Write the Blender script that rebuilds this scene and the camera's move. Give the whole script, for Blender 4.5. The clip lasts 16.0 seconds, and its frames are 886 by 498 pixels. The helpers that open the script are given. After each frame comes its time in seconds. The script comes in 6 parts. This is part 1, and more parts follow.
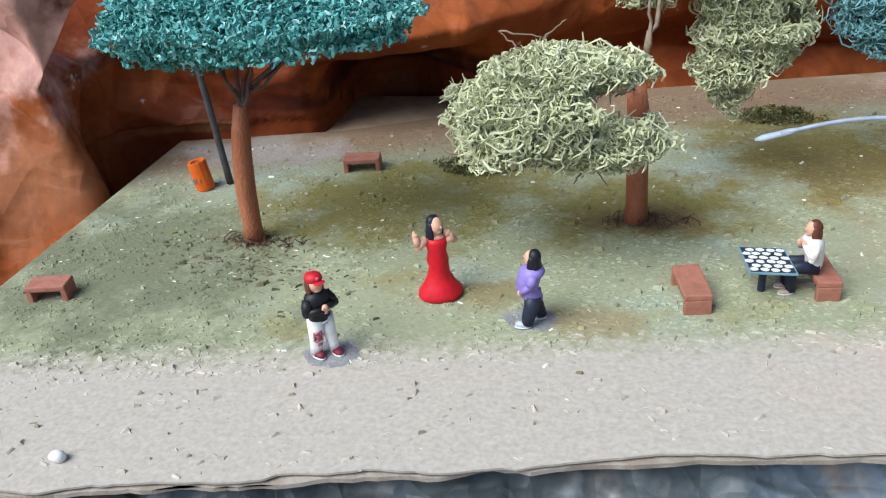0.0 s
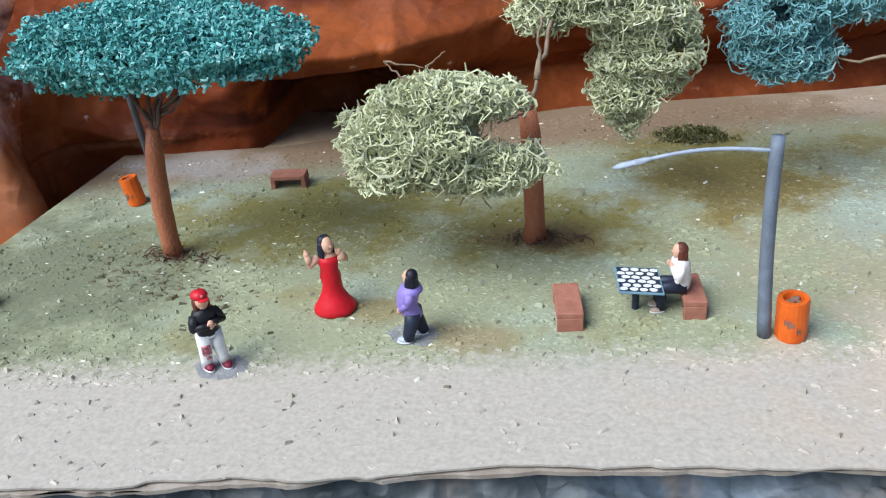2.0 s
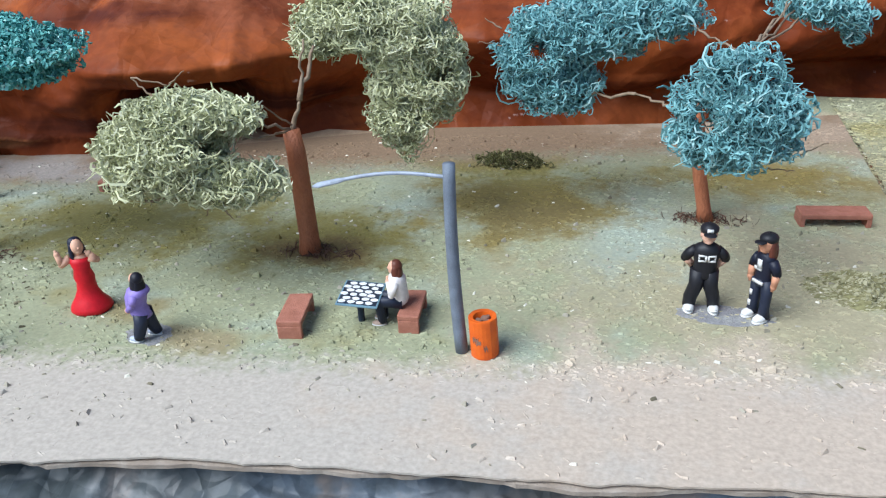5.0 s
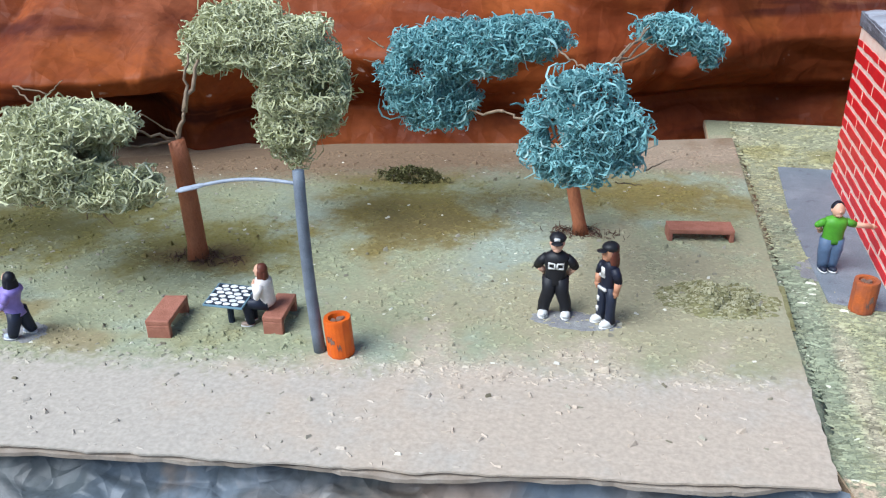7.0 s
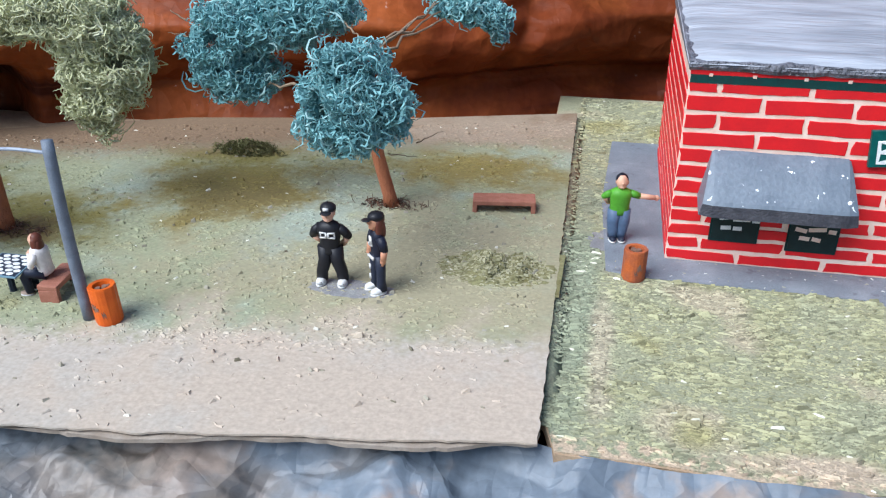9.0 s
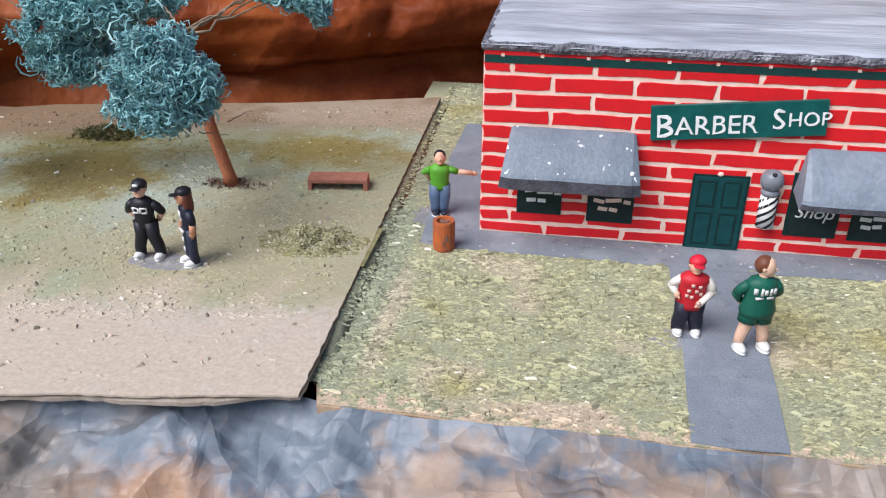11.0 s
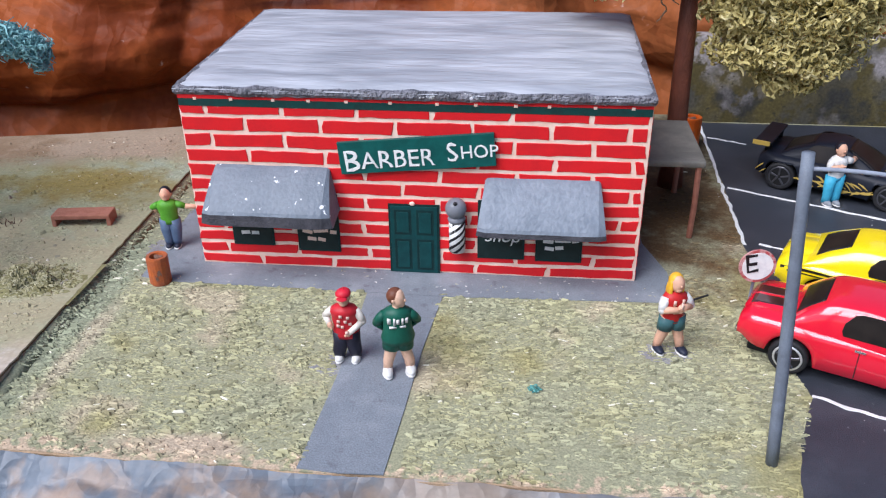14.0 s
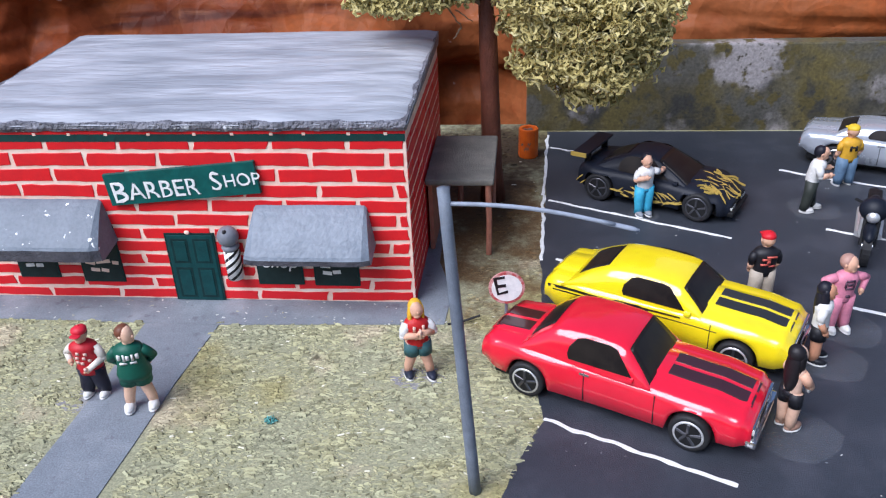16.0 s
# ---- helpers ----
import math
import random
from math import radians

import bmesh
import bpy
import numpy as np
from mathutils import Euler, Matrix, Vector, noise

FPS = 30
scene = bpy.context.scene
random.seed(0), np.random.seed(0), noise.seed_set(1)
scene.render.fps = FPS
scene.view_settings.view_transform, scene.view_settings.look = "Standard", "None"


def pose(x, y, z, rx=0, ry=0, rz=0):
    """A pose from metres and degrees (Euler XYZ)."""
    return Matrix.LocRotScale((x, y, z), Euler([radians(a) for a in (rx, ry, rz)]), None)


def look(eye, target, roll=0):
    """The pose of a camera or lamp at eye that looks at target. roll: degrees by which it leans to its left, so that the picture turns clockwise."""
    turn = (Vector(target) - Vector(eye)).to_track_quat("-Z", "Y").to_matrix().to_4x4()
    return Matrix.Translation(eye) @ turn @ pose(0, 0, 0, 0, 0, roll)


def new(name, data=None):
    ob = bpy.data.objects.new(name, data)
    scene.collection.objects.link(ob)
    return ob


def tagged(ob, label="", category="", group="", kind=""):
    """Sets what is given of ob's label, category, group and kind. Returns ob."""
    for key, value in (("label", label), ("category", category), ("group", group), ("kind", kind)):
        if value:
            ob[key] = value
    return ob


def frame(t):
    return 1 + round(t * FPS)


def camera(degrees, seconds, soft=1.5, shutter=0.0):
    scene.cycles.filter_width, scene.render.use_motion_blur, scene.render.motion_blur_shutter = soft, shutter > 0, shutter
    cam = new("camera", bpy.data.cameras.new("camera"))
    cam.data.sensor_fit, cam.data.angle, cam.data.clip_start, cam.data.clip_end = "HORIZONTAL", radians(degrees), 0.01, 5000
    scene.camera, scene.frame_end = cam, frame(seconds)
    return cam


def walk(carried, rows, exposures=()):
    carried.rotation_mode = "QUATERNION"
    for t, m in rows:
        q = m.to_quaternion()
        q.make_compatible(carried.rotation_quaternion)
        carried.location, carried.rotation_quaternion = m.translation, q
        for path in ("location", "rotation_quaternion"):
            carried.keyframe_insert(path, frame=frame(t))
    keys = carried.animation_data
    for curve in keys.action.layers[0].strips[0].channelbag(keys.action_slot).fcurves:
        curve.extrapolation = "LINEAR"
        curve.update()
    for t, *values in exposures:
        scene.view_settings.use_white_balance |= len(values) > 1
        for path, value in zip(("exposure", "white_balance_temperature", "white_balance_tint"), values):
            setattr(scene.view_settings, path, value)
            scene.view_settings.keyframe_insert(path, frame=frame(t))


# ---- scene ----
from mathutils.bvhtree import BVHTree

# All the numbers below are in centimetres: the place is a model at about 1:64.
CM = 0.01
cam = camera(57.0, 16.0, 1.2)
PATH = [
    (0, (6.388, 1.585, 10.544), (5.95, 3.283, 9.582), -5.0),
    (0.5, (6.865, 1.441, 10.779), (6.429, 3.135, 9.81), -5.0),
    (1, (7.615, 1.179, 10.768), (7.175, 2.87, 9.795), -5.2),
    (1.5, (8.284, 1.461, 10.883), (7.838, 3.155, 9.918), -5.1),
    (2, (9.357, 1.518, 11.154), (8.905, 3.216, 10.199), -4.9),
    (2.5, (10.478, 1.612, 11.376), (10.023, 3.311, 10.424), -4.5),
    (3, (11.407, 2.158, 11.36), (10.949, 3.857, 10.41), -4.2),
    (3.5, (12.708, 2.295, 11.218), (12.241, 3.987, 10.258), -3.9),
    (4, (14.206, 2.211, 11.318), (13.718, 3.897, 10.36), -3.6),
    (4.2, (14.709, 2.185, 11.353), (14.22, 3.874, 10.4), -3.4),
    (6.5, (19.037, 1.926, 11.042), (18.567, 3.663, 10.168), -1.4),
    (7, (19.737, 1.774, 11.254), (19.292, 3.519, 10.383), -1.1),
    (7.5, (20.866, 2.246, 11.101), (20.45, 3.994, 10.222), -0.5),
    (8, (22.177, 2.222, 11.217), (21.794, 3.979, 10.34), -0.2),
    (8.5, (23.912, 2.543, 11.257), (23.539, 4.29, 10.358), 0.1),
    (8.7, (24.349, 2.473, 11.235), (23.978, 4.212, 10.32), 0.0),
    (10.8, (29.122, 1.792, 11.291), (28.825, 3.54, 10.365), 0.1),
    (11, (29.637, 1.78, 11.269), (29.349, 3.526, 10.337), 0.2),
    (11.5, (30.916, 1.678, 11.125), (30.649, 3.421, 10.181), 0.2),
    (12, (32.202, 1.787, 11.455), (31.958, 3.527, 10.499), 0.1),
    (12.5, (33.683, 2.279, 11.396), (33.454, 4.019, 10.438), 0.0),
    (13, (34.603, 2.482, 11.546), (34.396, 4.23, 10.596), 0.2),
    (13.5, (36.029, 2.251, 11.928), (35.824, 3.998, 10.976), -0.1),
    (14, (37.609, 2.218, 12.789), (37.404, 3.969, 11.846), -0.7),
    (14.5, (39.688, 2.272, 13.026), (39.488, 4.022, 12.078), -1.0),
    (15, (41.228, 2.358, 13.254), (41.029, 4.107, 12.304), -1.5),
    (15.5, (42.743, 2.346, 13.497), (42.542, 4.096, 12.551), -2.0),
    (16, (44.351, 3.321, 13.342), (44.154, 5.071, 12.393), -2.4),
]
EXPOSURES = [(0, 0.09, 6080, 8), (2, 0.10, 5930, 8), (4.2, 0.13, 5850, 8), (7, 0.13, 5850, 8), (8.7, 0.13, 5850, 9), (11, 0.04, 6350, 15), (13, -0.01, 6250, 17), (16, 0.02, 5950, 17)]
walk(cam, [(t, look(Vector(eye) * CM, Vector(target) * CM, roll)) for t, eye, target, roll in PATH], EXPOSURES)

# ---- light: soft daylight from the front left ----
world = bpy.data.worlds.new("world")
world.use_nodes = True
scene.world = world
sky = world.node_tree.nodes.new("ShaderNodeTexSky")
sky.sky_type, sky.sun_disc, sky.sun_elevation, sky.sun_rotation = "NISHITA", False, radians(50), radians(224)
world.node_tree.links.new(sky.outputs[0], world.node_tree.nodes["Background"].inputs[0])
world.node_tree.nodes["Background"].inputs[1].default_value = 0.12
sun = new("sun", bpy.data.lights.new("sun", "SUN"))
sun.data.energy, sun.data.angle, sun.data.color = 4.9, radians(46), (0.96, 0.97, 0.96)
sun.matrix_world = look((-0.695 * math.cos(radians(50)), -0.719 * math.cos(radians(50)), math.sin(radians(50))), (0, 0, 0))


# ---- materials ----
def material(name, colour, second=None, rough=0.6, metal=0.0, scale=3.0, fine=40.0, amount=0.5, bump=0.1, stretch=(1, 1, 1), coat=0.0, spread=0.12, pieces=0.0, speck=None):
    """A painted or natural surface: two scales of noise between two colours, grain in the relief. Scales are per centimetre."""
    m = bpy.data.materials.new(name)
    m.use_nodes = True
    nodes, links = m.node_tree.nodes, m.node_tree.links
    bsdf = nodes["Principled BSDF"]
    second = second or tuple(c * 0.72 for c in colour)
    coord = nodes.new("ShaderNodeTexCoord")
    mapping = nodes.new("ShaderNodeMapping")
    mapping.inputs["Scale"].default_value = [100 * s for s in stretch]
    links.new(coord.outputs["Object"], mapping.inputs[0])

    def noise_at(freq, detail=4.0, distort=0.0):
        n = nodes.new("ShaderNodeTexNoise")
        n.inputs["Scale"].default_value, n.inputs["Detail"].default_value, n.inputs["Distortion"].default_value = freq, detail, distort
        links.new(mapping.outputs[0], n.inputs["Vector"])
        return n.outputs["Fac"]

    def ramp(value, lo, hi):
        r = nodes.new("ShaderNodeMapRange")
        r.inputs["From Min"].default_value, r.inputs["From Max"].default_value = lo, hi
        links.new(value, r.inputs["Value"])
        return r.outputs["Result"]

    def mix(fac, a, b):
        x = nodes.new("ShaderNodeMix")
        x.data_type = "RGBA"
        for socket, value in ((x.inputs["Factor"], fac), (x.inputs["A"], a), (x.inputs["B"], b)):
            if isinstance(value, (tuple, list)):
                socket.default_value = (*value, 1) if len(value) == 3 else value
            elif isinstance(value, float):
                socket.default_value = value
            else:
                links.new(value, socket)
        return x.outputs["Result"]

    broad, grain = noise_at(scale, 5.0, 0.4), noise_at(fine, 3.0)
    base = mix(ramp(broad, 0.5 - spread, 0.5 + spread), colour, second)
    base = mix(ramp(grain, 0.35, 0.75), base, mix(float(amount), base, tuple(c * 0.45 for c in colour)))
    if speck:
        base = mix(ramp(noise_at(fine * 0.35, 3.0), 0.672, 0.685), base, speck)
    if pieces:
        geo = nodes.new("ShaderNodeNewGeometry")
        hsv = nodes.new("ShaderNodeHueSaturation")
        links.new(base, hsv.inputs["Color"])
        links.new(ramp_out(nodes, links, geo.outputs["Random Per Island"], 1 - pieces, 1 + pieces), hsv.inputs["Value"])
        base = hsv.outputs["Color"]
    links.new(base, bsdf.inputs["Base Color"])
    bsdf.inputs["Metallic"].default_value = metal
    links.new(ramp_out(nodes, links, broad, rough - 0.08, rough + 0.1), bsdf.inputs["Roughness"])
    bsdf.inputs["Coat Weight"].default_value = coat
    bsdf.inputs["Specular IOR Level"].default_value = 0.5 if coat or metal else 0.28
    if bump:
        b = nodes.new("ShaderNodeBump")
        b.inputs["Strength"].default_value, b.inputs["Distance"].default_value = bump, 0.02 * CM * 10
        links.new(grain, b.inputs["Height"])
        links.new(b.outputs[0], bsdf.inputs["Normal"])
    return m


def ramp_out(nodes, links, value, lo, hi):
    r = nodes.new("ShaderNodeMapRange")
    r.inputs["To Min"].default_value, r.inputs["To Max"].default_value = lo, hi
    links.new(value, r.inputs["Value"])
    return r.outputs["Result"]


def blotched(name, colour, layers, rough=0.75, bump=0.3, fine=22.0, metal=0.0, grainy=0.55, spec=0.4, pieces=0.0, pale=None, creases=()):
    """A painted sheet. layers: (colour, kind, args): 'spot' (x, y, rx, ry and, if wanted, z, rz), 'half' (x0, y0, slope, soft, sign), 'noise' and level 'streak' (scale, lo, hi).
    pieces: how far loose grains of that dye vary one by one; pale: the tint of a few of them. creases: (facets a centimetre, depth in metres) of crumpled paper."""
    m = bpy.data.materials.new(name)
    m.use_nodes = True
    nodes, links = m.node_tree.nodes, m.node_tree.links
    bsdf = nodes["Principled BSDF"]
    coord = nodes.new("ShaderNodeTexCoord")
    mapping = nodes.new("ShaderNodeMapping")
    mapping.inputs["Scale"].default_value = (100, 100, 100)
    links.new(coord.outputs["Object"], mapping.inputs[0])
    pos = mapping.outputs[0]

    def noise_at(freq, detail=4.0, stretch=None):
        n = nodes.new("ShaderNodeTexNoise")
        n.inputs["Scale"].default_value, n.inputs["Detail"].default_value = freq, detail
        where = pos
        if stretch:
            scaled = nodes.new("ShaderNodeMapping")
            scaled.inputs["Scale"].default_value = stretch
            links.new(pos, scaled.inputs[0])
            where = scaled.outputs[0]
        links.new(where, n.inputs["Vector"])
        return n.outputs["Fac"]

    def calc(op, a, b=0.0, c=0.0):
        n = nodes.new("ShaderNodeMath")
        n.operation = op
        for i, v in enumerate((a, b, c)):
            if isinstance(v, (int, float)):
                n.inputs[i].default_value = v
            else:
                links.new(v, n.inputs[i])
        return n.outputs[0]

    def ramp(value, lo, hi):
        r = nodes.new("ShaderNodeMapRange")
        r.interpolation_type = "SMOOTHSTEP"
        r.inputs["From Min"].default_value, r.inputs["From Max"].default_value = lo, hi
        links.new(value, r.inputs["Value"])
        return r.outputs["Result"]

    wobble, grain, mid = noise_at(0.7, 6.0), noise_at(fine, 4.0), noise_at(4.0, 5.0)
    sep = nodes.new("ShaderNodeSeparateXYZ")
    links.new(pos, sep.inputs[0])
    x, y, z = sep.outputs
    base = None
    for tint, kind, args in [(colour, None, None)] + layers:
        if kind is None:
            rgb = nodes.new("ShaderNodeRGB")
            rgb.outputs[0].default_value = (*tint, 1)
            base = rgb.outputs[0]
            continue
        if kind == "spot":
            cx, cy, rx, ry = args[:4]
            dx = calc("DIVIDE", calc("SUBTRACT", x, cx), rx)
            dy = calc("DIVIDE", calc("SUBTRACT", y, cy), ry)
            total = calc("ADD", calc("MULTIPLY", dx, dx), calc("MULTIPLY", dy, dy))
            if len(args) == 6:
                dz = calc("DIVIDE", calc("SUBTRACT", z, args[4]), args[5])
                total = calc("ADD", total, calc("MULTIPLY", dz, dz))
            d = calc("SQRT", total)
            d = calc("ADD", d, calc("MULTIPLY", calc("SUBTRACT", wobble, 0.5), 2.1))
            d = calc("ADD", d, calc("MULTIPLY", calc("SUBTRACT", mid, 0.5), 0.7))
            fac = ramp(d, 1.25, 0.3)
        elif kind == "half":
            x0, y0, slope, soft, sign = args
            d = calc("SUBTRACT", calc("SUBTRACT", y, y0), calc("MULTIPLY", calc("SUBTRACT", x, x0), slope))
            d = calc("ADD", calc("MULTIPLY", d, sign), calc("MULTIPLY", calc("SUBTRACT", mid, 0.5), 2.5))
            fac = ramp(d, -soft, soft)
        else:
            fac = ramp(noise_at(args[0], 6.0, (0.22, 0.22, 2.6) if kind == "streak" else None), args[1], args[2])
        mixer = nodes.new("ShaderNodeMix")
        mixer.data_type = "RGBA"
        links.new(fac, mixer.inputs["Factor"])
        links.new(base, mixer.inputs["A"])
        mixer.inputs["B"].default_value = (*tint, 1)
        base = mixer.outputs["Result"]
    hsv = nodes.new("ShaderNodeHueSaturation")
    links.new(base, hsv.inputs["Color"])
    value = calc("MULTIPLY", ramp_out(nodes, links, grain, 1 - grainy, 1 + grainy), ramp_out(nodes, links, mid, 0.85, 1.15))
    if pieces:
        geo, mixer = nodes.new("ShaderNodeNewGeometry"), nodes.new("ShaderNodeMix")
        value = calc("MULTIPLY", value, ramp_out(nodes, links, calc("POWER", geo.outputs["Random Per Island"], 0.8), 1 - pieces, 1 + pieces))
        mixer.data_type = "RGBA"
        links.new(calc("GREATER_THAN", geo.outputs["Random Per Island"], 0.993), mixer.inputs["Factor"])
        links.new(base, mixer.inputs["A"])
        mixer.inputs["B"].default_value = (*(pale or colour), 1)
        links.new(mixer.outputs["Result"], hsv.inputs["Color"])
    links.new(value, hsv.inputs["Value"])
    links.new(hsv.outputs["Color"], bsdf.inputs["Base Color"])
    bsdf.inputs["Roughness"].default_value, bsdf.inputs["Metallic"].default_value = rough, metal
    bsdf.inputs["Specular IOR Level"].default_value = spec
    b = nodes.new("ShaderNodeBump")
    b.inputs["Strength"].default_value, b.inputs["Distance"].default_value = bump, 0.001
    links.new(grain, b.inputs["Height"])
    for scale, depth in creases:
        warp, cells, fold = nodes.new("ShaderNodeVectorMath"), nodes.new("ShaderNodeTexVoronoi"), nodes.new("ShaderNodeBump")
        shift = nodes.new("ShaderNodeTexNoise")
        shift.inputs["Scale"].default_value, shift.inputs["Detail"].default_value = scale * 0.7, 1.0
        links.new(pos, shift.inputs["Vector"])
        warp.operation = "MULTIPLY_ADD"
        links.new(shift.outputs["Color"], warp.inputs[0])
        warp.inputs[1].default_value = (1.1 / scale,) * 3
        links.new(pos, warp.inputs[2])
        cells.distance, cells.inputs["Scale"].default_value = "MANHATTAN", scale
        links.new(warp.outputs[0], cells.inputs["Vector"])
        fold.inputs["Strength"].default_value, fold.inputs["Distance"].default_value = 1.0, depth
        links.new(cells.outputs["Distance"], fold.inputs["Height"])
        links.new(b.outputs[0], fold.inputs["Normal"])
        b = fold
    links.new(b.outputs[0], bsdf.inputs["Normal"])
    return m


SAND, GREEN, OLIVE, BARE = (0.42, 0.37, 0.31), (0.285, 0.292, 0.18), (0.20, 0.17, 0.05), (0.205, 0.135, 0.08)
PARK_LAYERS = [
    ((0.295, 0.322, 0.235), "noise", (0.30, 0.5, 0.66)), ((0.25, 0.228, 0.11), "noise", (0.42, 0.55, 0.70)), ((0.32, 0.285, 0.18), "spot", (20.0, 22.0, 8.5, 6.0)),
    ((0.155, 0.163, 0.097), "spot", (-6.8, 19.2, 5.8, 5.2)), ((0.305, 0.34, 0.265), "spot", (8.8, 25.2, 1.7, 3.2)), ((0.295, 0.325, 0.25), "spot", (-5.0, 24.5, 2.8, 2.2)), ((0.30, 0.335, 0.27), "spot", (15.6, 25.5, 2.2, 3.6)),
    (OLIVE, "spot", (-0.8, 22.9, 5.0, 3.0)), (OLIVE, "spot", (1.6, 25.2, 3.0, 1.9)), (OLIVE, "spot", (6.7, 23.0, 3.7, 2.6)), ((0.21, 0.162, 0.048), "spot", (12.4, 26.8, 4.0, 3.6)),
    # The two small spots beside figurines are their cast shadows, painted in.
    (OLIVE, "spot", (11.2, 29.8, 3.2, 1.7)), ((0.225, 0.175, 0.055), "spot", (20.2, 30.2, 4.2, 2.2)), ((0.235, 0.20, 0.10), "spot", (3.2, 18.0, 1.5, 0.8)), ((0.27, 0.225, 0.125), "spot", (5.6, 17.2, 1.3, 0.7)),
    ((0.165, 0.11, 0.042), "spot", (6.9, 22.2, 1.9, 1.0)), ((0.17, 0.13, 0.045), "spot", (12.8, 25.7, 2.0, 1.7)),
    (BARE, "half", (-4.1, 26.0, 0.29, 1.5, 1)), ((0.31, 0.235, 0.165), "spot", (20.5, 35.2, 6.5, 3.0)), ((0.30, 0.26, 0.225), "spot", (-6.5, 27.0, 3.5, 1.6)),
    (SAND, "half", (0, 15.35, 0.155, 0.7, -1)), ((0.45, 0.368, 0.288), "spot", (20.0, 15.8, 9.0, 3.6)),
]
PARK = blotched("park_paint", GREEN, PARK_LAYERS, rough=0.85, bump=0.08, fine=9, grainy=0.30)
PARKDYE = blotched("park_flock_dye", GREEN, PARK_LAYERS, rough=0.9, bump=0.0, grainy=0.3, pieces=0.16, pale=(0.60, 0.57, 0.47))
LAWN_LAYERS = [
    ((0.285, 0.282, 0.178), "noise", (0.42, 0.48, 0.62)), ((0.37, 0.32, 0.215), "noise", (0.33, 0.56, 0.68)), ((0.27, 0.245, 0.115), "noise", (0.26, 0.55, 0.66)), ((0.245, 0.262, 0.175), "spot", (24.6, 22.0, 0.9, 10.0)),
    # Last two spots: brown ground, and shade by the tree and lean-to painted in.
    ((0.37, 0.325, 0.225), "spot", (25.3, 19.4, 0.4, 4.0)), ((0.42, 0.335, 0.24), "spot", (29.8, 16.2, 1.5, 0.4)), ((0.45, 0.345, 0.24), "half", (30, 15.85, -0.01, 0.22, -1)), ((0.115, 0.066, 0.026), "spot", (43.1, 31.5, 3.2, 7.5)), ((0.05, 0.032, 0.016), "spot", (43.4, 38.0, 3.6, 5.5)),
]
LAWN = blotched("shaded_lawn_paint", (0.287, 0.285, 0.18), LAWN_LAYERS, rough=0.9, fine=16, grainy=0.6)
LAWNDYE = blotched("shaded_lawn_dye", (0.31, 0.297, 0.172), LAWN_LAYERS, rough=0.9, bump=0.0, grainy=0.35, pieces=0.46, pale=(0.46, 0.44, 0.35))
ASPHALT = blotched("asphalt_paint", (0.034, 0.039, 0.050), [((0.052, 0.056, 0.070), "noise", (0.6, 0.45, 0.7))], rough=0.42, bump=0.25, fine=30)
PAVING = blotched("grey_paving_paint", (0.185, 0.208, 0.235), [((0.24, 0.263, 0.29), "noise", (0.8, 0.45, 0.7)), ((0.13, 0.135, 0.16), "noise", (2.5, 0.6, 0.75))], rough=0.6, bump=0.2)
LINER = material("pale_paper_liner", (0.40, 0.34, 0.28), (0.29, 0.235, 0.185), rough=0.8, scale=1.5, fine=20, amount=0.25, bump=0.2)
KRAFT = material("cardboard", (0.47, 0.34, 0.22), (0.36, 0.25, 0.16), rough=0.85, scale=1.5, fine=25, bump=0.2)
CORE = material("cardboard_core", (0.20, 0.135, 0.08), (0.09, 0.06, 0.036), rough=0.9, scale=4, fine=25)
ROCK = blotched("rock_paint_and_glare", (0.165, 0.036, 0.011), [
    ((0.29, 0.074, 0.020), "noise", (0.16, 0.44, 0.62)), ((0.070, 0.017, 0.010), "streak", (0.22, 0.54, 0.68)), ((0.27, 0.066, 0.018), "noise", (0.5, 0.58, 0.76)),
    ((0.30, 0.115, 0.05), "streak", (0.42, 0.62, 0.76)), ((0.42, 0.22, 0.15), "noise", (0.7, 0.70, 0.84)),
    # Spots: lit rock and, in pink, glare, put into the colour.
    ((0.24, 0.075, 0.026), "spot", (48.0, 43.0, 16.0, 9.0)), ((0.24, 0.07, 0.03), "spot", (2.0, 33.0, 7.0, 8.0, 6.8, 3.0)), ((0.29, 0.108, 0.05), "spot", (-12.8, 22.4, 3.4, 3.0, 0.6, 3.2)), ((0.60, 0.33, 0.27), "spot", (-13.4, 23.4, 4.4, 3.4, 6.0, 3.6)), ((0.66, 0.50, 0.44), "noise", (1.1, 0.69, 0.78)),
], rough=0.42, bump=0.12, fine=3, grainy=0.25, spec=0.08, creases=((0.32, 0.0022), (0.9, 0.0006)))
FOIL = blotched("grey_paper", (0.125, 0.15, 0.18), [
    ((0.16, 0.19, 0.225), "noise", (0.3, 0.45, 0.6)), ((0.215, 0.18, 0.15), "noise", (0.23, 0.48, 0.66)), ((0.275, 0.205, 0.155), "spot", (34.5, 13.2, 7.5, 2.4)), ((0.27, 0.215, 0.18), "noise", (0.6, 0.57, 0.70)), ((0.34, 0.245, 0.185), "spot", (29.5, 13.4, 3.6, 1.6)), ((0.33, 0.20, 0.125), "spot", (21.8, 13.0, 2.4, 1.4)),
    ((0.066, 0.078, 0.082), "spot", (3.0, 9.5, 16.0, 7.0)), ((0.17, 0.062, 0.036), "spot", (-8.5, 9.0, 5.5, 5.0)),
], rough=0.42, bump=0.06, fine=7, grainy=0.18, spec=0.32, creases=((0.34, 0.0042), (1.1, 0.0008)))
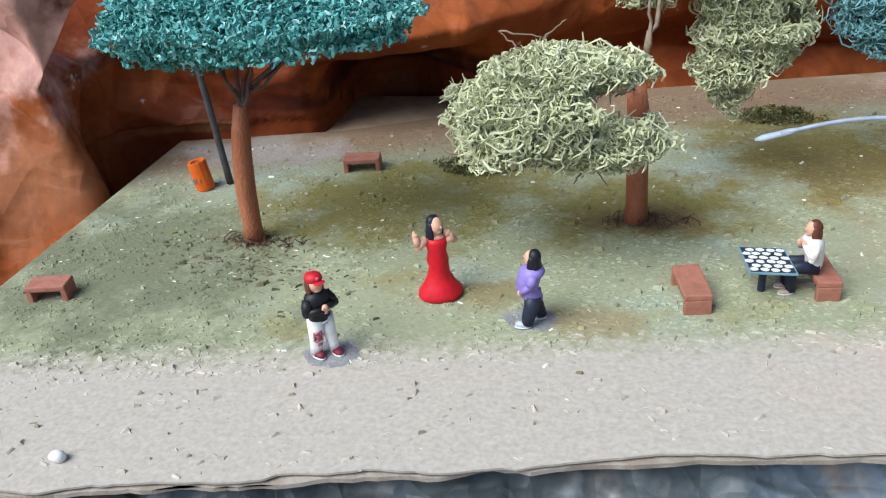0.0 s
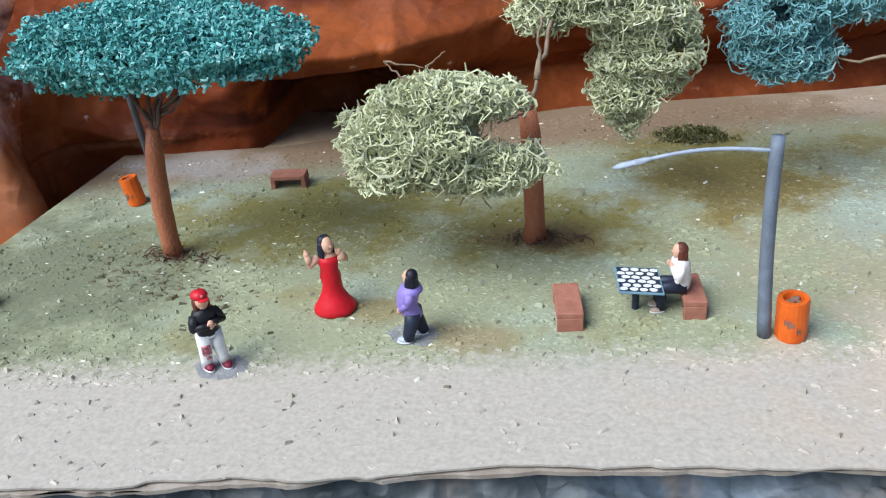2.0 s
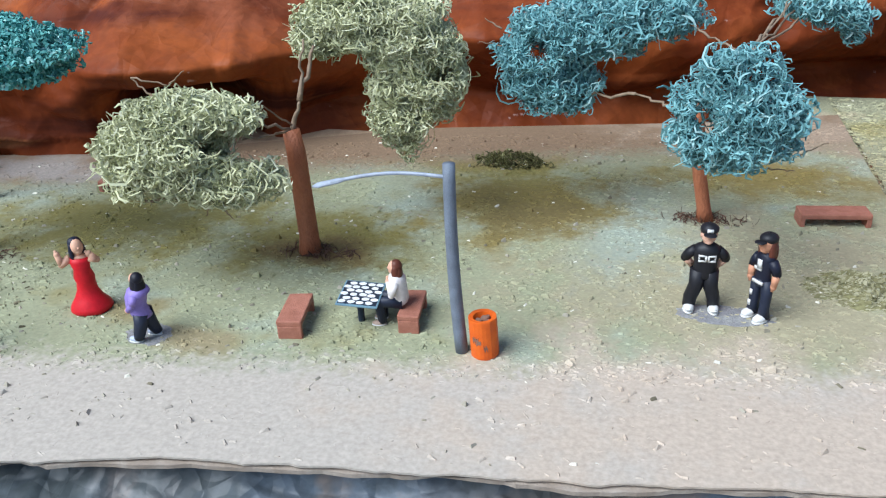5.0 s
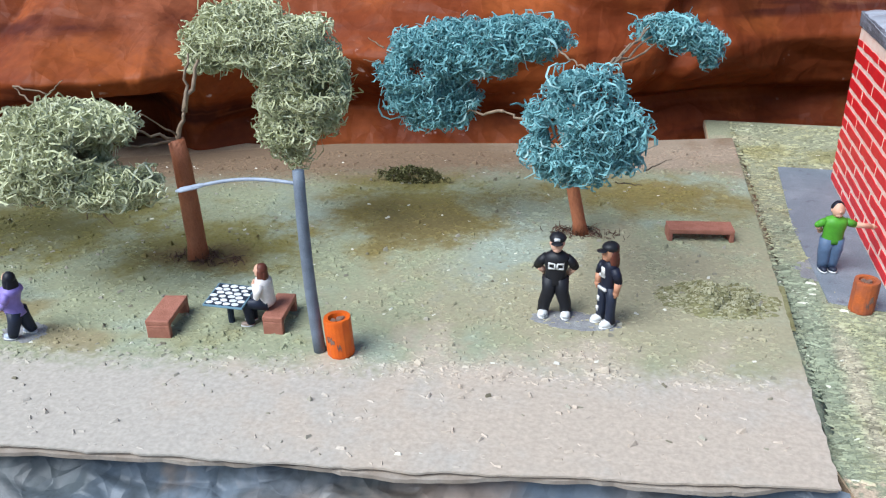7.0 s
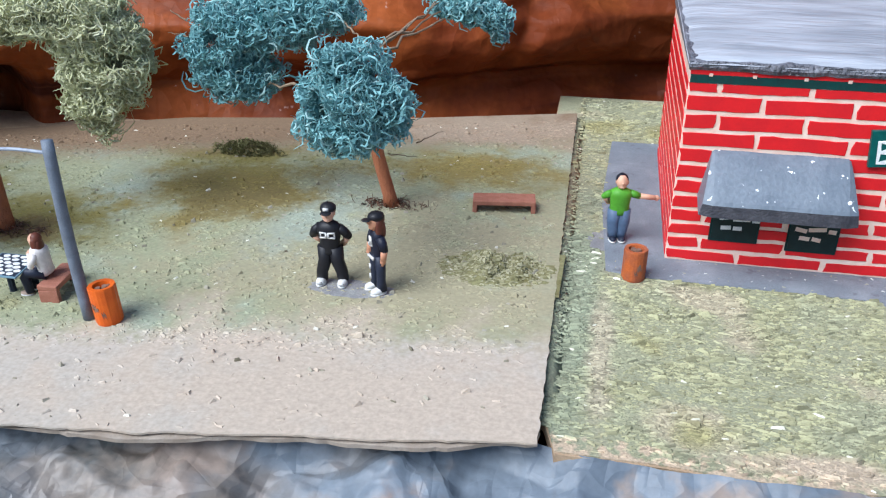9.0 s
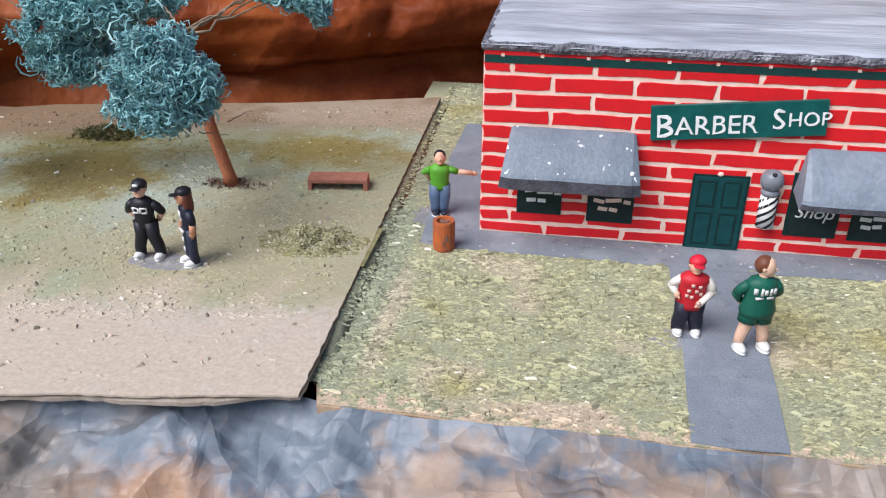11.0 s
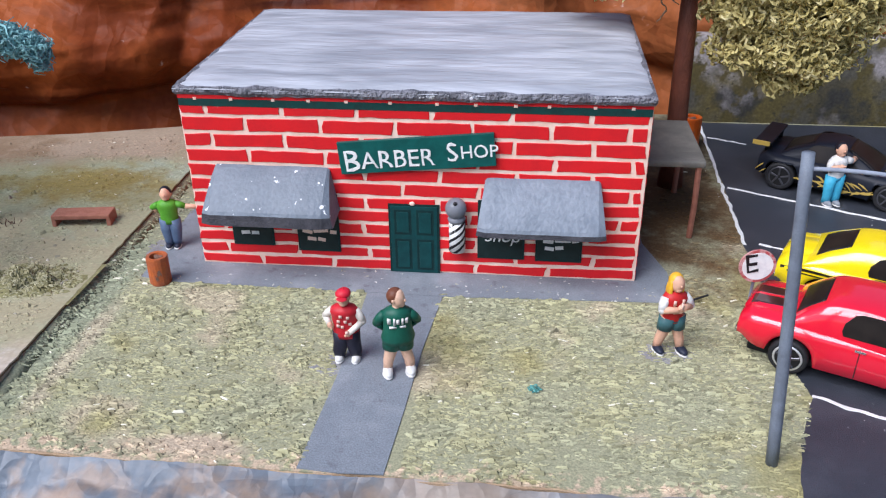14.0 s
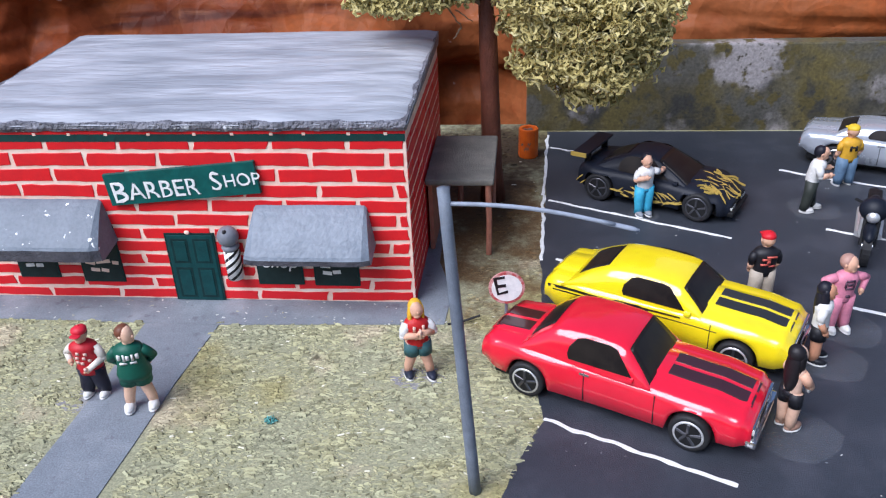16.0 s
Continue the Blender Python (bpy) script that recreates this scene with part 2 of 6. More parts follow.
GREYWALL = blotched("mossy_wall_paint", (0.082, 0.078, 0.064), [
    ((0.115, 0.092, 0.030), "noise", (0.3, 0.43, 0.58)), ((0.040, 0.039, 0.034), "noise", (0.6, 0.50, 0.68)), ((0.30, 0.275, 0.27), "noise", (0.34, 0.53, 0.66)), ((0.085, 0.068, 0.022), "noise", (1.3, 0.54, 0.64)),
    ((0.05, 0.044, 0.028), "noise", (3.2, 0.58, 0.70)),
], rough=0.7, bump=0.3, fine=8)
RED = material("red_brick_paint", (0.68, 0.016, 0.020), (0.60, 0.015, 0.020), rough=0.42, scale=1.2, fine=14, amount=0.12, bump=0.05)
MORTAR = material("cream_line_paint", (0.86, 0.67, 0.56), (0.80, 0.53, 0.42), rough=0.5, scale=2, fine=20, amount=0.1)
ROOFPAINT = material("brushed_grey_paint", (0.48, 0.495, 0.535), (0.28, 0.295, 0.33), rough=0.36, scale=0.9, fine=2.2, amount=0.34, bump=0.45, stretch=(0.3, 1.2, 1), spread=0.13)
DARKGREY = material("dark_grey_paint", (0.13, 0.13, 0.15), (0.26, 0.26, 0.295), rough=0.42, scale=2.5, fine=9, amount=0.5, bump=0.9, speck=(0.55, 0.56, 0.6))
AWNING = material("grey_awning_paint", (0.165, 0.197, 0.238), (0.215, 0.25, 0.295), rough=0.42, scale=1.2, fine=7, amount=0.25, bump=0.2)
TEAL = material("dark_green_paint", (0.006, 0.098, 0.088), (0.004, 0.075, 0.068), rough=0.38, scale=3, fine=25, amount=0.2)
DOORGREEN = material("deep_green_paint", (0.004, 0.054, 0.056), (0.003, 0.042, 0.044), rough=0.42, scale=3, fine=25, amount=0.2)
TEALDARKER = material("dull_green_paint", (0.008, 0.055, 0.05), (0.012, 0.04, 0.038), rough=0.42, scale=2, fine=20, amount=0.3)
TEALDARK = material("green_shadow_line", (0.003, 0.03, 0.03), rough=0.5)
WHITE = material("white_paint", (0.80, 0.80, 0.78), (0.70, 0.70, 0.69), rough=0.5, scale=6, fine=30, amount=0.1)
BLACK = material("black_paint", (0.012, 0.012, 0.014), (0.02, 0.02, 0.022), rough=0.4, scale=4, fine=30)
TERRACOTTA = material("brown_clay_paint", (0.41, 0.17, 0.115), (0.33, 0.13, 0.084), rough=0.6, scale=3, fine=25, amount=0.35, bump=0.2)
ORANGE = material("orange_paint", (0.70, 0.13, 0.012), (0.62, 0.10, 0.01), rough=0.4, scale=3, fine=30, amount=0.15)
RUST = material("grey_scuff_paint", (0.25, 0.14, 0.10), rough=0.7, scale=5)
POST = material("grey_post_paint", (0.175, 0.205, 0.25), (0.135, 0.155, 0.19), rough=0.5, scale=2.5, fine=30, amount=0.3, bump=0.2)
WIRE = material("blue_grey_wire", (0.34, 0.38, 0.45), (0.28, 0.31, 0.37), rough=0.35, scale=4, fine=20, amount=0.2)
WOODTABLE = material("table_wood", (0.30, 0.18, 0.09), (0.22, 0.13, 0.06), rough=0.5, scale=0.2, fine=2.0, stretch=(0.2, 1, 1))


# ---- mesh helpers (centimetres) ----
def finish(name, me, mats, parent=None, label="", smooth=False):
    for mat in mats if isinstance(mats, (list, tuple)) else [mats]:
        me.materials.append(mat)
    if smooth:
        me.polygons.foreach_set("use_smooth", [True] * len(me.polygons))
    ob = new(name, me)
    if parent is not None:
        ob.parent = parent
    return tagged(ob, label)


def part(name, bm, mat, parent=None, label="", smooth=False):
    """Links a bmesh, made in centimetres, as one mesh object under a thing or a part."""
    bmesh.ops.scale(bm, vec=(CM, CM, CM), verts=bm.verts)
    me = bpy.data.meshes.new(name)
    bm.to_mesh(me)
    bm.free()
    return finish(name, me, mat, parent, label, smooth)


def raw(name, verts, faces, mat, parent=None, label="", smooth=False, slots=None):
    me = bpy.data.meshes.new(name)
    me.from_pydata([tuple(v) for v in np.asarray(verts, float) * CM], [], [tuple(int(i) for i in f) for f in faces])
    if slots is not None:
        me.polygons.foreach_set("material_index", slots)
    me.update()
    return finish(name, me, mat, parent, label, smooth)


def thing(name, x, y, z, label, category, group="", kind="", yaw=0.0, tip=(0, 0)):
    ob = new(name)
    ob.empty_display_size = 0.005
    ob.matrix_basis = pose(x * CM, y * CM, z * CM, tip[0], tip[1], yaw)
    return tagged(ob, label, category, group, kind)


def box(bm, x0, x1, y0, y1, z0, z1, bevel=0.0):
    made = bmesh.ops.create_cube(bm, size=1.0)["verts"]
    for v in made:
        v.co = ((x0 + x1) / 2 + v.co.x * (x1 - x0), (y0 + y1) / 2 + v.co.y * (y1 - y0), (z0 + z1) / 2 + v.co.z * (z1 - z0))
    if bevel:
        edges = list({e for v in made for e in v.link_edges})
        bmesh.ops.bevel(bm, geom=edges, offset=bevel, segments=2, affect="EDGES", profile=0.6)
    return bm


def boxed(*args, **kw):
    return box(bmesh.new(), *args, **kw)


def loft(bm, rings, slot=0, caps=True):
    """A skin over rings of equal length."""
    rows = [[bm.verts.new(p) for p in ring] for ring in rings]
    n = len(rows[0])
    for a, b in zip(rows, rows[1:]):
        for i in range(n):
            bm.faces.new((a[i], a[(i + 1) % n], b[(i + 1) % n], b[i])).material_index = slot
    if caps:
        bm.faces.new(rows[0][::-1]).material_index = slot
        bm.faces.new(rows[-1]).material_index = slot
    return bm


def tube(bm, path, radii, sides=8, slot=0, flat=1.0):
    """A round limb along a path of points, with a radius at each."""
    pts = [Vector(p) for p in path]
    rings, side = [], None
    for i, p in enumerate(pts):
        ahead = (pts[min(i + 1, len(pts) - 1)] - pts[max(i - 1, 0)]).normalized()
        if side is None:
            side = ahead.orthogonal().normalized()
        side = (side - ahead * side.dot(ahead)).normalized()
        up = ahead.cross(side)
        r = radii[i] if isinstance(radii, (list, tuple)) else radii
        rings.append([p + side * r * math.cos(a) + up * r * flat * math.sin(a) for a in (2 * math.pi * k / sides for k in range(sides))])
    return loft(bm, rings, slot)


def ball(bm, c, r, slot=0, u=12, v=8):
    """An ellipsoid at c with radii r."""
    r = (r, r, r) if isinstance(r, (int, float)) else r
    rings = []
    for j in range(1, v):
        a = math.pi * j / v
        rings.append([(c[0] + r[0] * math.sin(a) * math.cos(b), c[1] + r[1] * math.sin(a) * math.sin(b), c[2] - r[2] * math.cos(a)) for b in (2 * math.pi * k / u for k in range(u))])
    return loft(bm, rings, slot)


def creased(u, v, seed, turn=0.0):
    """Crumpled paper: flat facets between sharp creases, from -0.5 to 0.5. u and v are counted in facets."""
    u, v = np.asarray(u, float), np.asarray(v, float)
    u, v = u * math.cos(turn) - v * math.sin(turn), u * math.sin(turn) + v * math.cos(turn)
    u, v = u + 0.33 * np.sin(1.3 * v + seed) + 0.2 * np.sin(2.9 * v + 2 * seed), v + 0.33 * np.sin(1.1 * u + 1.7 * seed) + 0.2 * np.sin(2.3 * u + seed)

    def hashed(a, b, k):
        return np.modf(np.abs(np.sin(a * 127.1 + b * 311.7 + k * 74.7)) * 43758.5453)[0]

    i, j = np.floor(u), np.floor(v)
    a, b = u - i, v - j
    p, q, r, t = hashed(i, j, seed), hashed(i + 1, j, seed), hashed(i, j + 1, seed), hashed(i + 1, j + 1, seed)
    one = np.where(a > b, p + (q - p) * a + (t - q) * b, p + (r - p) * b + (t - r) * a)
    two = np.where(a + b < 1, p + (q - p) * a + (r - p) * b, t + (r - t) * (1 - a) + (q - t) * (1 - b))
    return np.where(hashed(i, j, seed + 9) > 0.5, one, two) - 0.5


# ---- the setting: boards, rock, paper, room ----
def front_y(x):
    """The park board's front edge."""
    return 10.57 + (x + 4.79) * 0.171 + 0.34 * math.exp(-((x - 8.0) / 6.0) ** 2)


def torn(x, seed, amp):
    return amp * (noise.noise(Vector((x * 0.35, seed, 0))) + 0.5 * noise.noise(Vector((x * 1.1, seed, 4))) + 0.22 * noise.noise(Vector((x * 4.0, seed, 9))))


def sheet_prism(name, outline, z0, z1, mat, parent, label=""):
    bm = bmesh.new()
    low = [bm.verts.new((x, y, z0)) for x, y in outline]
    high = [bm.verts.new((x, y, z1)) for x, y in outline]
    n = len(outline)
    for i in range(n):
        bm.faces.new((low[i], low[(i + 1) % n], high[(i + 1) % n], high[i]))
    bm.faces.new(high)
    bm.faces.new(low[::-1])
    bmesh.ops.triangulate(bm, faces=[f for f in bm.faces if len(f.verts) > 4])
    return part(name, bm, mat, parent, label)


def park_outline(seed, inset):
    xs = [-9.9 + i * (24.15 + 9.9) / 150 for i in range(151)]
    edge = [(x, front_y(x) + torn(x, seed, 0.24) + inset) for x in xs]
    side = [(24.15 - 0.55 * k / 140 + torn(k * 1.3, 17, 0.045), front_y(24.15) + (37.6 - front_y(24.15)) * k / 140) for k in range(1, 140)]
    back = side + [(23.6, 37.6), (17.0, 35.6), (7.0, 33.6), (-4.1, 28.9), (-10.2, 27.8), (-10.1, 21.5)]
    return edge + back


park = thing("park_board", 0, 0, 0, "torn corrugated cardboard base painted as sandy grass", "cardboard base", kind="structure")
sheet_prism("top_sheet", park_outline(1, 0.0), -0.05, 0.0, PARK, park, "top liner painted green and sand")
sheet_prism("core", park_outline(1, 0.08), -0.105, -0.05, CORE, park, "dark corrugated core")
sheet_prism("bottom_sheet", park_outline(7, -0.01), -0.215, -0.115, LINER, park, "pale worn bottom liner")

lot = thing("lot_board", 0, 0, 0, "cardboard base painted as lawn and car park", "cardboard base", kind="structure")
lot_front = [(24.5 + i * 0.4, 15.62 + torn(i * 0.4, 3, 0.16)) for i in range(100)]
lot_outline = lot_front + [(64.5, 15.6), (64.5, 41.6), (22.6, 41.2), (22.7, 36), (23.0, 20), (23.4, 17.6), (24.2, 16.6)]
sheet_prism("base_sheet", lot_outline, -0.62, -0.34, KRAFT, lot, "bare brown cardboard edge")
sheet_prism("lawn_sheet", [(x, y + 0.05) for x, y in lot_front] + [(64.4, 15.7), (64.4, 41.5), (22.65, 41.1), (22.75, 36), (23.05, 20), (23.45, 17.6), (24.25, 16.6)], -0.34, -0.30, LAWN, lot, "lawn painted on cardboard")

# the lawn's sawdust banked against the park board
bank = bmesh.new()
rings = []
for k in range(110):
    y = 17.3 + 0.185 * k
    x = 24.11 - 0.0264 * (y - 15.5)
    top = -0.13 + torn(k * 0.9, 41, 0.05) - 0.14 * max(0, 1 - k / 9)
    rings.append([(x, y, -0.31), (x, y, top), (x + 0.10, y, top - 0.015), (x + 0.42 + torn(k * 0.7, 43, 0.12), y, -0.305)])
loft(bank, rings)
part("bank", bank, LAWN, lot, "sawdust banked along the seam", True)

asphalt_edge = [(43.7, 15.9), (43.85, 16.6), (44.15, 17.5), (44.6, 18.6), (44.9, 19.4), (44.75, 20.6), (44.5, 22.0), (44.7, 23.6), (44.95, 25.4), (44.9, 27.6), (45.1, 30.0), (45.2, 34.0), (45.4, 39.9)]
fine_edge = []
for (xa, ya), (xb, yb) in zip(asphalt_edge, asphalt_edge[1:]):
    for k in range(8):
        f = k / 8
        fine_edge.append((xa + (xb - xa) * f + torn(ya + (yb - ya) * f, 11, 0.12), ya + (yb - ya) * f))
asphalt = sheet_prism("road", fine_edge + [(45.4, 40.2), (64.3, 40.2), (64.3, 15.9)], -0.299, -0.275, ASPHALT, None)
tagged(asphalt, "dark blue-grey painted asphalt of the car park", "asphalt", kind="structure")

paving = thing("pavement", 0, 0, 0, "grey painted path and apron round the shop", "pavement", kind="structure")
sheet_prism("apron", [(25.3, 23.75), (26.5, 23.55), (30, 23.5), (32.7, 23.46), (35.1, 23.42), (38, 23.55), (42.0, 23.7), (42.1, 25.5), (41.5, 27.5), (41.3, 35), (25.2, 35), (25.0, 29)], -0.299, -0.272, PAVING, paving)
sheet_prism("path", [(32.62, 15.72), (33.6, 15.66), (34.62, 15.7), (34.75, 18), (34.85, 20.5), (35.1, 23.40), (32.75, 23.44), (32.8, 20), (32.72, 18)], -0.299, -0.270, PAVING, paving)

# the rock behind: crumpled paper round the back and one side
ROCK_LINE = [(-30, 15), (-23, 19.0), (-17, 21.4), (-13.6, 22.6), (-11.2, 23.0), (-11.9, 24.8), (-12.3, 26.6), (-10.4, 27.7), (-7.5, 28.0), (-4.4, 28.5), (-0.6, 30.0), (2.4, 31.6), (7, 34.6), (12, 35.6), (17, 36.6), (21, 38.2), (24.5, 40.2), (28, 42.0), (34, 42.4), (40, 42.0), (45, 42.6), (52, 42.8), (60, 42.6), (72, 42)]


def along(points, f):
    """A smooth line through points, f from 0 to 1."""
    s = f * (len(points) - 1)
    i = min(int(s), len(points) - 2)
    t = s - i
    p = [Vector((*points[max(0, min(len(points) - 1, i + k))], 0)) for k in (-1, 0, 1, 2)]
    return 0.5 * (2 * p[1] + (p[2] - p[0]) * t + (2 * p[0] - 5 * p[1] + 4 * p[2] - p[3]) * t * t + (3 * p[1] - p[0] - 3 * p[2] + p[3]) * t ** 3)


def rock_wall():
    """Facets and creases on a leaning sheet: a flap that stands forward with a bent ridge, a cave under a
    brow, and, further on, long level wrinkles."""
    nu, nv = 560, 120
    ridge = 4 / (len(ROCK_LINE) - 1)
    verts, faces = [], []
    for i in range(nu + 1):
        f = i / nu
        p = along(ROCK_LINE, f)
        d = (along(ROCK_LINE, min(1, f + 0.004)) - along(ROCK_LINE, max(0, f - 0.004))).normalized()
        out = Vector((-d.y, d.x, 0))
        s = f * 124.0
        z = -5 + (13.0 + 6.0 * min(1, max(0, (p.x + 10.0) / 5.0))) * np.arange(nv + 1) / nv
        far = min(1, max(0, (p.x - 9.0) / 8.0))
        from_ridge = math.hypot(p.x + 11.2, p.y - 23.0)
        flap = 1.0 if f < ridge else max(0.0, 1 - from_ridge / 2.5)
        hollow = np.maximum(0, 1 - np.abs(z - (1.0 if p.x < 2 else 0.6)) / (2.6 if p.x < 2 else 1.7)) * min(1, max(0.15, (p.x + 6.0) / 4.0))
        brow = np.clip((2.9 - z) / 0.7, 0, 1)
        cave = math.exp(-(((p.x + 1.7) / 2.5) ** 4)) if p.y > 27 else 0.0
        deep = 4.6 * cave * brow + math.exp(-((p.x - 10.0) ** 2 + (p.y - 35.2) ** 2) / 16) * np.maximum(0, 1 - np.abs(z - 0.7) / 2.9)
        deep = deep + far * 1.1 * np.clip((1.3 - z) / 0.9, 0, 1) + 3.4 * math.exp(-(((p.x - 41.3) / 3.2) ** 4)) * np.clip((7.5 - z) / 0.8, 0, 1)
        lean = 0.9 * hollow - (0.5 + 0.5 * cave) * np.maximum(0, 1 - np.abs(z - 3.7) / 2.2) + (1.25 - 0.9 * far) * np.maximum(0, z - 3.6)
        big = 3.0 * creased(s / 8.5, z / 5.5, 3, 0.5) + 1.7 * creased(s / 4.2, z / 3.0, 5, -0.4) + (0.55 - 0.2 * far) * creased(s / 1.9, z / 1.5, 8, 0.9)
        big = big + far * (0.42 * creased(s / 7.0, z / 0.9, 11, 0.06) + 0.16 * creased(s / 3.2, z / 0.4, 12, -0.05)) + 0.10 * creased(s / 0.9, z / 0.6, 14, 0.3)
        off = lean + deep + big * np.where(z < 0.6, 0.45, 1.0) * 0.8 + 0.5
        tipped = 0.45 * np.maximum(0, z - 3.3) - 0.18 * np.maximum(0, 2.4 - z) + 0.18 * big + 0.12 * creased(s / 1.1, z / 1.3, 17, 0.7)
        off = off * (1 - flap) + tipped * flap
        bend = (np.interp(z, [-5, -0.9, 0.3, 2.2, 3.5, 4.8, 6.3, 8], [-11.0, -11.2, -11.1, -11.3, -11.7, -10.6, -9.5, -8.6]) + 11.2) * math.exp(-(from_ridge / (3.0 if f < ridge else 1.6)) ** 2)
        verts.extend((p.x + out.x * o + b, p.y + out.y * o, h) for o, b, h in zip(off, bend, z))
    for i in range(nu):
        for j in range(nv):
            a = i * (nv + 1) + j
            faces.append((a, a + nv + 1, a + nv + 2, a + 1))
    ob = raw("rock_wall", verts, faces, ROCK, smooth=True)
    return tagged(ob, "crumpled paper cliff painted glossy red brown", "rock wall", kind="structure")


rock_wall()


def drape():
    """Grey crumpled paper that falls away in front of the boards."""
    nu, nv = 840, 140
    verts, faces = [], []
    v = (np.arange(nv + 1) / nv) ** 1.5
    for i in range(nu + 1):
        x = -16 + 84 * i / nu
        lot_side = min(1, max(0, (x - 22.6) / 2.2))
        y0 = (front_y(x) + 0.9) * (1 - lot_side) + (15.62 + torn(x, 31, 0.14)) * lot_side
        z0 = -0.46 * (1 - lot_side) + (-0.30 + torn(x, 33, 0.10)) * lot_side
        y = y0 - 13 * v
        z = z0 - 5.5 * v ** 1.1
        ease = np.minimum(1, v * 26)
        bend = 0.95 * creased(x / 3.1, y / 2.3, 21, 0.5) + 0.62 * creased(x / 1.25, y / 1.05, 23, -0.7) + 0.34 * creased(x / 0.58, y / 0.52, 27, 1.1) + 0.1 * creased(x / 0.3, y / 0.27, 29, 0.3)
        z = z + ease * (bend * 0.75 - 0.22)
        verts.extend((x, b, c) for b, c in zip(y, z))
    for i in range(nu):
        for j in range(nv):
            a = i * (nv + 1) + j
            faces.append((a, a + 1, a + nv + 2, a + nv + 1))
    ob = raw("paper_drape", verts, faces, FOIL, smooth=True)
    return tagged(ob, "crumpled grey paper with tan stains hanging in front", "paper", kind="structure")


drape()

# wall behind the car park
bm = bmesh.new()
box(bm, 44.4, 66, 40.4, 41.3, -0.6, 3.75, 0.08)
back_wall = part("wall_north", bm, GREYWALL)
tagged(back_wall, "mossy grey painted retaining wall", "wall", kind="structure")

# what the model stands on
tagged(part("floor", boxed(-24, 70, 0.5, 52, -9.5, -7.5, 0.2), WOODTABLE), "plain wooden board under the model", "support", kind="structure")
tagged(part("riser", boxed(-9, 23.4, 17.0, 33.5, -7.5, -0.215), KRAFT), "plain cardboard box that carries the park board", "support", kind="structure")
tagged(part("riser", boxed(24.6, 64, 16.6, 40.0, -7.5, -0.62), KRAFT), "plain cardboard box that carries the lot board", "support", kind="structure")


# ---- the barber shop ----
def text_mesh(body, size, x, z, depth=0.02, mat=WHITE, name="lettering", parent=None, y=0.0, shear=0.0):
    """Raised lettering in the built-in font, on a plane that faces the camera side."""
    curve = bpy.data.curves.new(name, "FONT")
    curve.body, curve.size, curve.extrude, curve.offset, curve.shear, curve.resolution_u = body, size * CM, depth * CM, 0.00001, shear, 3
    tmp = new("tmp", curve)
    me = bpy.data.meshes.new_from_object(tmp.evaluated_get(bpy.context.evaluated_depsgraph_get()))
    bpy.data.objects.remove(tmp)
    for v in me.vertices:
        v.co.x += 0.0004 * size * noise.noise(v.co * 700)
        v.co.y += 0.0006 * size * noise.noise(v.co * 600 + Vector((9, 0, 0)))
    ob = finish(name, me, mat, parent)
    ob.matrix_basis = pose(x * CM, y * CM, z * CM, 90, 0, 0)
    return ob


shop = thing("barber_shop", 34.0, 24.87, -0.27, "model barber shop of red painted brick with a grey flat roof", "building")
shop_wall = part("wall", boxed(-7.0, 7.0, 0, 9.0, 0, 5.74, 0.02), MORTAR, shop, "cream lines between red bricks")
roof_bm = bmesh.new()
loft(roof_bm, [[(-7.03, -0.08, 5.73), (7.03, -0.09, 5.73), (7.05, 9.08, 5.82), (-7.05, 9.08, 5.82)], [(-7.07, -0.15, 5.84), (7.07, -0.17, 5.84), (7.07, 9.11, 6.0), (-7.07, 9.11, 6.0)], [(-7.05, -0.13, 6.0), (7.05, -0.14, 6.0), (7.07, 9.12, 6.3), (-7.07, 9.12, 6.3)]])
bmesh.ops.subdivide_edges(roof_bm, edges=roof_bm.edges[:], cuts=14, use_grid_fill=True)
bmesh.ops.subdivide_edges(roof_bm, edges=[e for e in roof_bm.edges if all(v.co.y < 0.6 for v in e.verts)], cuts=2, use_grid_fill=True)
for v in roof_bm.verts:
    v.co += Vector((0, noise.noise(v.co * 1.3) * 0.05 + noise.noise(v.co * 4) * 0.05, noise.noise(v.co * 1.7 + Vector((3, 0, 0))) * 0.035 + noise.noise(v.co * 5) * 0.03))
shop_roof = part("roof", roof_bm, DARKGREY, shop, "dark rough edge of the roof slab")
top_bm = bmesh.new()
nx, ny = 96, 36
grid = [[None] * (ny + 1) for _ in range(nx + 1)]
for i in range(nx + 1):
    for j in range(ny + 1):
        u, v = i / nx, j / ny
        edge = min(u, 1 - u, v, 1 - v)
        x, y = -7.08 + 14.16 * u, -0.16 + 9.30 * v + 0.05 * noise.noise(Vector((u * 30, 0, 5))) * max(0, 1 - v * 12)
        z = 5.93 + 0.15 * min(1, edge * 22) ** 0.5 + 0.34 * v + 0.03 * noise.noise(Vector((x * 0.6, y * 2.2, 0)))
        grid[i][j] = top_bm.verts.new((x, y, z))
for i in range(nx):
    for j in range(ny):
        top_bm.faces.new((grid[i][j], grid[i + 1][j], grid[i + 1][j + 1], grid[i][j + 1]))
part("roof_paint", top_bm, ROOFPAINT, shop_roof, "streaky light grey brushed paint", smooth=True)

bricks = random.Random(4)
band = part("band", boxed(-6.98, 6.98, -0.03, 0, 5.39, 5.62), TEALDARKER, shop, "dark green stripe under the eave")
part("band_line", boxed(-6.99, 6.99, -0.028, 0, 5.62, 5.735), RED, shop, "thin red line under the eave")
for k in range(12):
    x = -6.4 + k * 1.17 + bricks.uniform(-0.2, 0.2)
    part("tick", boxed(x, x + 0.10, -0.04, -0.028, 5.58, 5.66), MORTAR, band)


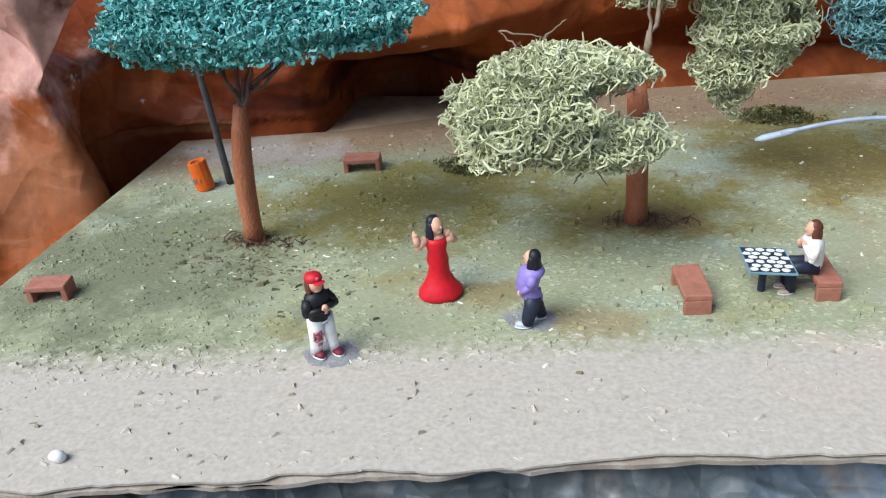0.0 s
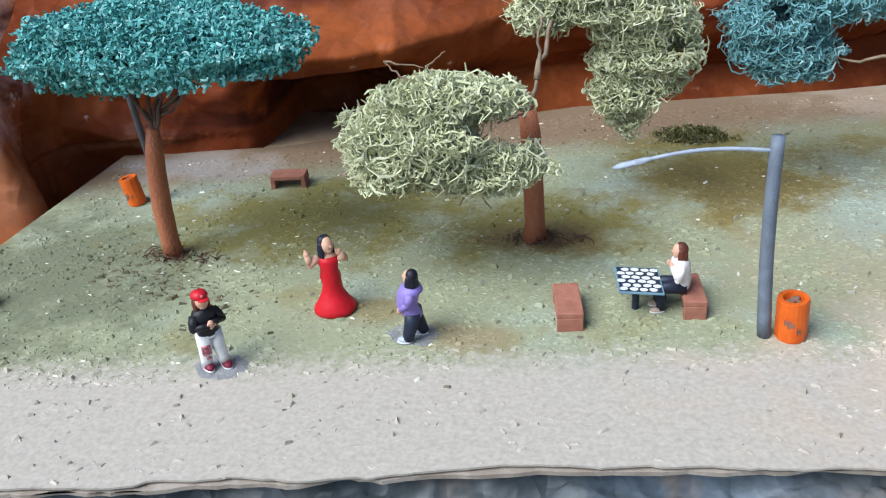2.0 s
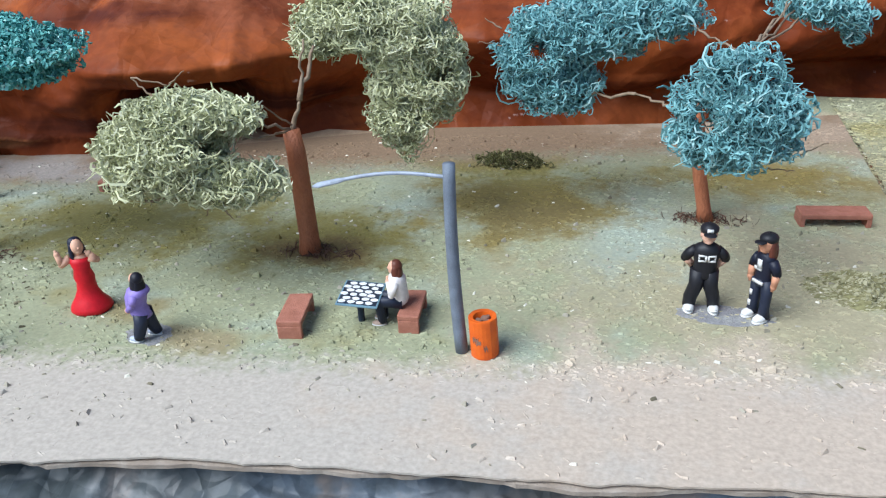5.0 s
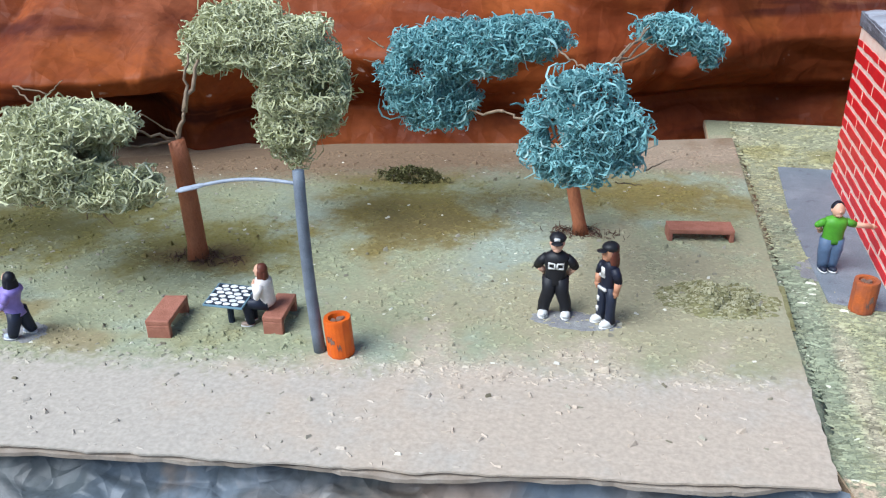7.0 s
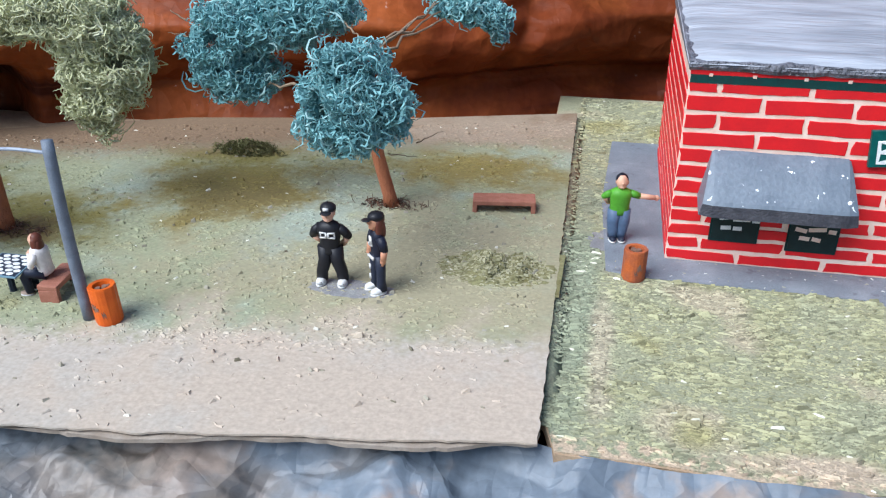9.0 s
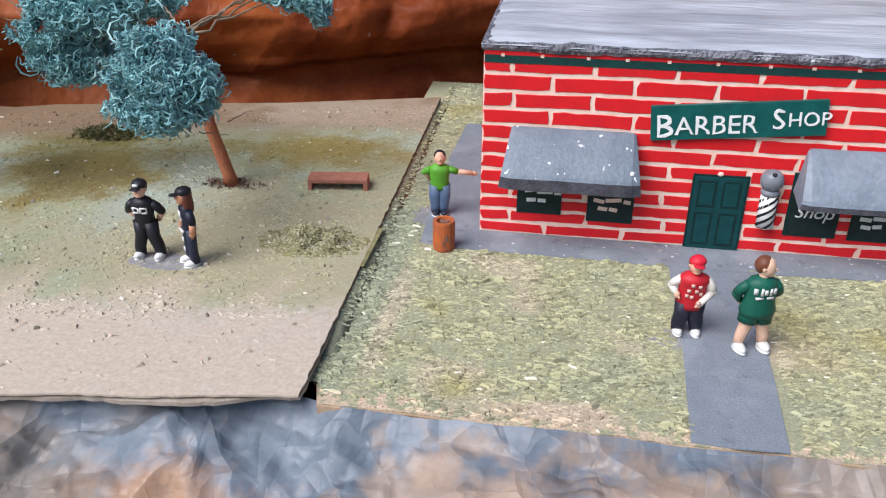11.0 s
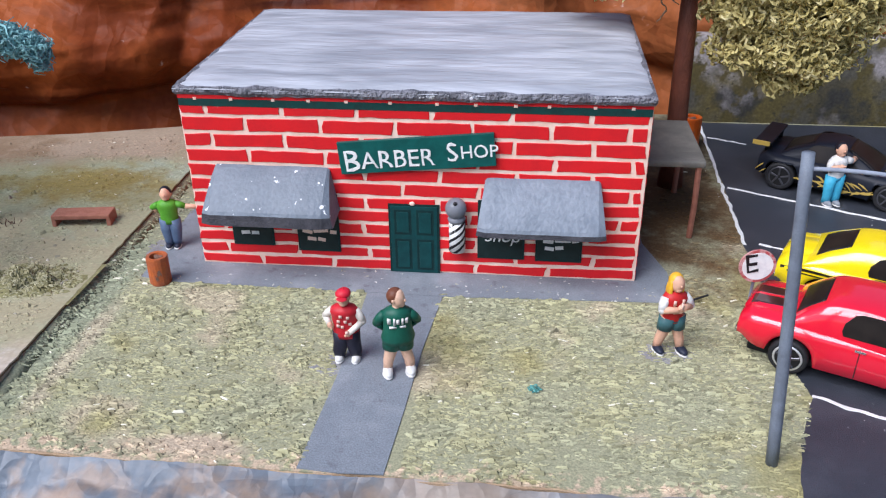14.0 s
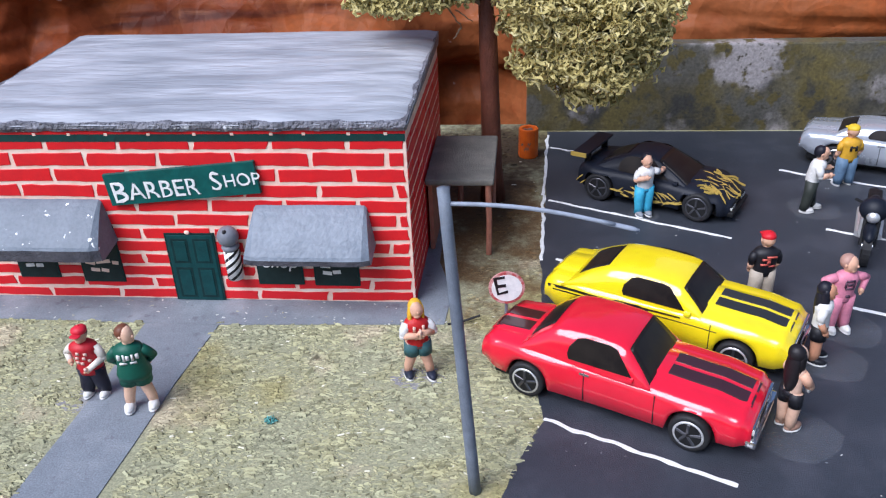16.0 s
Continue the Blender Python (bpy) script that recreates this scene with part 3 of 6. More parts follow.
def brick(face, a0, a1, z0, z1):
    """One red painted brick, proud of the cream ground; its corners are hand-drawn."""
    j = lambda s: bricks.uniform(-s, s)
    k = max(3, round((a1 - a0) * 3))
    tip, tilt, at = j(0.04), j(0.035), j(9)
    wave = lambda i, c: 0.026 * noise.noise(Vector((i * 0.75, c, at)))
    low = [(a0 + (a1 - a0) * i / k - tip + (j(0.02) if i in (0, k) else 0), z0 + wave(i, 0) + j(0.012) + tilt * (i / k - 0.5)) for i in range(k + 1)]
    high = [(a1 - (a1 - a0) * i / k + tip + (j(0.02) if i in (0, k) else 0), z1 + wave(i, 7) + j(0.012) + tilt * (0.5 - i / k)) for i in range(k + 1)]
    ring = low + [(a1 + j(0.03), (z0 + z1) / 2)] + high + [(a0 + j(0.03), (z0 + z1) / 2)]
    put = {"front": lambda a, z, d: (a, -d, z), "west": lambda a, z, d: (-7.0 - d, 9.0 - a, z), "east": lambda a, z, d: (7.0 + d, a, z)}[face]
    bm = bmesh.new()
    inner = [((a - (a0 + a1) / 2) * 0.985 + (a0 + a1) / 2, (z - (z0 + z1) / 2) * 0.94 + (z0 + z1) / 2) for a, z in ring]
    loft(bm, [[put(a, z, -0.01) for a, z in ring], [put(a, z, 0.014) for a, z in ring], [put(a, z, 0.022) for a, z in inner]])
    part("brick", bm, RED, shop_wall)


def lay(face, length):
    gap = 0.062 if face != "west" else 0.078
    z0 = 0.0
    for row in range(12):
        course = 0.405 + 0.0115 * row if row < 11 else 0.36
        a = -length / 2 if face == "front" else 0.0
        end = a + length
        a0, first = a + 0.03, True
        while a0 < end - 0.15:
            size = ((0.86 if row % 2 else 2.05) if first else 2.24) + bricks.uniform(-0.09, 0.09)
            a1 = min(a0 + size, end - 0.03)
            if end - a1 < 0.35:
                a1 = end - 0.03
            brick(face, a0, a1 - gap * 1.1, z0 + gap, z0 + course - gap)
            a0, first = a1 + gap * 1.1, False
        z0 += course


# awnings, windows, door, pole, sign
LIP = material("dark_awning_lip", (0.05, 0.05, 0.062), (0.085, 0.085, 0.1), rough=0.5, scale=2.5, fine=16, amount=0.4, bump=0.3)


FLECKED = material("flecked_awning_paint", (0.145, 0.175, 0.212), (0.18, 0.212, 0.25), rough=0.45, scale=1.2, fine=9, amount=0.25, bump=0.18, speck=(0.8, 0.82, 0.85))


def awning(x, width, top, lip_top, lip_low, out, label, coat):
    bm = bmesh.new()
    slope = [(-out * f, lip_top + (top - 0.02 - lip_top) * (1 - f ** 1.25)) for f in (0.12, 0.3, 0.5, 0.7, 0.86, 0.96)]
    prof = [(0.0, top - 0.25), (-0.03, top - 0.04)] + slope + [(-out, lip_top - 0.04), (-out - 0.01, lip_low), (-out + 0.12, lip_low - 0.03), (0.0, lip_low + 0.12)]
    n = 16
    rings = []
    for k in range(n + 1):
        f = k / n
        squash = 1 - 0.10 * max(0, 1 - min(f, 1 - f) * 14)
        px = x + width * f
        rings.append([(px + (0.18 * (zz - lip_top) / (top - lip_top)) * (1 if f == 0 else -1 if f == 1 else 0), yy * squash, lip_low + (zz - lip_low) * (1 - (1 - squash) * 0.5) + 0.02 * noise.noise(Vector((px * 1.5, yy * 2, zz)))) for yy, zz in prof])
    loft(bm, rings)
    for f in bm.faces:
        c = f.calc_center_median()
        if c.z < lip_top - 0.03 and abs(f.normal.x) < 0.7:
            f.material_index = 1
    return part("awning", bm, [coat, LIP], shop, label)


awning(-6.3, 3.98, 3.58, 2.42, 2.02, 1.28, "grey sloped awning with chipped white flecks and a deep dark lip", FLECKED)
awning(2.1, 3.78, 3.42, 2.16, 1.96, 1.24, "grey sloped awning with a thin dark lip", AWNING)

BOARD = material("black_green_board", (0.008, 0.02, 0.02), (0.012, 0.028, 0.028), rough=0.45, scale=3)
for x0, x1, z0 in ((-5.86, -4.5, 0.75), (-3.72, -2.34, 0.62), (2.05, 3.52, 0.62), (3.86, 5.30, 0.60)):
    win = part("window", boxed(x0, x1, -0.055, 0.0, z0, 2.62, 0.015), TEALDARK, shop, "black shop window with a dark green frame")
    part("pane", boxed(x0 + 0.06, x1 - 0.06, -0.066, -0.05, z0 + 0.06, 2.56, 0.006), BOARD, win)
    scribble = random.Random(int(x0 * 100))
    if x0 != 2.05:
        for row, words in enumerate(((0.34, 0.5, 0.22), (0.3, 0.26))):
            a = x0 + 0.16 + 0.1 * row + scribble.uniform(0, 0.1)
            for w in words:
                bm = boxed(0, w * 0.95, -0.006, 0, 0, 0.125)
                bmesh.ops.rotate(bm, verts=bm.verts, cent=(0, 0, 0), matrix=Matrix.Rotation(scribble.uniform(-0.2, 0.2), 3, "Y"))
                bmesh.ops.translate(bm, verts=bm.verts, vec=(a, -0.066, z0 + 0.66 - 0.25 * row + scribble.uniform(-0.03, 0.03)))
                part("writing_bar", bm, MORTAR if x0 == -3.72 else WHITE, win)
                a += w * 0.95 + 0.05
    else:
        text_mesh("Shop", 0.55, x0 + 0.2, z0 + 0.62, 0.005, WHITE, "lettering", win, -0.070, 0.25)

door = part("door", boxed(-0.68, 0.80, -0.075, 0.0, 0.0, 2.34, 0.02), DOORGREEN, shop, "dark green four-panel door")
for x0, x1, z0, z1 in ((-0.56, -0.02, 1.36, 2.22), (0.14, 0.68, 1.36, 2.22), (-0.56, -0.02, 0.12, 1.2), (0.14, 0.68, 0.12, 1.2)):
    part("panel_groove", boxed(x0, x1, -0.081, -0.07, z0, z1, 0.003), TEALDARK, door)
    part("panel", boxed(x0 + 0.075, x1 - 0.075, -0.098, -0.075, z0 + 0.075, z1 - 0.075, 0.012), DOORGREEN, door)
for x0, x1, z0 in ((0.80, 0.86, 0.0), (-0.74, -0.68, 0.0), (-0.74, 0.86, 2.34)):
    part("door_edge", boxed(x0, x1, -0.06, 0.0, z0, 2.40 if z0 else 2.34), TEALDARK, door)
bm = bmesh.new()
ball(bm, (0.02, -0.06, 2.43), (0.09, 0.05, 0.07))
part("door_knob", bm, MORTAR, door, "cream dab over the door", True)

pole = part("barber_pole", tube(bmesh.new(), [(1.44, -0.26, 0.98), (1.43, -0.27, 1.5), (1.42, -0.28, 2.1)], [0.25, 0.25, 0.24], 20), WHITE, shop, "white pole with black slanting stripes", True)
for k in range(5):
    bm = bmesh.new()
    rings = []
    for s in range(9):
        a = -math.pi * (1.06 - s / 8 * 1.12)
        z = 0.66 + k * 0.25 + 0.085 * s
        rings.append([(1.435 + r * math.cos(a), -0.265 + r * math.sin(a), min(2.08, max(1.0, zz))) for r, zz in ((0.24, z), (0.262, z), (0.262, z + 0.10), (0.24, z + 0.10))])
    loft(bm, rings)
    part("stripe", bm, BLACK, pole)
GLOBE = material("smooth_grey_paint", (0.17, 0.18, 0.205), (0.21, 0.22, 0.25), rough=0.3, scale=2, fine=12, amount=0.15, bump=0.08)
bm = bmesh.new()
tube(bm, [(1.42, -0.28, 1.98), (1.42, -0.28, 2.1), (1.42, -0.29, 2.2)], [0.24, 0.28, 0.2], 16)
ball(bm, (1.40, -0.30, 2.44), 0.33, u=18, v=12)
globe = part("globe", bm, GLOBE, pole, "dark grey round cap", True)
bm = bmesh.new()
ball(bm, (1.40, -0.50, 2.68), 0.07)
part("hole", bm, BLACK, globe, "black hole in the cap")

sign_bm = boxed(-2.36, 2.36, -0.07, 0.07, -0.51, 0.51, 0.015)
sign = part("signboard", sign_bm, TEAL, shop, "dark green hand-lettered sign board hung askew")
sign.matrix_basis = pose(0.20 * CM, -0.10 * CM, 4.10 * CM, 0, -5.4, 0)
text_mesh("B", 0.98, -2.27, -0.42, 0.012, WHITE, "lettering", sign, -0.078)
text_mesh("ARBER", 0.77, -1.70, -0.36, 0.012, WHITE, "lettering", sign, -0.078)
text_mesh("S", 0.82, 0.90, -0.27, 0.012, WHITE, "lettering", sign, -0.078)
text_mesh("HOP", 0.56, 1.31, -0.21, 0.012, WHITE, "lettering", sign, -0.078)

# lean-to beside the shop
SLAB = material("worn_grey_slab", (0.21, 0.20, 0.175), (0.15, 0.145, 0.13), rough=0.6, scale=1.5, fine=18, amount=0.35, bump=0.3)
shed = thing("lean_to", 42.2, 30.0, -0.27, "small lean-to with a grey slab roof on brown posts", "shelter")
part("roof", boxed(-1.15, 1.15, -2.05, 2.1, 2.62, 2.86, 0.08), SLAB, shed, "grey painted slab")
part("wall", boxed(-1.1, -0.95, -1.6, 2.0, 0, 2.62, 0.02), TERRACOTTA, shed)
for px, py in ((0.95, -1.9), (0.95, 1.9), (-0.3, 1.9)):
    part("post", tube(bmesh.new(), [(px, py, 0), (px + 0.03, py, 1.3), (px, py, 2.65)], 0.1, 8), TERRACOTTA, shed)


# ---- trees of dyed sponge fibre ----
def strands(blobs, count, length, radius, seed, holes=(), curl=1.0, shell=(0.72, 1.04), lump=0.12, steps=5, tangent=0.95, long_share=0.0):
    """Curled fibres over the skins of ellipsoids: verts and faces. blobs: (x, y, z, rx, ry, rz)."""
    rng = np.random.default_rng(seed)
    b = np.array(blobs, float)
    weight = (b[:, 3] * b[:, 4] + b[:, 4] * b[:, 5] + b[:, 3] * b[:, 5])
    pick = rng.choice(len(b), count, p=weight / weight.sum())
    d = rng.normal(size=(count, 3))
    d /= np.linalg.norm(d, axis=1, keepdims=True)
    wave = 1 + lump * np.sin(d[:, :1] * 5 + pick[:, None]) * np.sin(d[:, 1:2] * 6 + 1.3 * pick[:, None]) + lump * np.sin(d[:, 2:3] * 9 + pick[:, None])
    start = b[pick, :3] + d * b[pick, 3:] * wave * rng.uniform(shell[0], shell[1], (count, 1))
    keep = np.ones(count, bool)
    for hx, hy, hz, hr in holes:
        keep &= np.hypot(start[:, 0] - hx, start[:, 2] - hz + 0.5 * (start[:, 1] - hy)) > hr
    start, d = start[keep], d[keep]
    n = len(start)
    way = rng.normal(size=(n, 3))
    way -= tangent * d * np.sum(way * d, axis=1, keepdims=True)
    way /= np.linalg.norm(way, axis=1, keepdims=True)
    span = length * rng.uniform(0.5, 1.5, (n, 1))
    if long_share:
        span = np.where(rng.random((n, 1)) < long_share, span * 1.9, span)
    thick = radius * rng.uniform(0.6, 1.35, (n, 1))
    one = np.cross(way, rng.normal(size=(n, 3)))
    one /= np.linalg.norm(one, axis=1, keepdims=True)
    two = np.cross(way, one)
    turn, start_at = rng.uniform(2.5, 7.0, (n, 1)) * curl, rng.uniform(0, 6.28, (n, 1))
    sway = 0.24 * span * rng.uniform(0.4, 1.2, (n, 1))
    pts = []
    for k in range(steps):
        s = k / (steps - 1) - 0.5
        pts.append(start + span * way * s * 0.85 + sway * (one * np.cos(start_at + turn * s) + two * np.sin(start_at + turn * s)))
    pts = np.array(pts)
    side = np.cross(way, rng.normal(size=(n, 3)))
    side /= np.linalg.norm(side, axis=1, keepdims=True)
    up = np.cross(way, side)
    verts = np.empty((n, steps, 3, 3))
    for k in range(steps):
        r = thick * (0.55 if k in (0, steps - 1) else 1.0)
        for c in range(3):
            a = 2 * math.pi * c / 3
            verts[:, k, c] = pts[k] + r * (side * math.cos(a) + up * math.sin(a))
    base = (np.arange(n) * steps * 3)[:, None, None, None]
    k = np.arange(steps - 1)[None, :, None, None] * 3
    c = np.arange(3)[None, None, :, None]
    quad = np.concatenate([base + k + c, base + k + (c + 1) % 3, base + k + 3 + (c + 1) % 3, base + k + 3 + c], axis=3)
    return verts.reshape(-1, 3), quad.reshape(-1, 4)


def fibre(name, low, high, third):
    """Fibres that vary one by one between three tints."""
    m = bpy.data.materials.new(name)
    m.use_nodes = True
    nodes, links = m.node_tree.nodes, m.node_tree.links
    geo, ramp = nodes.new("ShaderNodeNewGeometry"), nodes.new("ShaderNodeValToRGB")
    ramp.color_ramp.elements[0].color, ramp.color_ramp.elements[1].color = (*low, 1), (*high, 1)
    e = ramp.color_ramp.elements.new(0.86)
    e.color = (*high, 1)
    ramp.color_ramp.elements[2].color = (*third, 1)
    links.new(geo.outputs["Random Per Island"], ramp.inputs[0])
    coord, tex, mixer = nodes.new("ShaderNodeTexCoord"), nodes.new("ShaderNodeTexNoise"), nodes.new("ShaderNodeMix")
    tex.inputs["Scale"].default_value = 90
    links.new(coord.outputs["Object"], tex.inputs["Vector"])
    mixer.data_type = "RGBA"
    links.new(ramp_out(nodes, links, tex.outputs["Fac"], -0.5, 0.6), mixer.inputs["Factor"])
    links.new(ramp.outputs[0], mixer.inputs["A"])
    mixer.inputs["B"].default_value = (*[c * 0.55 for c in low], 1)
    links.new(mixer.outputs["Result"], nodes["Principled BSDF"].inputs["Base Color"])
    nodes["Principled BSDF"].inputs["Roughness"].default_value = 0.75
    return m


TEALFIBRE = fibre("teal_fibre", (0.06, 0.235, 0.215), (0.14, 0.43, 0.40), (0.44, 0.70, 0.66))
BLUEFIBRE = fibre("blue_green_fibre", (0.125, 0.29, 0.305), (0.20, 0.41, 0.42), (0.41, 0.60, 0.59))
PALEFIBRE = fibre("pale_olive_fibre", (0.44, 0.45, 0.25), (0.58, 0.585, 0.365), (0.72, 0.72, 0.53))
MUSTARD = fibre("yellow_green_fibre", (0.38, 0.31, 0.10), (0.56, 0.48, 0.20), (0.68, 0.60, 0.32))
MOSS = fibre("dark_moss_fibre", (0.06, 0.055, 0.014), (0.15, 0.14, 0.04), (0.30, 0.29, 0.14))
TRUNK = material("trunk_paint", (0.40, 0.145, 0.07), (0.32, 0.105, 0.05), rough=0.55, scale=1.5, fine=16, amount=0.35, bump=0.3, stretch=(1, 1, 0.5))
DARKBARK = material("dark_trunk_paint", (0.17, 0.055, 0.032), (0.11, 0.036, 0.022), rough=0.55, scale=1.5, fine=16, amount=0.35, bump=0.3, stretch=(1, 1, 0.5))
TWIG = material("bare_twig", (0.30, 0.22, 0.15), (0.20, 0.14, 0.09), rough=0.8, scale=4, fine=30, amount=0.4)
DARKTWIG = material("dark_twig", (0.11, 0.06, 0.045), (0.16, 0.10, 0.08), rough=0.8, scale=4, fine=30, amount=0.4)
ROOTS = fibre("root_fibre", (0.05, 0.022, 0.012), (0.13, 0.06, 0.035), (0.24, 0.14, 0.08))


def twigs(parent, lines, radius, mat, name="branch"):
    """Bare limbs that wander a little between their two ends."""
    rnd = random.Random(len(lines) * 7 + int(lines[0][0][0] * 10))
    for a, b, *w in lines:
        a, b = Vector(a), Vector(b)
        r = w[0] if w else radius
        n = 7
        pts = [a.lerp(b, k / n) + Vector((rnd.uniform(-1, 1), rnd.uniform(-1, 1), rnd.uniform(-1, 1))) * 0.07 * (a - b).length * (0 < k < n) * 0.6 for k in range(n + 1)]
        part(name, tube(bmesh.new(), pts, [r * (1 - 0.5 * k / n) for k in range(n + 1)], 6), mat, parent, smooth=True)


def tree(name, x, y, label, trunk_path, trunk_radii, crowns, mat, count, length, radius, seed, holes=(), curl=1.0, lump=0.12, roots=True, long_share=0.0, bark=None, steps=5):
    t = thing(name, x, y, 0.0, label, "tree", "model trees")
    bm = tube(bmesh.new(), trunk_path, trunk_radii, 14)
    for v in bm.verts:
        v.co += 0.03 * Vector((noise.noise(v.co * 2), noise.noise(v.co * 2 + Vector((5, 0, 0))), 0))
    part("trunk", bm, bark or TRUNK, t, "brown painted trunk", True)
    share = sum(c[3] * c[4] + c[4] * c[5] for crown in crowns for c in crown)
    for k, crown in enumerate(crowns):
        n = int(count * sum(c[3] * c[4] + c[4] * c[5] for c in crown) / share)
        v, f = strands(crown, n, length, radius, seed + k, holes, curl, lump=lump, long_share=long_share, steps=steps)
        raw("crown", v, f, mat, t, "tangled sponge fibre")
    if roots:
        z0 = trunk_path[0][2]
        v, f = strands([(0.1, 0, z0 + 0.06, 0.6, 0.42, 0.06), (0.3, -0.1, z0 + 0.04, 1.3, 0.4, 0.03)], 100, 0.55, 0.018, seed + 50, curl=1.4)
        raw("root_litter", v, f, ROOTS, t, "scraps of dark root fibre round the trunk")
    return t


tree_a = tree("tree", -3.95, 20.3, "model tree with a flat wide teal sponge crown and brown trunk",
              [(0.04, 0, -0.05), (0.04, 0, 0.5), (0.08, 0, 1.6), (0.2, 0, 2.7), (0.3, 0, 3.3), (0.42, 0, 4.0)], [0.30, 0.27, 0.27, 0.27, 0.25, 0.18],
              [[(1.4, -0.1, 6.3, 3.75, 2.5, 0.84), (3.5, -0.1, 6.3, 1.8, 1.6, 0.76), (-1.0, 0, 6.2, 1.6, 1.9, 0.98), (0.1, 0.2, 5.75, 2.1, 1.6, 0.66), (0.6, 0, 6.7, 2.8, 1.8, 0.7)]],
              TEALFIBRE, 20000, 0.17, 0.042, 1, curl=1.0, lump=0.10)
twigs(tree_a, [((0.44, 0, 3.9), (-0.1, 0.2, 5.6), 0.07), ((0.44, 0, 3.9), (0.1, -0.4, 5.7), 0.06), ((0.46, 0, 3.9), (0.9, 0.2, 5.6), 0.08), ((0.46, 0, 3.9), (1.3, -0.2, 5.5), 0.07),
               ((0.9, 0, 4.6), (3.4, 0, 6.0), 0.06), ((0.8, 0.1, 4.5), (3.9, 0.2, 6.1), 0.05), ((0.8, 0, 4.4), (3.0, -0.3, 6.0), 0.05), ((0.7, 0, 4.3), (2.3, 0, 5.7), 0.07), ((0.44, 0, 4.0), (0.45, 0.1, 5.6), 0.07)], 0.06, DARKTWIG)

tree_b = tree("tree", 6.62, 22.2, "model tree with two pale olive sponge crowns and brown trunk",
              [(-0.02, 0, -0.05), (0.0, 0, 0.5), (-0.02, 0, 1.8), (-0.05, 0, 3.2), (-0.12, 0, 3.85)], [0.34, 0.30, 0.29, 0.28, 0.25],
              [[(-2.25, -2.5, 4.15, 1.95, 1.4, 1.0), (-2.9, -2.5, 3.75, 1.4, 1.3, 0.9), (-1.0, -2.5, 3.35, 1.55, 1.0, 0.62), (-1.0, -2.3, 5.0, 1.15, 0.8, 0.36), (-2.0, -2.4, 4.9, 1.3, 1.0, 0.62)],
               [(1.1, 2.6, 6.4, 1.7, 1.4, 0.85), (0.05, 2.5, 5.85, 0.85, 1.0, 0.5), (2.5, 2.6, 6.0, 1.4, 1.3, 1.0), (3.35, 2.6, 4.85, 0.95, 1.1, 1.25), (2.35, 2.6, 3.85, 0.95, 0.9, 1.35), (2.6, 2.6, 4.9, 1.0, 1.0, 0.9)]],
              PALEFIBRE, 18500, 0.40, 0.031, 11, holes=[(-0.75, -2.4, 4.2, 0.46), (-0.25, -2.4, 4.15, 0.5), (3.7, 2.6, 4.6, 0.28)], curl=1.35, lump=0.15, long_share=0.12, steps=6)
twigs(tree_b, [((-0.12, 0, 3.8), (0.1, 0.3, 4.6), 0.09), ((0.1, 0.3, 4.6), (0.45, 0.9, 6.0), 0.09), ((0.1, 0.3, 4.6), (0.2, 0.8, 6.2), 0.06), ((-0.12, 0, 3.85), (-0.9, -1.6, 4.7), 0.05), ((-0.12, 0, 3.85), (-0.6, -1.9, 4.2), 0.04),
               ((-0.1, 0, 4.0), (-0.5, -1.0, 4.9), 0.03), ((-2.5, -2.4, 5.3), (-3.2, -2.4, 5.9), 0.035), ((-3.2, -2.4, 5.9), (-2.2, -2.3, 5.7), 0.03), ((-2.2, -2.3, 5.7), (-1.7, -2.3, 6.1), 0.025),
               ((-4.6, -2.6, 3.1), (-3.2, -3.0, 2.75), 0.04), ((-3.2, -3.0, 2.75), (-1.7, -3.1, 2.95), 0.04), ((-1.2, -2.9, 2.9), (-1.5, -2.8, 2.35), 0.03), ((-1.0, -2.9, 2.8), (-0.7, -2.8, 2.3), 0.03)], 0.05, TWIG)

tree_c = tree("tree", 18.0, 26.4, "model tree with three blue-green sponge crowns and a leaning brown trunk",
              [(0.12, 0, -0.05), (0.05, 0, 0.4), (-0.18, -0.1, 1.5), (-0.42, -0.4, 3.2), (-0.3, -0.9, 4.5)], [0.27, 0.22, 0.21, 0.19, 0.12],
              [[(0.3, -4.0, 4.85, 1.42, 1.25, 1.32), (0.85, -4.0, 4.6, 1.05, 1.05, 0.85), (0.05, -4.0, 4.2, 1.2, 1.1, 0.82)],
               [(-5.0, -0.4, 5.0, 1.3, 1.2, 1.35), (-4.5, -0.4, 4.3, 1.2, 1.0, 0.85), (-3.4, -0.4, 6.0, 1.6, 1.2, 0.85), (-1.7, -0.4, 6.4, 1.15, 0.9, 0.58), (-4.4, -0.4, 5.8, 1.3, 1.1, 0.85)],
               [(2.3, 0.6, 6.5, 0.95, 0.7, 0.38), (3.05, 0.6, 6.25, 0.75, 0.6, 0.36), (3.5, 0.6, 5.9, 0.3, 0.4, 0.45)]],
              BLUEFIBRE, 12500, 0.36, 0.030, 21, holes=[(-5.15, -0.4, 5.3, 0.27), (-4.95, -0.4, 5.0, 0.28), (-0.5, -4.0, 4.85, 0.24), (-0.42, -4.0, 4.5, 0.32), (-0.3, -4.0, 4.2, 0.2), (0.95, -4.0, 5.45, 0.2), (0.7, -4.0, 5.6, 0.13)], curl=1.35, lump=0.15, long_share=0.12, steps=6)
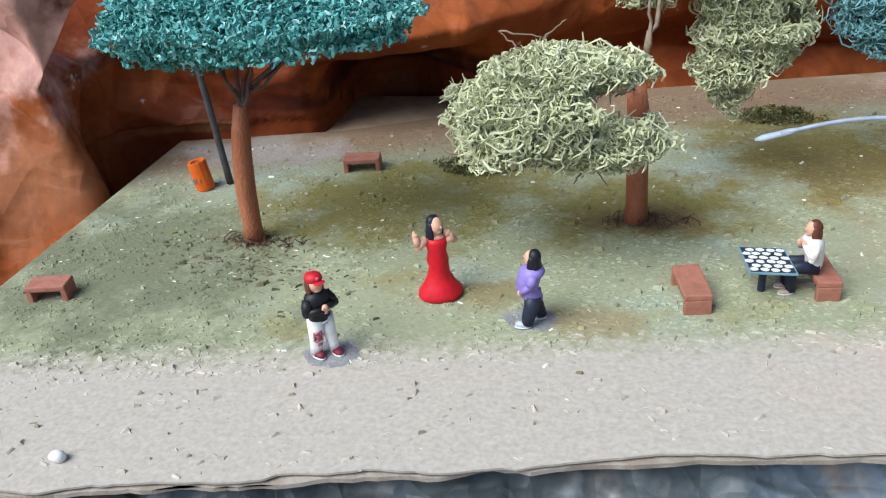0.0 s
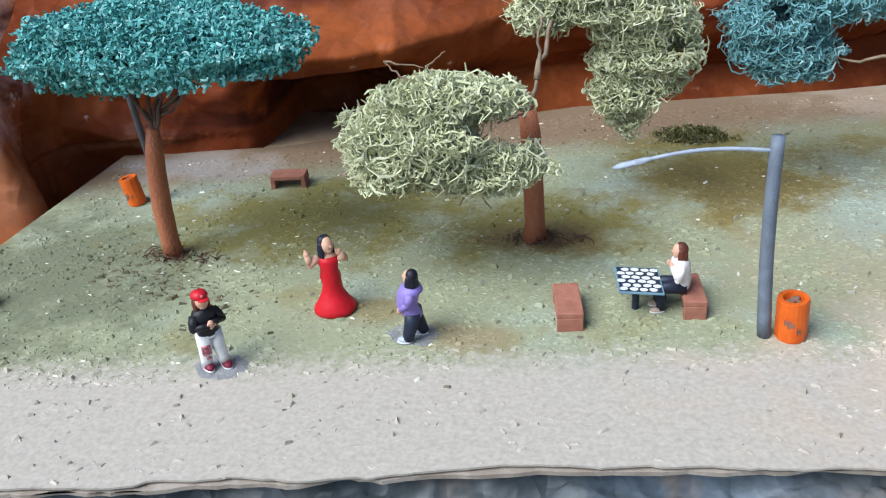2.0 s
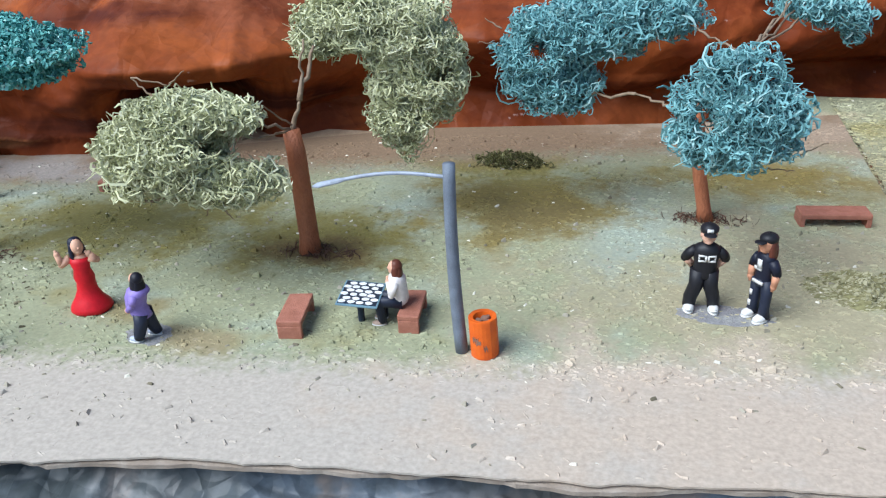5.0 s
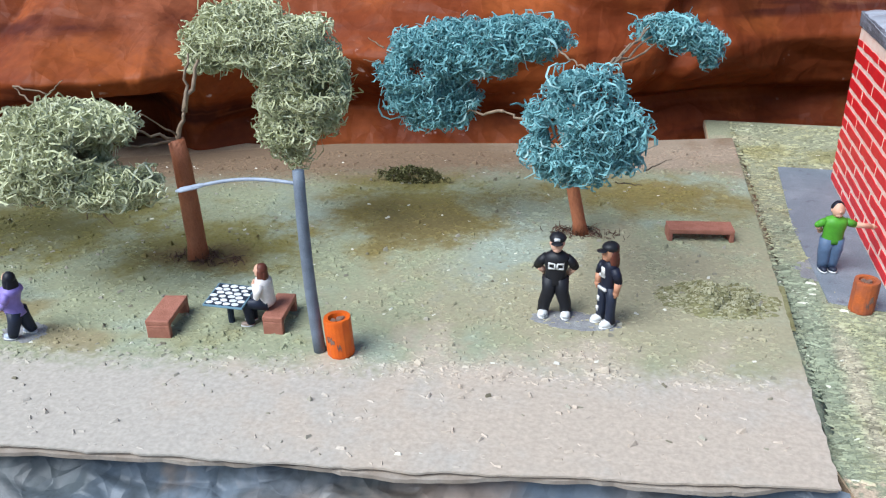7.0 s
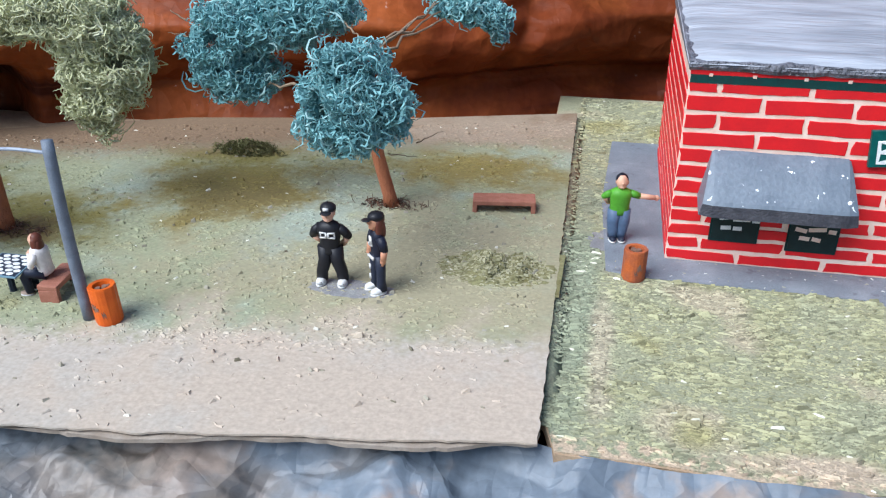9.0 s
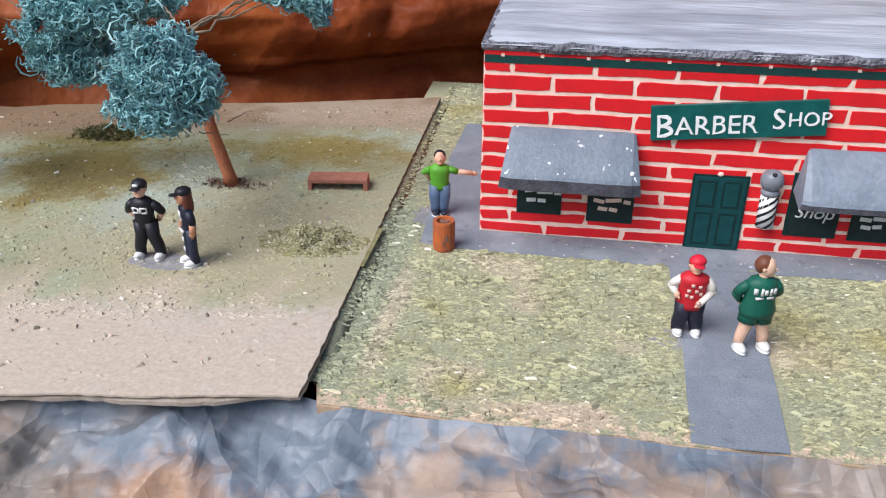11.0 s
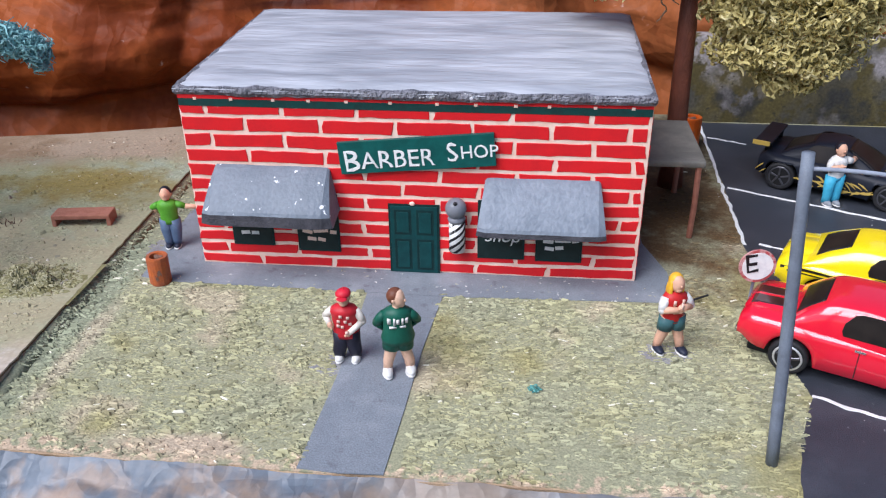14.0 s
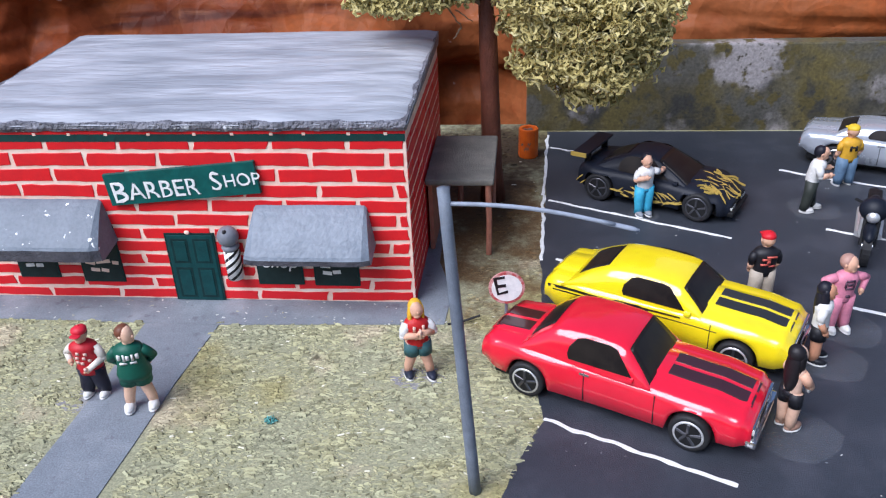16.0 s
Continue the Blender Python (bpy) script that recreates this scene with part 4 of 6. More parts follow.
twigs(tree_c, [((-0.3, -0.9, 4.4), (0.5, -2.9, 5.6), 0.07), ((-0.3, -0.9, 4.5), (0.2, -3.2, 5.0), 0.06), ((0.6, -2.4, 5.9), (1.8, 0.5, 6.6), 0.05), ((0.5, -2.5, 5.9), (2.0, 0.6, 6.5), 0.045), ((0.7, -2.4, 5.8), (2.2, 0.5, 6.4), 0.045),
               ((0.6, -2.5, 5.8), (1.9, 0.5, 6.8), 0.035), ((0.3, -2.4, 5.9), (-0.4, -1.5, 6.0), 0.04), ((-0.4, -1.5, 6.0), (-1.3, -0.6, 6.5), 0.035), ((-1.0, -3.4, 4.6), (-2.2, -1.8, 4.5), 0.05), ((-2.2, -1.8, 4.5), (-3.9, -0.6, 4.0), 0.05),
               ((1.9, -3.6, 3.6), (2.6, -3.4, 3.9), 0.02), ((1.2, -4.0, 3.4), (1.9, -3.6, 3.2), 0.02), ((-6.2, -0.4, 5.9), (-6.7, -0.4, 6.2), 0.03), ((-6.2, -0.4, 5.4), (-6.9, -0.4, 5.5), 0.025)], 0.05, TWIG)

tree_d = tree("tree", 43.1, 32.7, "model tree with curly yellow-green sponge crowns behind the shop",
              [(0, 0, -0.3), (0, 0, 1), (-0.05, 0, 3.5), (-0.1, 0, 6.0), (-0.2, -0.1, 7.6)], [0.5, 0.4, 0.36, 0.34, 0.25],
              [[(3.2, -0.4, 6.3, 2.5, 1.8, 2.2), (4.4, -0.4, 7.2, 2.0, 1.8, 1.9), (2.6, -0.4, 7.6, 2.2, 1.8, 1.6), (3.7, -0.4, 5.2, 1.5, 1.4, 1.3)],
               [(-3.3, -0.6, 7.9, 1.7, 1.3, 0.9), (-1.9, -0.6, 8.2, 1.6, 1.3, 0.9)]],
              MUSTARD, 13500, 0.36, 0.058, 31, curl=1.3, lump=0.16, roots=False, bark=DARKBARK)
twigs(tree_d, [((-0.2, -0.1, 7.2), (2.0, -0.4, 7.4), 0.12), ((-0.2, -0.1, 7.2), (-1.6, -0.5, 8.0), 0.1), ((-1.5, -0.7, 7.4), (-1.0, -0.7, 6.6), 0.04), ((-1.0, -0.7, 6.6), (-1.3, -0.7, 6.2), 0.04), ((-1.2, -0.7, 7.2), (-0.6, -0.7, 6.8), 0.03)], 0.05, TWIG)

# moss clumps on the boards
for x, y, rx, ry, n, seed, z in ((1.5, 25.6, 1.15, 0.7, 420, 61, 0.1), (11.3, 30.2, 1.3, 0.7, 420, 62, 0.1)):
    v, f = strands([(0, 0, z, rx, ry, 0.2), (0.1, 0.1, z, rx * 0.6, ry * 0.6, 0.26)], int(n * 1.5), 0.2, 0.024, seed, curl=1.3)
    ob = raw("moss_clump", v, f, MOSS)
    ob.location = (x * CM, y * CM, 0.02 * CM)
    tagged(ob, "flat clump of dark dried moss on the ground", "moss", "moss clumps")


# ---- lamps, bins, benches, table ----
def street_lamp(x, y, z, top, bend, arm_end, droop, label, r=0.16, coat=POST, head=1.0):
    t = thing("street_lamp", x, y, z, label, "street lamp", "model street lamps")
    tx, ty, tz = top
    n = 8
    part("post", tube(bmesh.new(), [(tx * k / n + bend * math.sin(math.pi * k / n), ty * k / n, tz * k / n) for k in range(n + 1)], [r * (1.08 - 0.12 * k / n) for k in range(n + 1)], 12), coat, t, "grey painted stick", True)
    ax, ay, az = arm_end
    start = Vector((tx, ty - 0.02, tz - 0.32))
    end = Vector((ax, ay, az))
    pts = [start.lerp(end, k / 10) + Vector((0, 0, droop * math.sin(math.pi * k / 10))) for k in range(11)]
    part("arm", tube(bmesh.new(), pts, 0.046, 8), WIRE, t, "bent blue-grey wire arm", True)
    tip = (pts[-1] - pts[-2]).normalized()
    part("lamp_head", tube(bmesh.new(), [pts[-1] - tip * 0.35, pts[-1] - tip * 0.2, pts[-1] + tip * 0.35, pts[-1] + tip * 0.5], [0.045, 0.046 + 0.024 * head, 0.046 + 0.029 * head, 0.03], 8, flat=0.5), WIRE, t, "flattened wire end", True)
    return t


street_lamp(12.35, 17.95, 0.0, (-0.2, 0.2, 4.75), -0.06, (-3.0, 0.2, 4.12), 0.16, "grey model street lamp with curved wire arm beside a bin", 0.145)
# This post gets a darker paint that stands for the shade behind the tree.
street_lamp(-6.44, 24.07, 0.0, (-0.35, 0.0, 5.6), 0.0, (1.6, -0.3, 5.5), 0.2, "grey model street lamp leaning behind the teal tree", 0.11, material("shaded_post_paint", (0.075, 0.075, 0.08), (0.055, 0.05, 0.05), rough=0.5, scale=2.5, fine=30, amount=0.3))
street_lamp(43.32, 16.95, -0.3, (-0.5, 0.4, 7.35), 0.0, (2.75, 0.5, 6.55), 0.12, "tall grey model street lamp at the lawn corner", 0.128, POST, 0.2)


def bin_thing(x, y, z, h, r, label, tip=(0, 0), mat=ORANGE):
    t = thing("litter_bin", x, y, z, label, "bin", "model bins", tip=tip)
    bm = bmesh.new()
    n = 22
    prof = [(r * 0.96, 0.0), (r, 0.06), (r, h - 0.05), (r * 0.97, h), (r * 0.66, h - 0.01), (r * 0.60, h - 0.22), (r * 0.2, h - 0.25)]
    loft(bm, [[(a * math.cos(2 * math.pi * k / n) * (1 + 0.04 * math.sin(3 * k + zz)), a * math.sin(2 * math.pi * k / n), zz) for k in range(n)] for a, zz in prof])
    part("shell", bm, mat, t, smooth=False)
    rnd = random.Random(int(x * 10))
    bm = bmesh.new()
    for k in range(9):
        ball(bm, (rnd.uniform(-0.4, 0.4) * r, rnd.uniform(-0.4, 0.4) * r, h - 0.14 + rnd.random() * 0.06), rnd.uniform(0.05, 0.1), u=6, v=4)
    part("rubbish", bm, RUST, t, "brown scraps inside")
    for k in range(4):
        a = -1.57 + rnd.uniform(-0.7, 0.5)
        zz = h * rnd.uniform(0.25, 0.5)
        bm = bmesh.new()
        w = rnd.uniform(0.18, 0.4)
        loft(bm, [[((r + d) * math.cos(a + s * w), (r + d) * math.sin(a + s * w), zz + dz + 0.06 * math.sin(9 * s + k)) for d, dz in ((-0.02, 0), (0.008, 0), (0.008, 0.1), (-0.02, 0.1))] for s in (-0.5, -0.2, 0.1, 0.5)])
        part("scuff", bm, RUST, t, "grey brown scuffed mark")
    return t


RUSTYORANGE = material("worn_orange_paint", (0.50, 0.12, 0.03), (0.34, 0.10, 0.05), rough=0.55, scale=2.5, fine=18, amount=0.4)
bin_thing(-7.1, 23.65, 0.0, 0.98, 0.30, "small bright orange litter bin tilted behind the tree", (0, -9))
bin_thing(12.92, 17.98, 0.0, 1.04, 0.34, "bright orange litter bin beside the street lamp", (0, -3))
bin_thing(26.08, 23.5, -0.29, 0.95, 0.33, "worn orange litter bin at the paving corner", (0, 0), RUSTYORANGE)
bin_thing(44.5, 37.2, -0.29, 1.3, 0.42, "bright orange litter bin at the far edge of the car park", (0, 0))


def clay_bench(x, y, yaw, length, width, h, label, tip=(0, 0)):
    """A folded strip: a seat on two plate legs."""
    t = thing("park_bench", x, y, 0.0, label, "bench", "clay benches", yaw=yaw, tip=tip)
    bm = boxed(-length / 2, length / 2, -width / 2, width / 2, h - 0.16, h, 0.04)
    for v in bm.verts:
        v.co.z += 0.02 * noise.noise(v.co * 3)
    part("seat", bm, TERRACOTTA, t)
    for s in (-1, 1):
        part("leg", boxed(s * (length / 2 - 0.07) - 0.075, s * (length / 2 - 0.07) + 0.075, -width / 2 + 0.01, width / 2 - 0.01, -0.02, h - 0.14, 0.03), TERRACOTTA, t)
    return t


clay_bench(7.88, 18.32, 100, 1.42, 0.64, 0.50, "brown clay bench on the grass beside the board table")
clay_bench(10.78, 19.1, 97, 1.35, 0.55, 0.50, "brown clay bench under the seated figurine")
clay_bench(-8.15, 16.95, 12, 1.05, 0.6, 0.46, "brown clay bench near the board's edge")
clay_bench(-2.25, 25.45, 10, 1.2, 0.66, 0.46, "brown clay bench at the back of the park")
clay_bench(21.85, 26.85, 8, 2.05, 0.72, 0.42, "long brown clay bench near the lot")

TABLEBLUE = material("pale_blue_card", (0.20, 0.33, 0.40), (0.17, 0.28, 0.35), rough=0.4, scale=3)
NAVY = material("navy_card", (0.02, 0.03, 0.05), (0.03, 0.04, 0.06), rough=0.4)
table = thing("games_table", 9.48, 18.8, 0.0, "pale blue table with a hand-painted draughts board", "table", yaw=7)
top = part("tabletop", boxed(-0.53, 0.53, -0.6, 0.6, 0.76, 0.81, 0.01), TABLEBLUE, table)
top.rotation_euler = (0, radians(4), 0)
part("field", boxed(-0.49, 0.49, -0.56, 0.56, 0.805, 0.816), NAVY, top, "navy printed field")
dots = random.Random(2)
for i in range(4):
    for j in range(6):
        bm = bmesh.new()
        cx, cy = -0.41 + 0.235 * i + (0.11 if j % 2 else 0.0) + dots.uniform(-0.015, 0.015), -0.46 + 0.184 * j + dots.uniform(-0.015, 0.015)
        n, turn = 9, dots.uniform(0, 3)
        ring = [(cx + dots.uniform(0.088, 0.115) * math.cos(2 * math.pi * k / n), cy + dots.uniform(0.066, 0.088) * math.sin(2 * math.pi * k / n)) for k in range(n)]
        loft(bm, [[(a, b, 0.814) for a, b in ring], [(a, b, 0.822) for a, b in ring]])
        part("white_spot", bm, WHITE, top)
part("leg", tube(bmesh.new(), [(0, 0, 0), (0, 0, 0.4), (0, 0, 0.78)], 0.09, 8), NAVY, table)

# parking sign
RIM = material("dull_red_paint", (0.46, 0.08, 0.08), (0.62, 0.34, 0.32), rough=0.5, scale=5, spread=0.05)
post = thing("parking_sign", 43.86, 22.6, -0.29, "round white parking sign with red rim and black letter", "road sign", yaw=4, tip=(0, 1))
part("pole", tube(bmesh.new(), [(0, 0, 0), (0, 0, 1.66)], 0.045, 8), POST, post)
disc = part("disc", tube(bmesh.new(), [(0, -0.03, 2.03), (0, -0.09, 2.03)], 0.50, 24), RIM, post, "dull red rim")
part("face", tube(bmesh.new(), [(0, -0.08, 2.03), (0, -0.10, 2.03)], 0.42, 24), WHITE, disc, "white face")
letter = text_mesh("E", 0.82, -0.33, 1.79, 0.008, BLACK, "lettering", disc, -0.105)
letter.rotation_euler = (radians(90), radians(-12), 0)


# ---- figurines: plain painted shapes, one mesh each ----
PAINTS = {}


def paint(rgb, rough=0.45):
    """One coat of model paint."""
    if rgb not in PAINTS:
        PAINTS[rgb] = material("model_paint", rgb, tuple(c * 0.85 for c in rgb), rough=rough, scale=6, fine=40, amount=0.15, bump=0.06)
    return PAINTS[rgb]


SKIN, TAN = (0.70, 0.40, 0.27), (0.56, 0.27, 0.16)
BLK, WHT, NVY, DRED = (0.014, 0.014, 0.018), (0.72, 0.71, 0.68), (0.02, 0.025, 0.045), (0.50, 0.012, 0.018)
BRN, HAIRBLK = (0.12, 0.035, 0.02), (0.012, 0.012, 0.02)


def figurine(label, x, y, z, yaw, h, top, legs, hair, cap=None, shoes=WHT, sleeve=None, skin=SKIN, shorts=None, stride=0.0, arms=None, sleeve_to=0.5, marks=(), long_hair=0.0, wide=1.0, dress=None, seated=False, mark=WHT, belly=0.0, hem=0.0, stance=0.09, head_yaw=0.0, hip=0.44, lean=0.0):
    """A hand-modelled clay figure that faces -y: feet, legs, torso, arms, head, hair and cap in one lumpy mesh."""
    cols = [skin, top, legs, hair, cap or hair, shoes, sleeve or top, shorts or legs, mark, WHT]
    bm = bmesh.new()

    def rings(prof, slot, n=16, deep=0.78):
        loft(bm, [[(r * math.cos(2 * math.pi * k / n), r * deep * math.sin(2 * math.pi * k / n) + off, zz) for k in range(n)] for r, zz, off in prof], slot)

    if dress:
        rings([(0.23, 0.0, 0), (0.255, 0.03, 0), (0.245, 0.08, 0), (0.175, 0.17, 0), (0.125, 0.28, 0), (0.112, 0.38, 0), (0.122, 0.46, 0), (0.098, 0.56, 0), (0.118, 0.665, -0.01), (0.10, 0.72, 0)], 2, 20, 0.86)
        rings([(0.105, 0.70, 0), (0.09, 0.745, 0), (0.045, 0.775, 0)], 0, 14, 0.7)
    else:
        for s in (-1, 1):
            if seated:
                pts = [(s * 0.07, 0.02, 0.36), (s * 0.085, -0.24, 0.37), (s * 0.085, -0.29, 0.30), (s * 0.085, -0.27, 0.05)]
                rad = [0.09, 0.08, 0.075, 0.06]
            else:
                pts = [(s * 0.06, 0, hip + 0.03), (s * 0.07, s * stride * 0.3, hip * 0.66), (s * (stance * 0.92), s * stride * 0.75, hip * 0.33), (s * stance, 0.005 + s * stride, 0.045)]
                rad = [0.088 * wide, 0.078 * wide, 0.068 * wide, 0.064] if not shorts else [0.078 * wide, 0.062, 0.054, 0.044]
            tube(bm, pts, rad, 12, 2 if not shorts else 0)
            if shorts and not seated:
                tube(bm, [(s * 0.06, 0, hip + 0.03), (s * 0.068, s * stride * 0.25, hip * 0.7)], [0.09 * wide, 0.088 * wide], 12, 7)
            fx, fy, _ = pts[-1]
            ball(bm, (fx, fy - 0.045, 0.045), (0.054, 0.10, 0.042), 5, 12, 7)
            ball(bm, (fx, fy - 0.045, 0.018), (0.059, 0.109, 0.02), 9, 12, 5)
        low = 0.34 if seated else hip - 0.03
        rings([((0.112 + hem) * wide, low - hem * 0.7, lean * 0.1), ((0.122 + hem) * wide, low + 0.05 - hem * 0.5, -belly * 0.10), ((0.118 + hem * 0.4) * wide, low + 0.14, -belly * 0.34), (0.136 * wide, 0.655, -belly * 0.18 + lean * 0.6), (0.142 * wide, 0.70, lean * 0.8), (0.122 * wide, 0.745, lean), (0.058, 0.785, lean)], 1, 18, 0.74 + belly * 0.9)
        if not seated and not hem:
            ball(bm, (0, 0, hip), (0.112 * wide, 0.09, 0.07), 7, 14, 7)
    tube(bm, [(0, lean, 0.75), (0, lean - 0.01, 0.83)], 0.047, 10, 0)
    # head, turned on its neck: face, nose, ears, hair, cap
    first = len(bm.verts)
    ball(bm, (0, -0.012, 0.87), (0.074, 0.082, 0.098), 0, 16, 11)
    ball(bm, (0, -0.092, 0.868), (0.014, 0.018, 0.018), 0, 8, 5)
    ball(bm, (0, -0.045, 0.815), (0.045, 0.045, 0.035), 0, 10, 6)
    for s in (-1, 1):
        ball(bm, (s * 0.074, 0.0, 0.868), (0.012, 0.02, 0.026), 0, 8, 5)
    ball(bm, (0, 0.022, 0.892), (0.083, 0.082, 0.090), 3, 16, 10)
    if long_hair:
        ball(bm, (0, 0.052, 0.84 - long_hair * 0.45), (0.088, 0.052, 0.085 + long_hair * 0.55), 3, 14, 9)
        for s in (-1, 1):
            ball(bm, (s * 0.068, 0.008, 0.84 - long_hair * 0.3), (0.026, 0.05, 0.07 + long_hair * 0.4), 3, 10, 7)
    if cap:
        ball(bm, (0, 0.006, 0.93), (0.091, 0.096, 0.062), 4, 16, 9)
        ball(bm, (0, -0.108, 0.912), (0.062, 0.055, 0.012), 4, 14, 6)
        ball(bm, (0, 0.006, 0.992), 0.012, 4, 8, 5)
    bm.verts.ensure_lookup_table()
    spin = Matrix.Rotation(radians(head_yaw), 4, "Z")
    for v in bm.verts[first:]:
        v.co = spin @ v.co + Vector((0, lean * 1.2, 0))
    for s, elbow, fist in arms or ((-1, (0.165, 0.01, 0.58), (0.15, -0.06, 0.45)), (1, (0.165, 0.01, 0.58), (0.15, -0.06, 0.45))):
        sh = Vector((s * 0.108 * wide, lean * 0.8, 0.705))
        e, f = Vector((s * elbow[0], elbow[1], elbow[2])), Vector((s * fist[0], fist[1], fist[2]))
        tube(bm, [sh, sh.lerp(e, 0.5) + Vector((s * 0.01, 0, 0)), e], [0.055, 0.052, 0.046], 10, 6)
        ball(bm, e, 0.044, 6 if sleeve_to >= 0.5 else 0, 10, 6)
        tube(bm, [e, f], [0.042, 0.034], 10, 6 if sleeve_to >= 1 else 0)
        ball(bm, f, (0.036, 0.036, 0.042), 0, 10, 6)
        tube(bm, [f, f + (f - e).normalized() * 0.055], [0.022, 0.014], 6, 0)
    for v in bm.verts:
        v.co += 0.010 * noise.noise_vector(v.co * 7 + Vector((x, y, 0)))
    skin_of = BVHTree.FromBMesh(bm)
    for mx, my, mz, w, t in marks:
        place = skin_of.ray_cast(Vector((mx, math.copysign(1.0, my), mz)), Vector((0, -math.copysign(1.0, my), 0)))[0]
        my = place.y if place else my
        box(bm, mx - w / 2, mx + w / 2, my - 0.012, my + 0.012, mz - t / 2, mz + t / 2)
        for fc in bm.faces[-6:]:
            fc.material_index = 8
    bmesh.ops.scale(bm, vec=(h, h, h), verts=bm.verts)
    ob = part("figurine", bm, [paint(c) for c in cols], None, smooth=True)
    ob.matrix_basis = pose(x * CM, y * CM, z * CM, 0, 0, yaw)
    return tagged(ob, label, "figurine", "model figurines")


CROSSED = ((-1, (0.165, -0.05, 0.59), (0.0, -0.14, 0.61)), (1, (0.165, -0.05, 0.59), (0.0, -0.145, 0.635)))
BEHIND = ((-1, (0.20, 0.05, 0.58), (0.12, 0.11, 0.47)), (1, (0.20, 0.05, 0.58), (0.12, 0.11, 0.47)))
PATCH = [(-0.085 + dx, -0.055, 0.27 + dz, w, t) for dx, dz, w, t in ((0, 0.07, 0.085, 0.018), (0, -0.03, 0.085, 0.018), (-0.038, 0.02, 0.014, 0.11), (0.038, 0.02, 0.014, 0.11), (0, 0.02, 0.04, 0.05), (0.01, -0.09, 0.05, 0.03))]
LOGO = [(s * 0.047 + dx, -0.112, 0.64 + dz, w, t) for s in (-1, 1) for dx, dz, w, t in ((0, 0.03, 0.075, 0.016), (0, -0.03, 0.075, 0.016), (-0.034 * s, 0, 0.018, 0.06), (0.03 * s, 0, 0.014, 0.03))]
figurine("painted clay figurine with red cap, black top and white trousers", -0.02, 15.3, 0.0, 52, 2.12, BLK, (0.80, 0.79, 0.76), BRN, (0.55, 0.015, 0.025), (0.20, 0.02, 0.04), arms=CROSSED, sleeve_to=1, stride=-0.04, marks=PATCH + [(0, -0.092, 0.945, 0.03, 0.03)], mark=(0.50, 0.13, 0.16), long_hair=0.06, wide=0.98)
figurine("painted clay figurine in a long red flared dress", 2.02, 17.95, 0.0, 20, 2.2, (0.56, 0.01, 0.018), (0.60, 0.01, 0.02), (0.012, 0.014, 0.03), arms=((-1, (0.20, -0.05, 0.655), (0.225, -0.06, 0.80)), (1, (0.19, 0.02, 0.665), (0.125, -0.02, 0.765))), dress=True, long_hair=0.17, sleeve_to=0, sleeve=SKIN, head_yaw=38)
figurine("painted clay figurine in a purple shirt and dark trousers", 4.4, 16.95, 0.0, -82, 1.95, (0.27, 0.20, 0.52), NVY, HAIRBLK, shoes=(0.45, 0.5, 0.6), stride=-0.085, arms=((-1, (0.15, -0.03, 0.58), (0.10, -0.15, 0.47)), (1, (0.15, -0.03, 0.58), (0.10, -0.14, 0.47))), long_hair=0.19, belly=0.2, wide=1.12, sleeve_to=1, hip=0.38, head_yaw=-22)
figurine("seated painted clay figurine with brown hair and white shirt", 10.55, 18.95, -0.02, -80, 1.84, (0.74, 0.68, 0.64), NVY, BRN, shoes=(0.5, 0.36, 0.28), seated=True, sleeve_to=1, arms=((-1, (0.19, -0.10, 0.54), (0.08, -0.17, 0.66)), (1, (0.19, -0.10, 0.54), (0.06, -0.16, 0.68))), long_hair=0.15, wide=1.16, lean=-0.05)
figurine("painted clay figurine all in black with a black cap", 17.9, 20.98, 0.0, 4, 2.46, BLK, BLK, BRN, BLK, WHT, arms=BEHIND, marks=LOGO + [(0, -0.088, 0.945, 0.06, 0.03), (-0.125, -0.11, 0.06, 0.06, 0.012), (0.125, -0.11, 0.06, 0.06, 0.012)], wide=0.98, stance=0.125, skin=(0.72, 0.43, 0.31))
figurine("painted clay figurine with black cap, black shirt and white prints", 19.26, 20.83, 0.0, -48, 2.4, (0.012, 0.014, 0.028), NVY, (0.13, 0.04, 0.025), BLK, WHT, marks=[(0.0, -0.10, 0.66, 0.05, 0.10), (-0.02, -0.10, 0.60, 0.09, 0.03), (0.01, -0.098, 0.46, 0.13, 0.03), (-0.07, -0.08, 0.30, 0.03, 0.06), (-0.08, -0.075, 0.17, 0.03, 0.06)], long_hair=0.12, skin=TAN, wide=0.74, stance=0.075, arms=((-1, (0.14, -0.01, 0.58), (0.12, -0.04, 0.46)), (1, (0.15, 0.02, 0.57), (0.14, 0.0, 0.44))))
figurine("painted clay figurine in green shirt and jeans leaning on the shop", 25.55, 25.85, -0.272, 10, 2.26, (0.10, 0.34, 0.03), (0.10, 0.15, 0.24), HAIRBLK, None, NVY, arms=((-1, (0.22, 0.0, 0.66), (0.15, 0.07, 0.55)), (1, (0.25, 0.0, 0.66), (0.49, 0.02, 0.63))), wide=1.12, stance=0.06)
